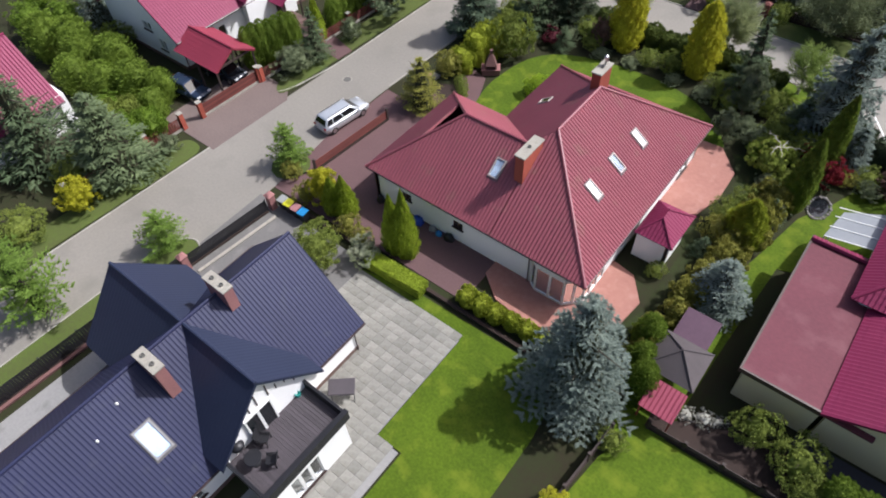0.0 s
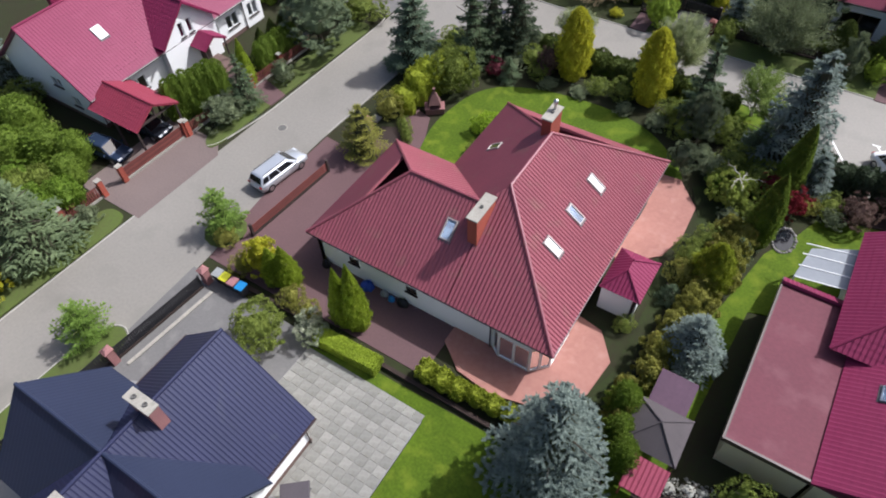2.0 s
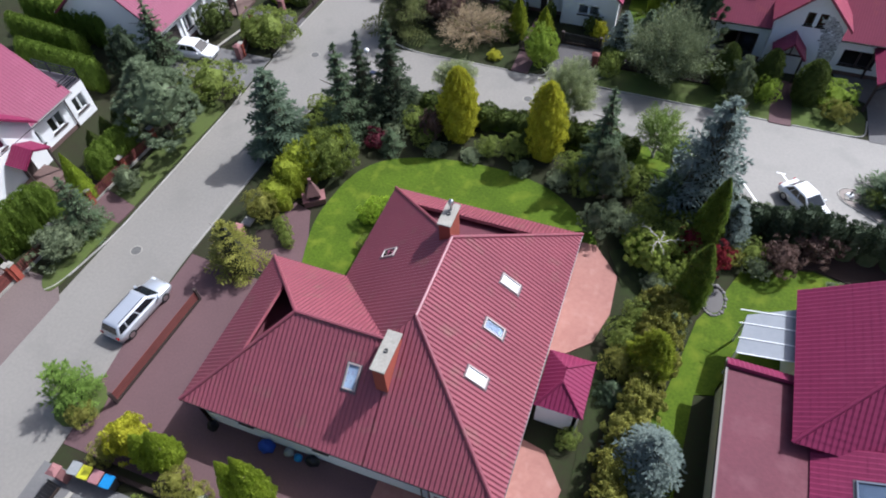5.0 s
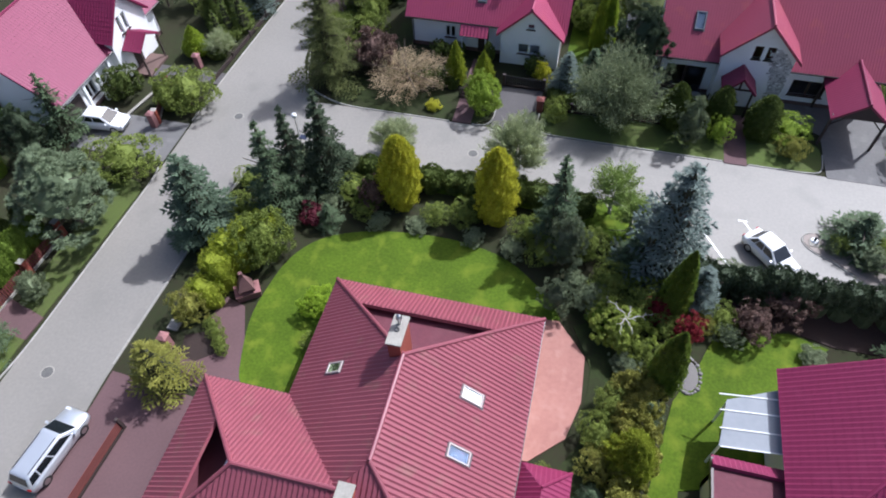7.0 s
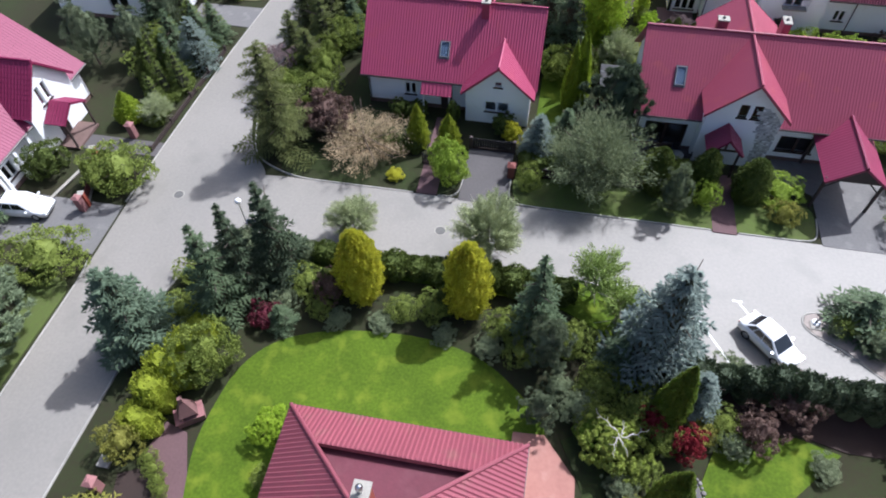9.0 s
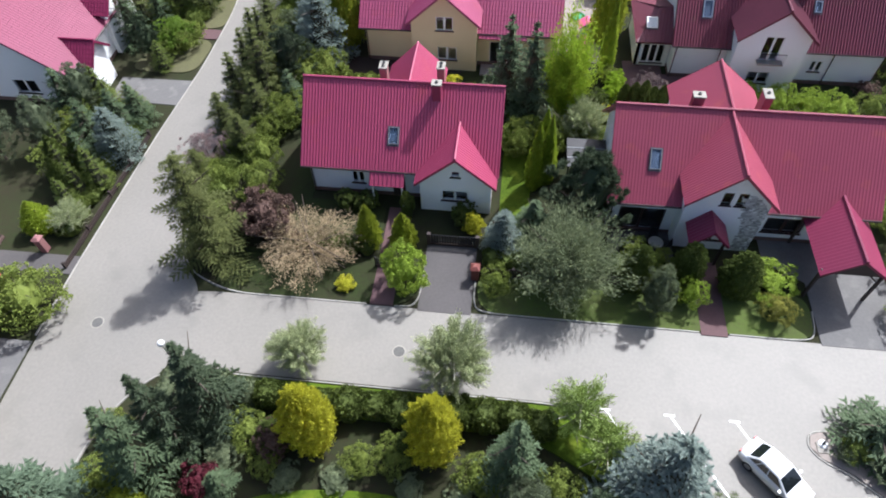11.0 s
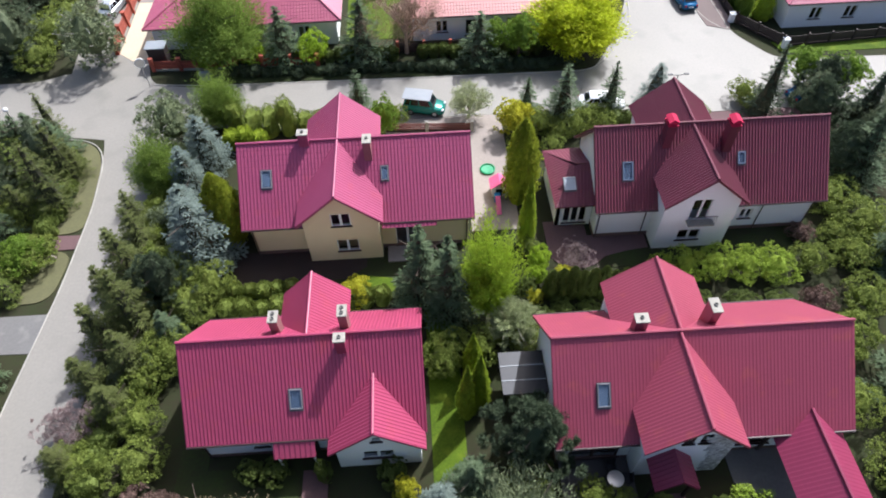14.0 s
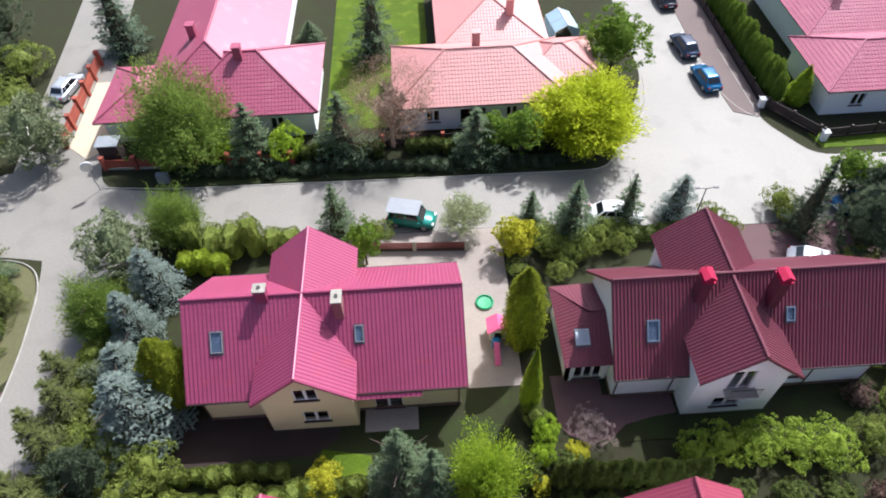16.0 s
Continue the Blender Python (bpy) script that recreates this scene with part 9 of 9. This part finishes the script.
def heap(name, x, y, w, d, h, material, label, seed):
    g = random.Random(seed)
    t = thing(name, pose(x, y, 0.01), label, name.replace("_", " "))
    prof = []
    s = Shape()
    k, m = 12, 5
    for j in range(m):
        u = j / (m - 1)
        for i in range(k):
            a = 2 * math.pi * i / k
            r = math.cos(u * math.pi / 2) ** 0.5 * g.uniform(0.85, 1.1)
            s.v.append((w / 2 * r * math.cos(a), d / 2 * r * math.sin(a), h * u * g.uniform(0.9, 1.05)))
    for j in range(m - 1):
        s.f += [(j * k + i, j * k + (i + 1) % k, (j + 1) * k + (i + 1) % k, (j + 1) * k + i) for i in range(k)]
    s.f.append(tuple(range((m - 1) * k, m * k)))
    part("cover", s, material, t, smooth=True)
heap("tarpaulin", -5.5, -32.6, 1.0, 0.8, 0.6, TARP_BLUE, "crumpled blue tarpaulin against the white wall", 1)
heap("plastic_sack", -4.2, -32.5, 0.6, 0.5, 0.4, BIN_GREY, "grey plastic sack against the wall", 2)
heap("plastic_tub", -3.6, -32.6, 0.5, 0.45, 0.35, BIN_BLUE, "small blue tub against the wall", 3)
heap("rubbish_sack", -2.8, -32.5, 0.9, 0.6, 0.55, DARK_METAL, "black sack against the wall", 4)
heap("planter", -8.9, -32.6, 0.6, 0.6, 0.7, DARK_METAL, "dark planter at the house corner", 5)

heap("boulder", -23.0, 29.2, 0.75, 0.5, 0.35, PAVER_TAN, "pale rounded boulder on the grass verge", 9)

# ---- street lamps and sign ----
def street_lamp(x, y, h, label="thin post lamp with a white globe", sign=False):
    l = thing("street_lamp", pose(x, y, 0), label, "street lamp", "street lamps")
    part("post", Shape().tube((0, 0, 0), (0, 0, h), 0.06, 0.04, 8), STEEL if not sign else DARK_METAL, l)
    if sign:
        for s in (-1, 1):
            part("arm", Shape().tube((0, 0, h), (s * 0.7, 0, h + 0.12), 0.03, 0.02, 6), DARK_METAL, l)
            bevelled("lamp_head", Shape().box(s * 0.7 - 0.2, s * 0.7 + 0.2, -0.1, 0.1, h + 0.08, h + 0.18), DARK_METAL, l, 0.02)
    else:
        part("globe", Shape().lathe([(0.08, h), (0.17, h + 0.06), (0.21, h + 0.18), (0.17, h + 0.3), (0.05, h + 0.36)], 0, 0, 14), PAINT_WHITE, l, smooth=True)
        part("solar_panel", Shape().box(0.05, 0.6, -0.22, 0.22, 1.75, 1.80), ROOF_SLATE_SHEET, l, "dark flat solar panel")
street_lamp(-12.6, -2.8, 3.6)
street_lamp(-28.2, 41.2, 4.9)
street_lamp(28.5, 42.6, 3.9, "dark post lamp with two arms", True)
m = thing("traffic_mirror", pose(-20.3, 50.4, 0, 0, 0, 20), "round convex traffic mirror on a pole", "mirror")
part("pole", Shape().tube((0, 0, 0), (0, 0, 2.6), 0.04, 0.04, 8), STEEL, m)
part("rim", Shape().tube((0, 0.02, 2.7), (0, -0.06, 2.7), 0.48, 0.48, 24), PAINT_WHITE, m)
part("mirror_face", Shape().tube((0, -0.06, 2.7), (0, -0.09, 2.7), 0.40, 0.36, 24), STEEL, m)
s = thing("garden_shed", pose(-19.9, 54.2, 0), "small dark shed with a flat grey roof", "shed")
part("wall", Shape().box(-0.85, 0.85, -0.6, 0.6, 0, 2.05), WOOD_DARK, s)
bevelled("roof_panel", Shape().box(-1.0, 1.0, -0.75, 0.75, 2.05, 2.15), POLYCARB, s, 0.02, "flat weathered grey roof")
m = thing("utility_box", pose(-14.9, 50.9, 0), "grey utility box beside the far road", "utility box")
bevelled("box", Shape().box(-0.5, 0.5, -0.25, 0.25, 0, 1.0), POLYCARB, m, 0.02)

# ---- garden things ----
STONE_DULL = surface("dull field stone", (0.24, 0.22, 0.21), (0.15, 0.14, 0.135), rough=0.9, fine=6, coarse=1.5, vary=0.3, bump=0.3)
def gazebo():
    g1 = thing("gazebo", pose(13.6, -33.2, 0), "wooden garden gazebo under grey shingles", "gazebo")
    e, t = 2.15, 3.2
    c = [(-1.45, -1.4, e), (1.45, -1.4, e), (1.45, 1.4, e), (-1.45, 1.4, e)]
    for a, b in zip(c, c[1:] + c[:1]):
        slope(g1, [a, b, (0, 0, t)], ROOF_GREY, 0.5, 6, 0.004, weld=True)
        cap(g1, a, (0, 0, t), ROOF_GREY, 0.05)
    for x, y, _ in c:
        part("post", Shape().box(x * 0.88 - 0.06, x * 0.88 + 0.06, y * 0.88 - 0.06, y * 0.88 + 0.06, 0, e), WOOD_DARK, g1)
    part("bench", Shape().box(-1.1, 1.1, 0.7, 1.15, 0.4, 0.46), WOOD_DARK, g1)
    s1 = thing("wood_shelter", pose(13.6, -30.9, 0), "lean-to wood shelter with a dark sheet roof", "shelter")
    slope(s1, [(-1.0, -1.0, 2.0), (1.0, -1.0, 2.0), (1.0, 1.1, 2.35), (-1.0, 1.1, 2.35)], ROOF_PLUM, 0.5, 5, 0.005, weld=True)
    for x, y in ((-0.9, -0.9), (0.9, -0.9), (0.9, 1.0), (-0.9, 1.0)):
        part("post", Shape().box(x - 0.05, x + 0.05, y - 0.05, y + 0.05, 0, 2.1), WOOD_DARK, s1)
    s2 = thing("wood_shelter", pose(14.0, -35.7, 0), "small shelter with a red tiled lean-to roof", "shelter")
    slope(s2, [(-0.95, -0.8, 1.5), (0.95, -0.8, 1.5), (0.95, 0.8, 2.15), (-0.95, 0.8, 2.15)], ROOF_RED, 0.24, 0.30, 0.03)
    for x, y in ((-0.85, -0.6), (0.85, -0.6), (0.85, 0.7), (-0.85, 0.7)):
        part("post", Shape().box(x - 0.05, x + 0.05, y - 0.05, y + 0.05, 0, 1.5), BRICK_RED, s2)
gazebo()
def barbecue():
    b = thing("garden_barbecue", pose(-11.3, -15.7, 0.02, 0, 0, 35), "brown brick garden barbecue with a sloping hood", "barbecue")
    part("base", Shape().slab([(-0.75, -0.45), (0.75, -0.45), (0.75, 0.45), (-0.75, 0.45)], 0, 0.5), BRICK_BROWN, b)
    for x0, x1 in ((-0.8, -0.36), (0.36, 0.8)):
        part("worktop", Shape().box(x0, x1, -0.5, 0.5, 0.5, 0.57), BRICK_PINK, b, "pinkish side shelf")
    part("hood", Shape().prism([(-0.5, -0.42, 0.9), (0.5, -0.42, 0.9), (0.5, 0.42, 0.9), (-0.5, 0.42, 0.9)], [(-0.14, 0.02, 1.75), (0.14, 0.02, 1.75), (0.14, 0.26, 1.75), (-0.14, 0.26, 1.75)]), BRICK_BROWN, b)
    for x in (-0.42, 0.42):
        part("pier", Shape().box(x - 0.07, x + 0.07, -0.35, 0.38, 0.57, 0.9), BRICK_BROWN, b)
    part("chimney", Shape().box(-0.11, 0.11, 0.03, 0.25, 1.75, 2.15), BRICK_BROWN, b)
barbecue()
def stone_ring(x, y, rx, ry, n, label):
    t = thing("pond", pose(x, y, 0.02), label, "pond")
    g = random.Random(8)
    part("water", Shape().slab([(rx * 0.85 * math.cos(a * math.pi / 8), ry * 0.85 * math.sin(a * math.pi / 8)) for a in range(16)], -0.1, 0.015), CARGLASS, t, "dark pond water")
    for i in range(n):
        a = 2 * math.pi * i / n
        s = g.uniform(0.08, 0.15)
        o = Shape().lathe([(s * 0.7, 0), (s, s * 0.3), (s * 0.7, s * 0.75), (s * 0.1, s * 0.85)], rx * math.cos(a), ry * math.sin(a), 7)
        part("edge_stone", o, STONE_DULL, t)
stone_ring(16.0, -15.2, 0.7, 1.15, 26, "small garden pond ringed with pale stones")

def garden_swing():
    s = thing("garden_swing", pose(-0.5, -45.2, 0.03, 0, 0, 40) @ Matrix.Diagonal((0.8, 0.8, 0.8, 1)), "folded dark garden swing seat with a canopy", "garden swing")
    for x in (-0.8, 0.8):
        part("leg", Shape().tube((x, -0.55, 0), (x, 0, 1.25), 0.03, 0.03, 6), DARK_METAL, s)
        part("leg", Shape().tube((x, 0.55, 0), (x, 0, 1.25), 0.03, 0.03, 6), DARK_METAL, s)
    part("canopy", Shape().prism([(-0.95, -0.6, 1.2), (0.95, -0.6, 1.2), (0.95, 0.6, 1.35), (-0.95, 0.6, 1.35)], [(-0.9, -0.55, 1.26), (0.9, -0.55, 1.26), (0.9, 0.55, 1.42), (-0.9, 0.55, 1.42)]), DECK, s, "faded grey canopy")
    part("seat", Shape().box(-0.75, 0.75, -0.25, 0.3, 0.42, 0.52), DECK, s)
garden_swing()
def terrace_chair(x, y, ang, z=3.197, label="dark woven chair on the roof terrace", group="chairs on the roof terrace"):
    c = thing("terrace_chair", pose(x, y, z, 0, 0, ang), label, "chair", group)
    part("seat", Shape().box(-0.28, 0.28, -0.26, 0.26, 0.40, 0.45), DARK_METAL, c)
    part("backrest", Shape().prism([(-0.28, 0.24, 0.45), (0.28, 0.24, 0.45), (0.28, 0.28, 0.45), (-0.28, 0.28, 0.45)], [(-0.26, 0.36, 0.95), (0.26, 0.36, 0.95), (0.26, 0.40, 0.95), (-0.26, 0.40, 0.95)]), DARK_METAL, c)
    for a in (-0.25, 0.25):
        part("armrest", Shape().box(a - 0.03, a + 0.03, -0.25, 0.28, 0.62, 0.66), DARK_METAL, c)
        for b in (-0.22, 0.22):
            part("leg", Shape().box(a - 0.02, a + 0.02, b - 0.02, b + 0.02, 0, 0.62 if b < 0 else 0.45), DARK_METAL, c)
terrace_chair(0.7, -50.7, -50); terrace_chair(-0.4, -50.2, 120)
for x, y, a in ((15.3, 9.4, 100), (16.6, 9.5, -100), (15.9, 10.15, 0), (16.0, 8.8, 180)):
    terrace_chair(x, y, a, 0.04, "dark metal garden chair by the house wall", "chairs round the garden table")
t = thing("garden_table", pose(15.95, 9.45, 0.04), "round dark garden table by the house wall", "table")
part("tabletop", Shape().lathe([(0.48, 0.70), (0.50, 0.72), (0.48, 0.74)], 0, 0, 20), STEEL, t, "grey metal tabletop")
for a in range(3):
    part("leg", Shape().tube((0.36 * math.cos(a * 2.1), 0.36 * math.sin(a * 2.1), 0), (0.1 * math.cos(a * 2.1), 0.1 * math.sin(a * 2.1), 0.70), 0.02, 0.02, 6), DARK_METAL, t)
t = thing("terrace_table", pose(0.05, -51.2, 3.197), "small round dark table on the terrace", "table")
part("tabletop", Shape().lathe([(0.42, 0.68), (0.44, 0.70), (0.42, 0.72)], 0, 0, 20), DARK_METAL, t)
part("stem", Shape().tube((0, 0, 0.02), (0, 0, 0.68), 0.03, 0.03, 8), DARK_METAL, t)
part("foot", Shape().lathe([(0.24, 0.0), (0.22, 0.03), (0.04, 0.05)], 0, 0, 14), DARK_METAL, t)
t = thing("kettle_barbecue", pose(-0.95, -51.3, 3.197), "covered black kettle barbecue on the terrace", "barbecue")
part("bowl", Shape().lathe([(0.08, 0.45), (0.28, 0.55), (0.36, 0.75), (0.30, 0.92), (0.06, 1.0)], 0, 0, 16), DARK_METAL, t, smooth=True)
for a in range(3):
    part("leg", Shape().tube((0.26 * math.cos(a * 2.1), 0.26 * math.sin(a * 2.1), 0), (0.14 * math.cos(a * 2.1), 0.14 * math.sin(a * 2.1), 0.55), 0.015, 0.015, 6), DARK_METAL, t)
PANE_BLUE = surface("pale blue polycarbonate pane", (0.36, 0.48, 0.56), (0.28, 0.40, 0.49), rough=0.3, fine=3, coarse=0.8)
TEAL = surface("teal plastic", (0.05, 0.40, 0.36), rough=0.5, fine=8, coarse=2)
PINK = surface("pink plastic", (0.75, 0.13, 0.30), rough=0.45, fine=8, coarse=2)
GREEN_P = surface("green plastic", (0.02, 0.30, 0.12), rough=0.45, fine=8, coarse=2)
t = thing("bucket", pose(-0.9, -47.5, 3.197), "small teal bucket on the roof terrace", "bucket")
part("pail", Shape().lathe([(0.12, 0), (0.16, 0.26), (0.14, 0.26), (0.11, 0.03)], 0, 0, 12), TEAL, t)
def playhouse():
    p = thing("playhouse", pose(11.9, 33.6, 0.03), "small plastic playhouse with a pink roof", "playhouse")
    part("wall", Shape().box(-0.55, 0.55, -0.5, 0.5, 0, 0.95), PAINT_WHITE, p)
    for s in (-1, 1):
        part("roof_panel", Shape().prism([(0, -0.65, 1.45), (s * 0.75, -0.65, 0.92), (s * 0.75, 0.65, 0.92), (0, 0.65, 1.45)], [(0, -0.65, 1.51), (s * 0.75, -0.65, 0.98), (s * 0.75, 0.65, 0.98), (0, 0.65, 1.51)]), PINK, p)
    part("door", Shape().box(-0.25, 0.25, -0.53, -0.5, 0.03, 0.8), DARK_METAL, p)
    c = thing("toy_slide", pose(11.7, 31.9, 0.03), "small blue and pink toy slide", "toy slide")
    part("chute", Shape().prism([(-0.2, -0.9, 0.05), (0.2, -0.9, 0.05), (0.2, 0.5, 0.7), (-0.2, 0.5, 0.7)], [(-0.2, -0.9, 0.12), (0.2, -0.9, 0.12), (0.2, 0.5, 0.77), (-0.2, 0.5, 0.77)]), PINK, c)
    part("steps", Shape().box(-0.25, 0.25, 0.5, 0.9, 0, 0.75), BIN_BLUE, c)
    s = thing("sandpit", pose(11.3, 36.2, 0.03), "round green plastic sandpit", "sandpit")
    part("shell", Shape().lathe([(0.6, 0), (0.66, 0.16), (0.58, 0.2), (0.5, 0.1), (0.02, 0.08)], 0, 0, 20), GREEN_P, s)
playhouse()
def greenhouse():
    g = thing("greenhouse", pose(22.8, 69.8, 0.0, 0, 0, 8), "small garden greenhouse with pale blue panes", "greenhouse")
    w, d, e, t = 1.3, 1.7, 1.7, 2.35
    for x in (-w, w):
        for y in (-d, 0.0, d):
            part("post", Shape().box(x - 0.03, x + 0.03, y - 0.03, y + 0.03, 0, e), PAINT_WHITE, g)
        for y0, y1 in ((-d + 0.03, -0.03), (0.03, d - 0.03)):
            part("pane", Shape().box(x - 0.01, x + 0.01, y0, y1, 0.05, e - 0.03), PANE_BLUE, g)
    for s in (-1, 1):
        for y0, y1 in ((-d + 0.03, -0.03), (0.03, d - 0.03)):
            part("roof_pane", Shape().prism([(0, y0, t), (s * w, y0, e), (s * w, y1, e), (0, y1, t)], [(0, y0, t + 0.02), (s * w, y0, e + 0.02), (s * w, y1, e + 0.02), (0, y1, t + 0.02)]), PANE_BLUE, g)
        for y in (-d, 0.0, d):
            part("rafter", Shape().tube((0, y, t + 0.02), (s * w, y, e + 0.02), 0.035, 0.035, 5), PAINT_WHITE, g)
    part("ridge_bar", Shape().box(-0.04, 0.04, -d, d, t, t + 0.06), PAINT_WHITE, g)
greenhouse()

# ---- paving slabs of the patio ----
patio = area("patio", [(-5.9, -46.1), (-5.9, -38.0), (2.55, -38.0), (2.55, -45.9), (4.15, -45.9), (4.15, -60), (-0.8, -60), (-0.8, -46.1)], PAVER_GREY, "pale grey slab patio beside the house", "patio", 0.006)
slab_mesh = Shape().prism([(-0.296, -0.296, 0), (0.296, -0.296, 0), (0.296, 0.296, 0), (-0.296, 0.296, 0)], [(-0.291, -0.291, 0.03), (0.291, -0.291, 0.03), (0.291, 0.291, 0.03), (-0.291, 0.291, 0.03)]).mesh("paving_slab", SLAB)
tilt = random.Random(2)
for i in range(17):
    for j in range(37):
        x, y = -5.58 + i * 0.6, -38.3 - j * 0.6
        inside = (x < 2.4 and y > -45.9 and x > -5.9) or (-0.6 < x < 4.0 and y < -46.0 and y > -53)
        if inside:
            o = new("paving_slab", slab_mesh)
            o.matrix_world = pose(x, y, 0.004, tilt.uniform(-0.4, 0.4), tilt.uniform(-0.4, 0.4), tilt.uniform(-0.5, 0.5))
            o.parent = patio
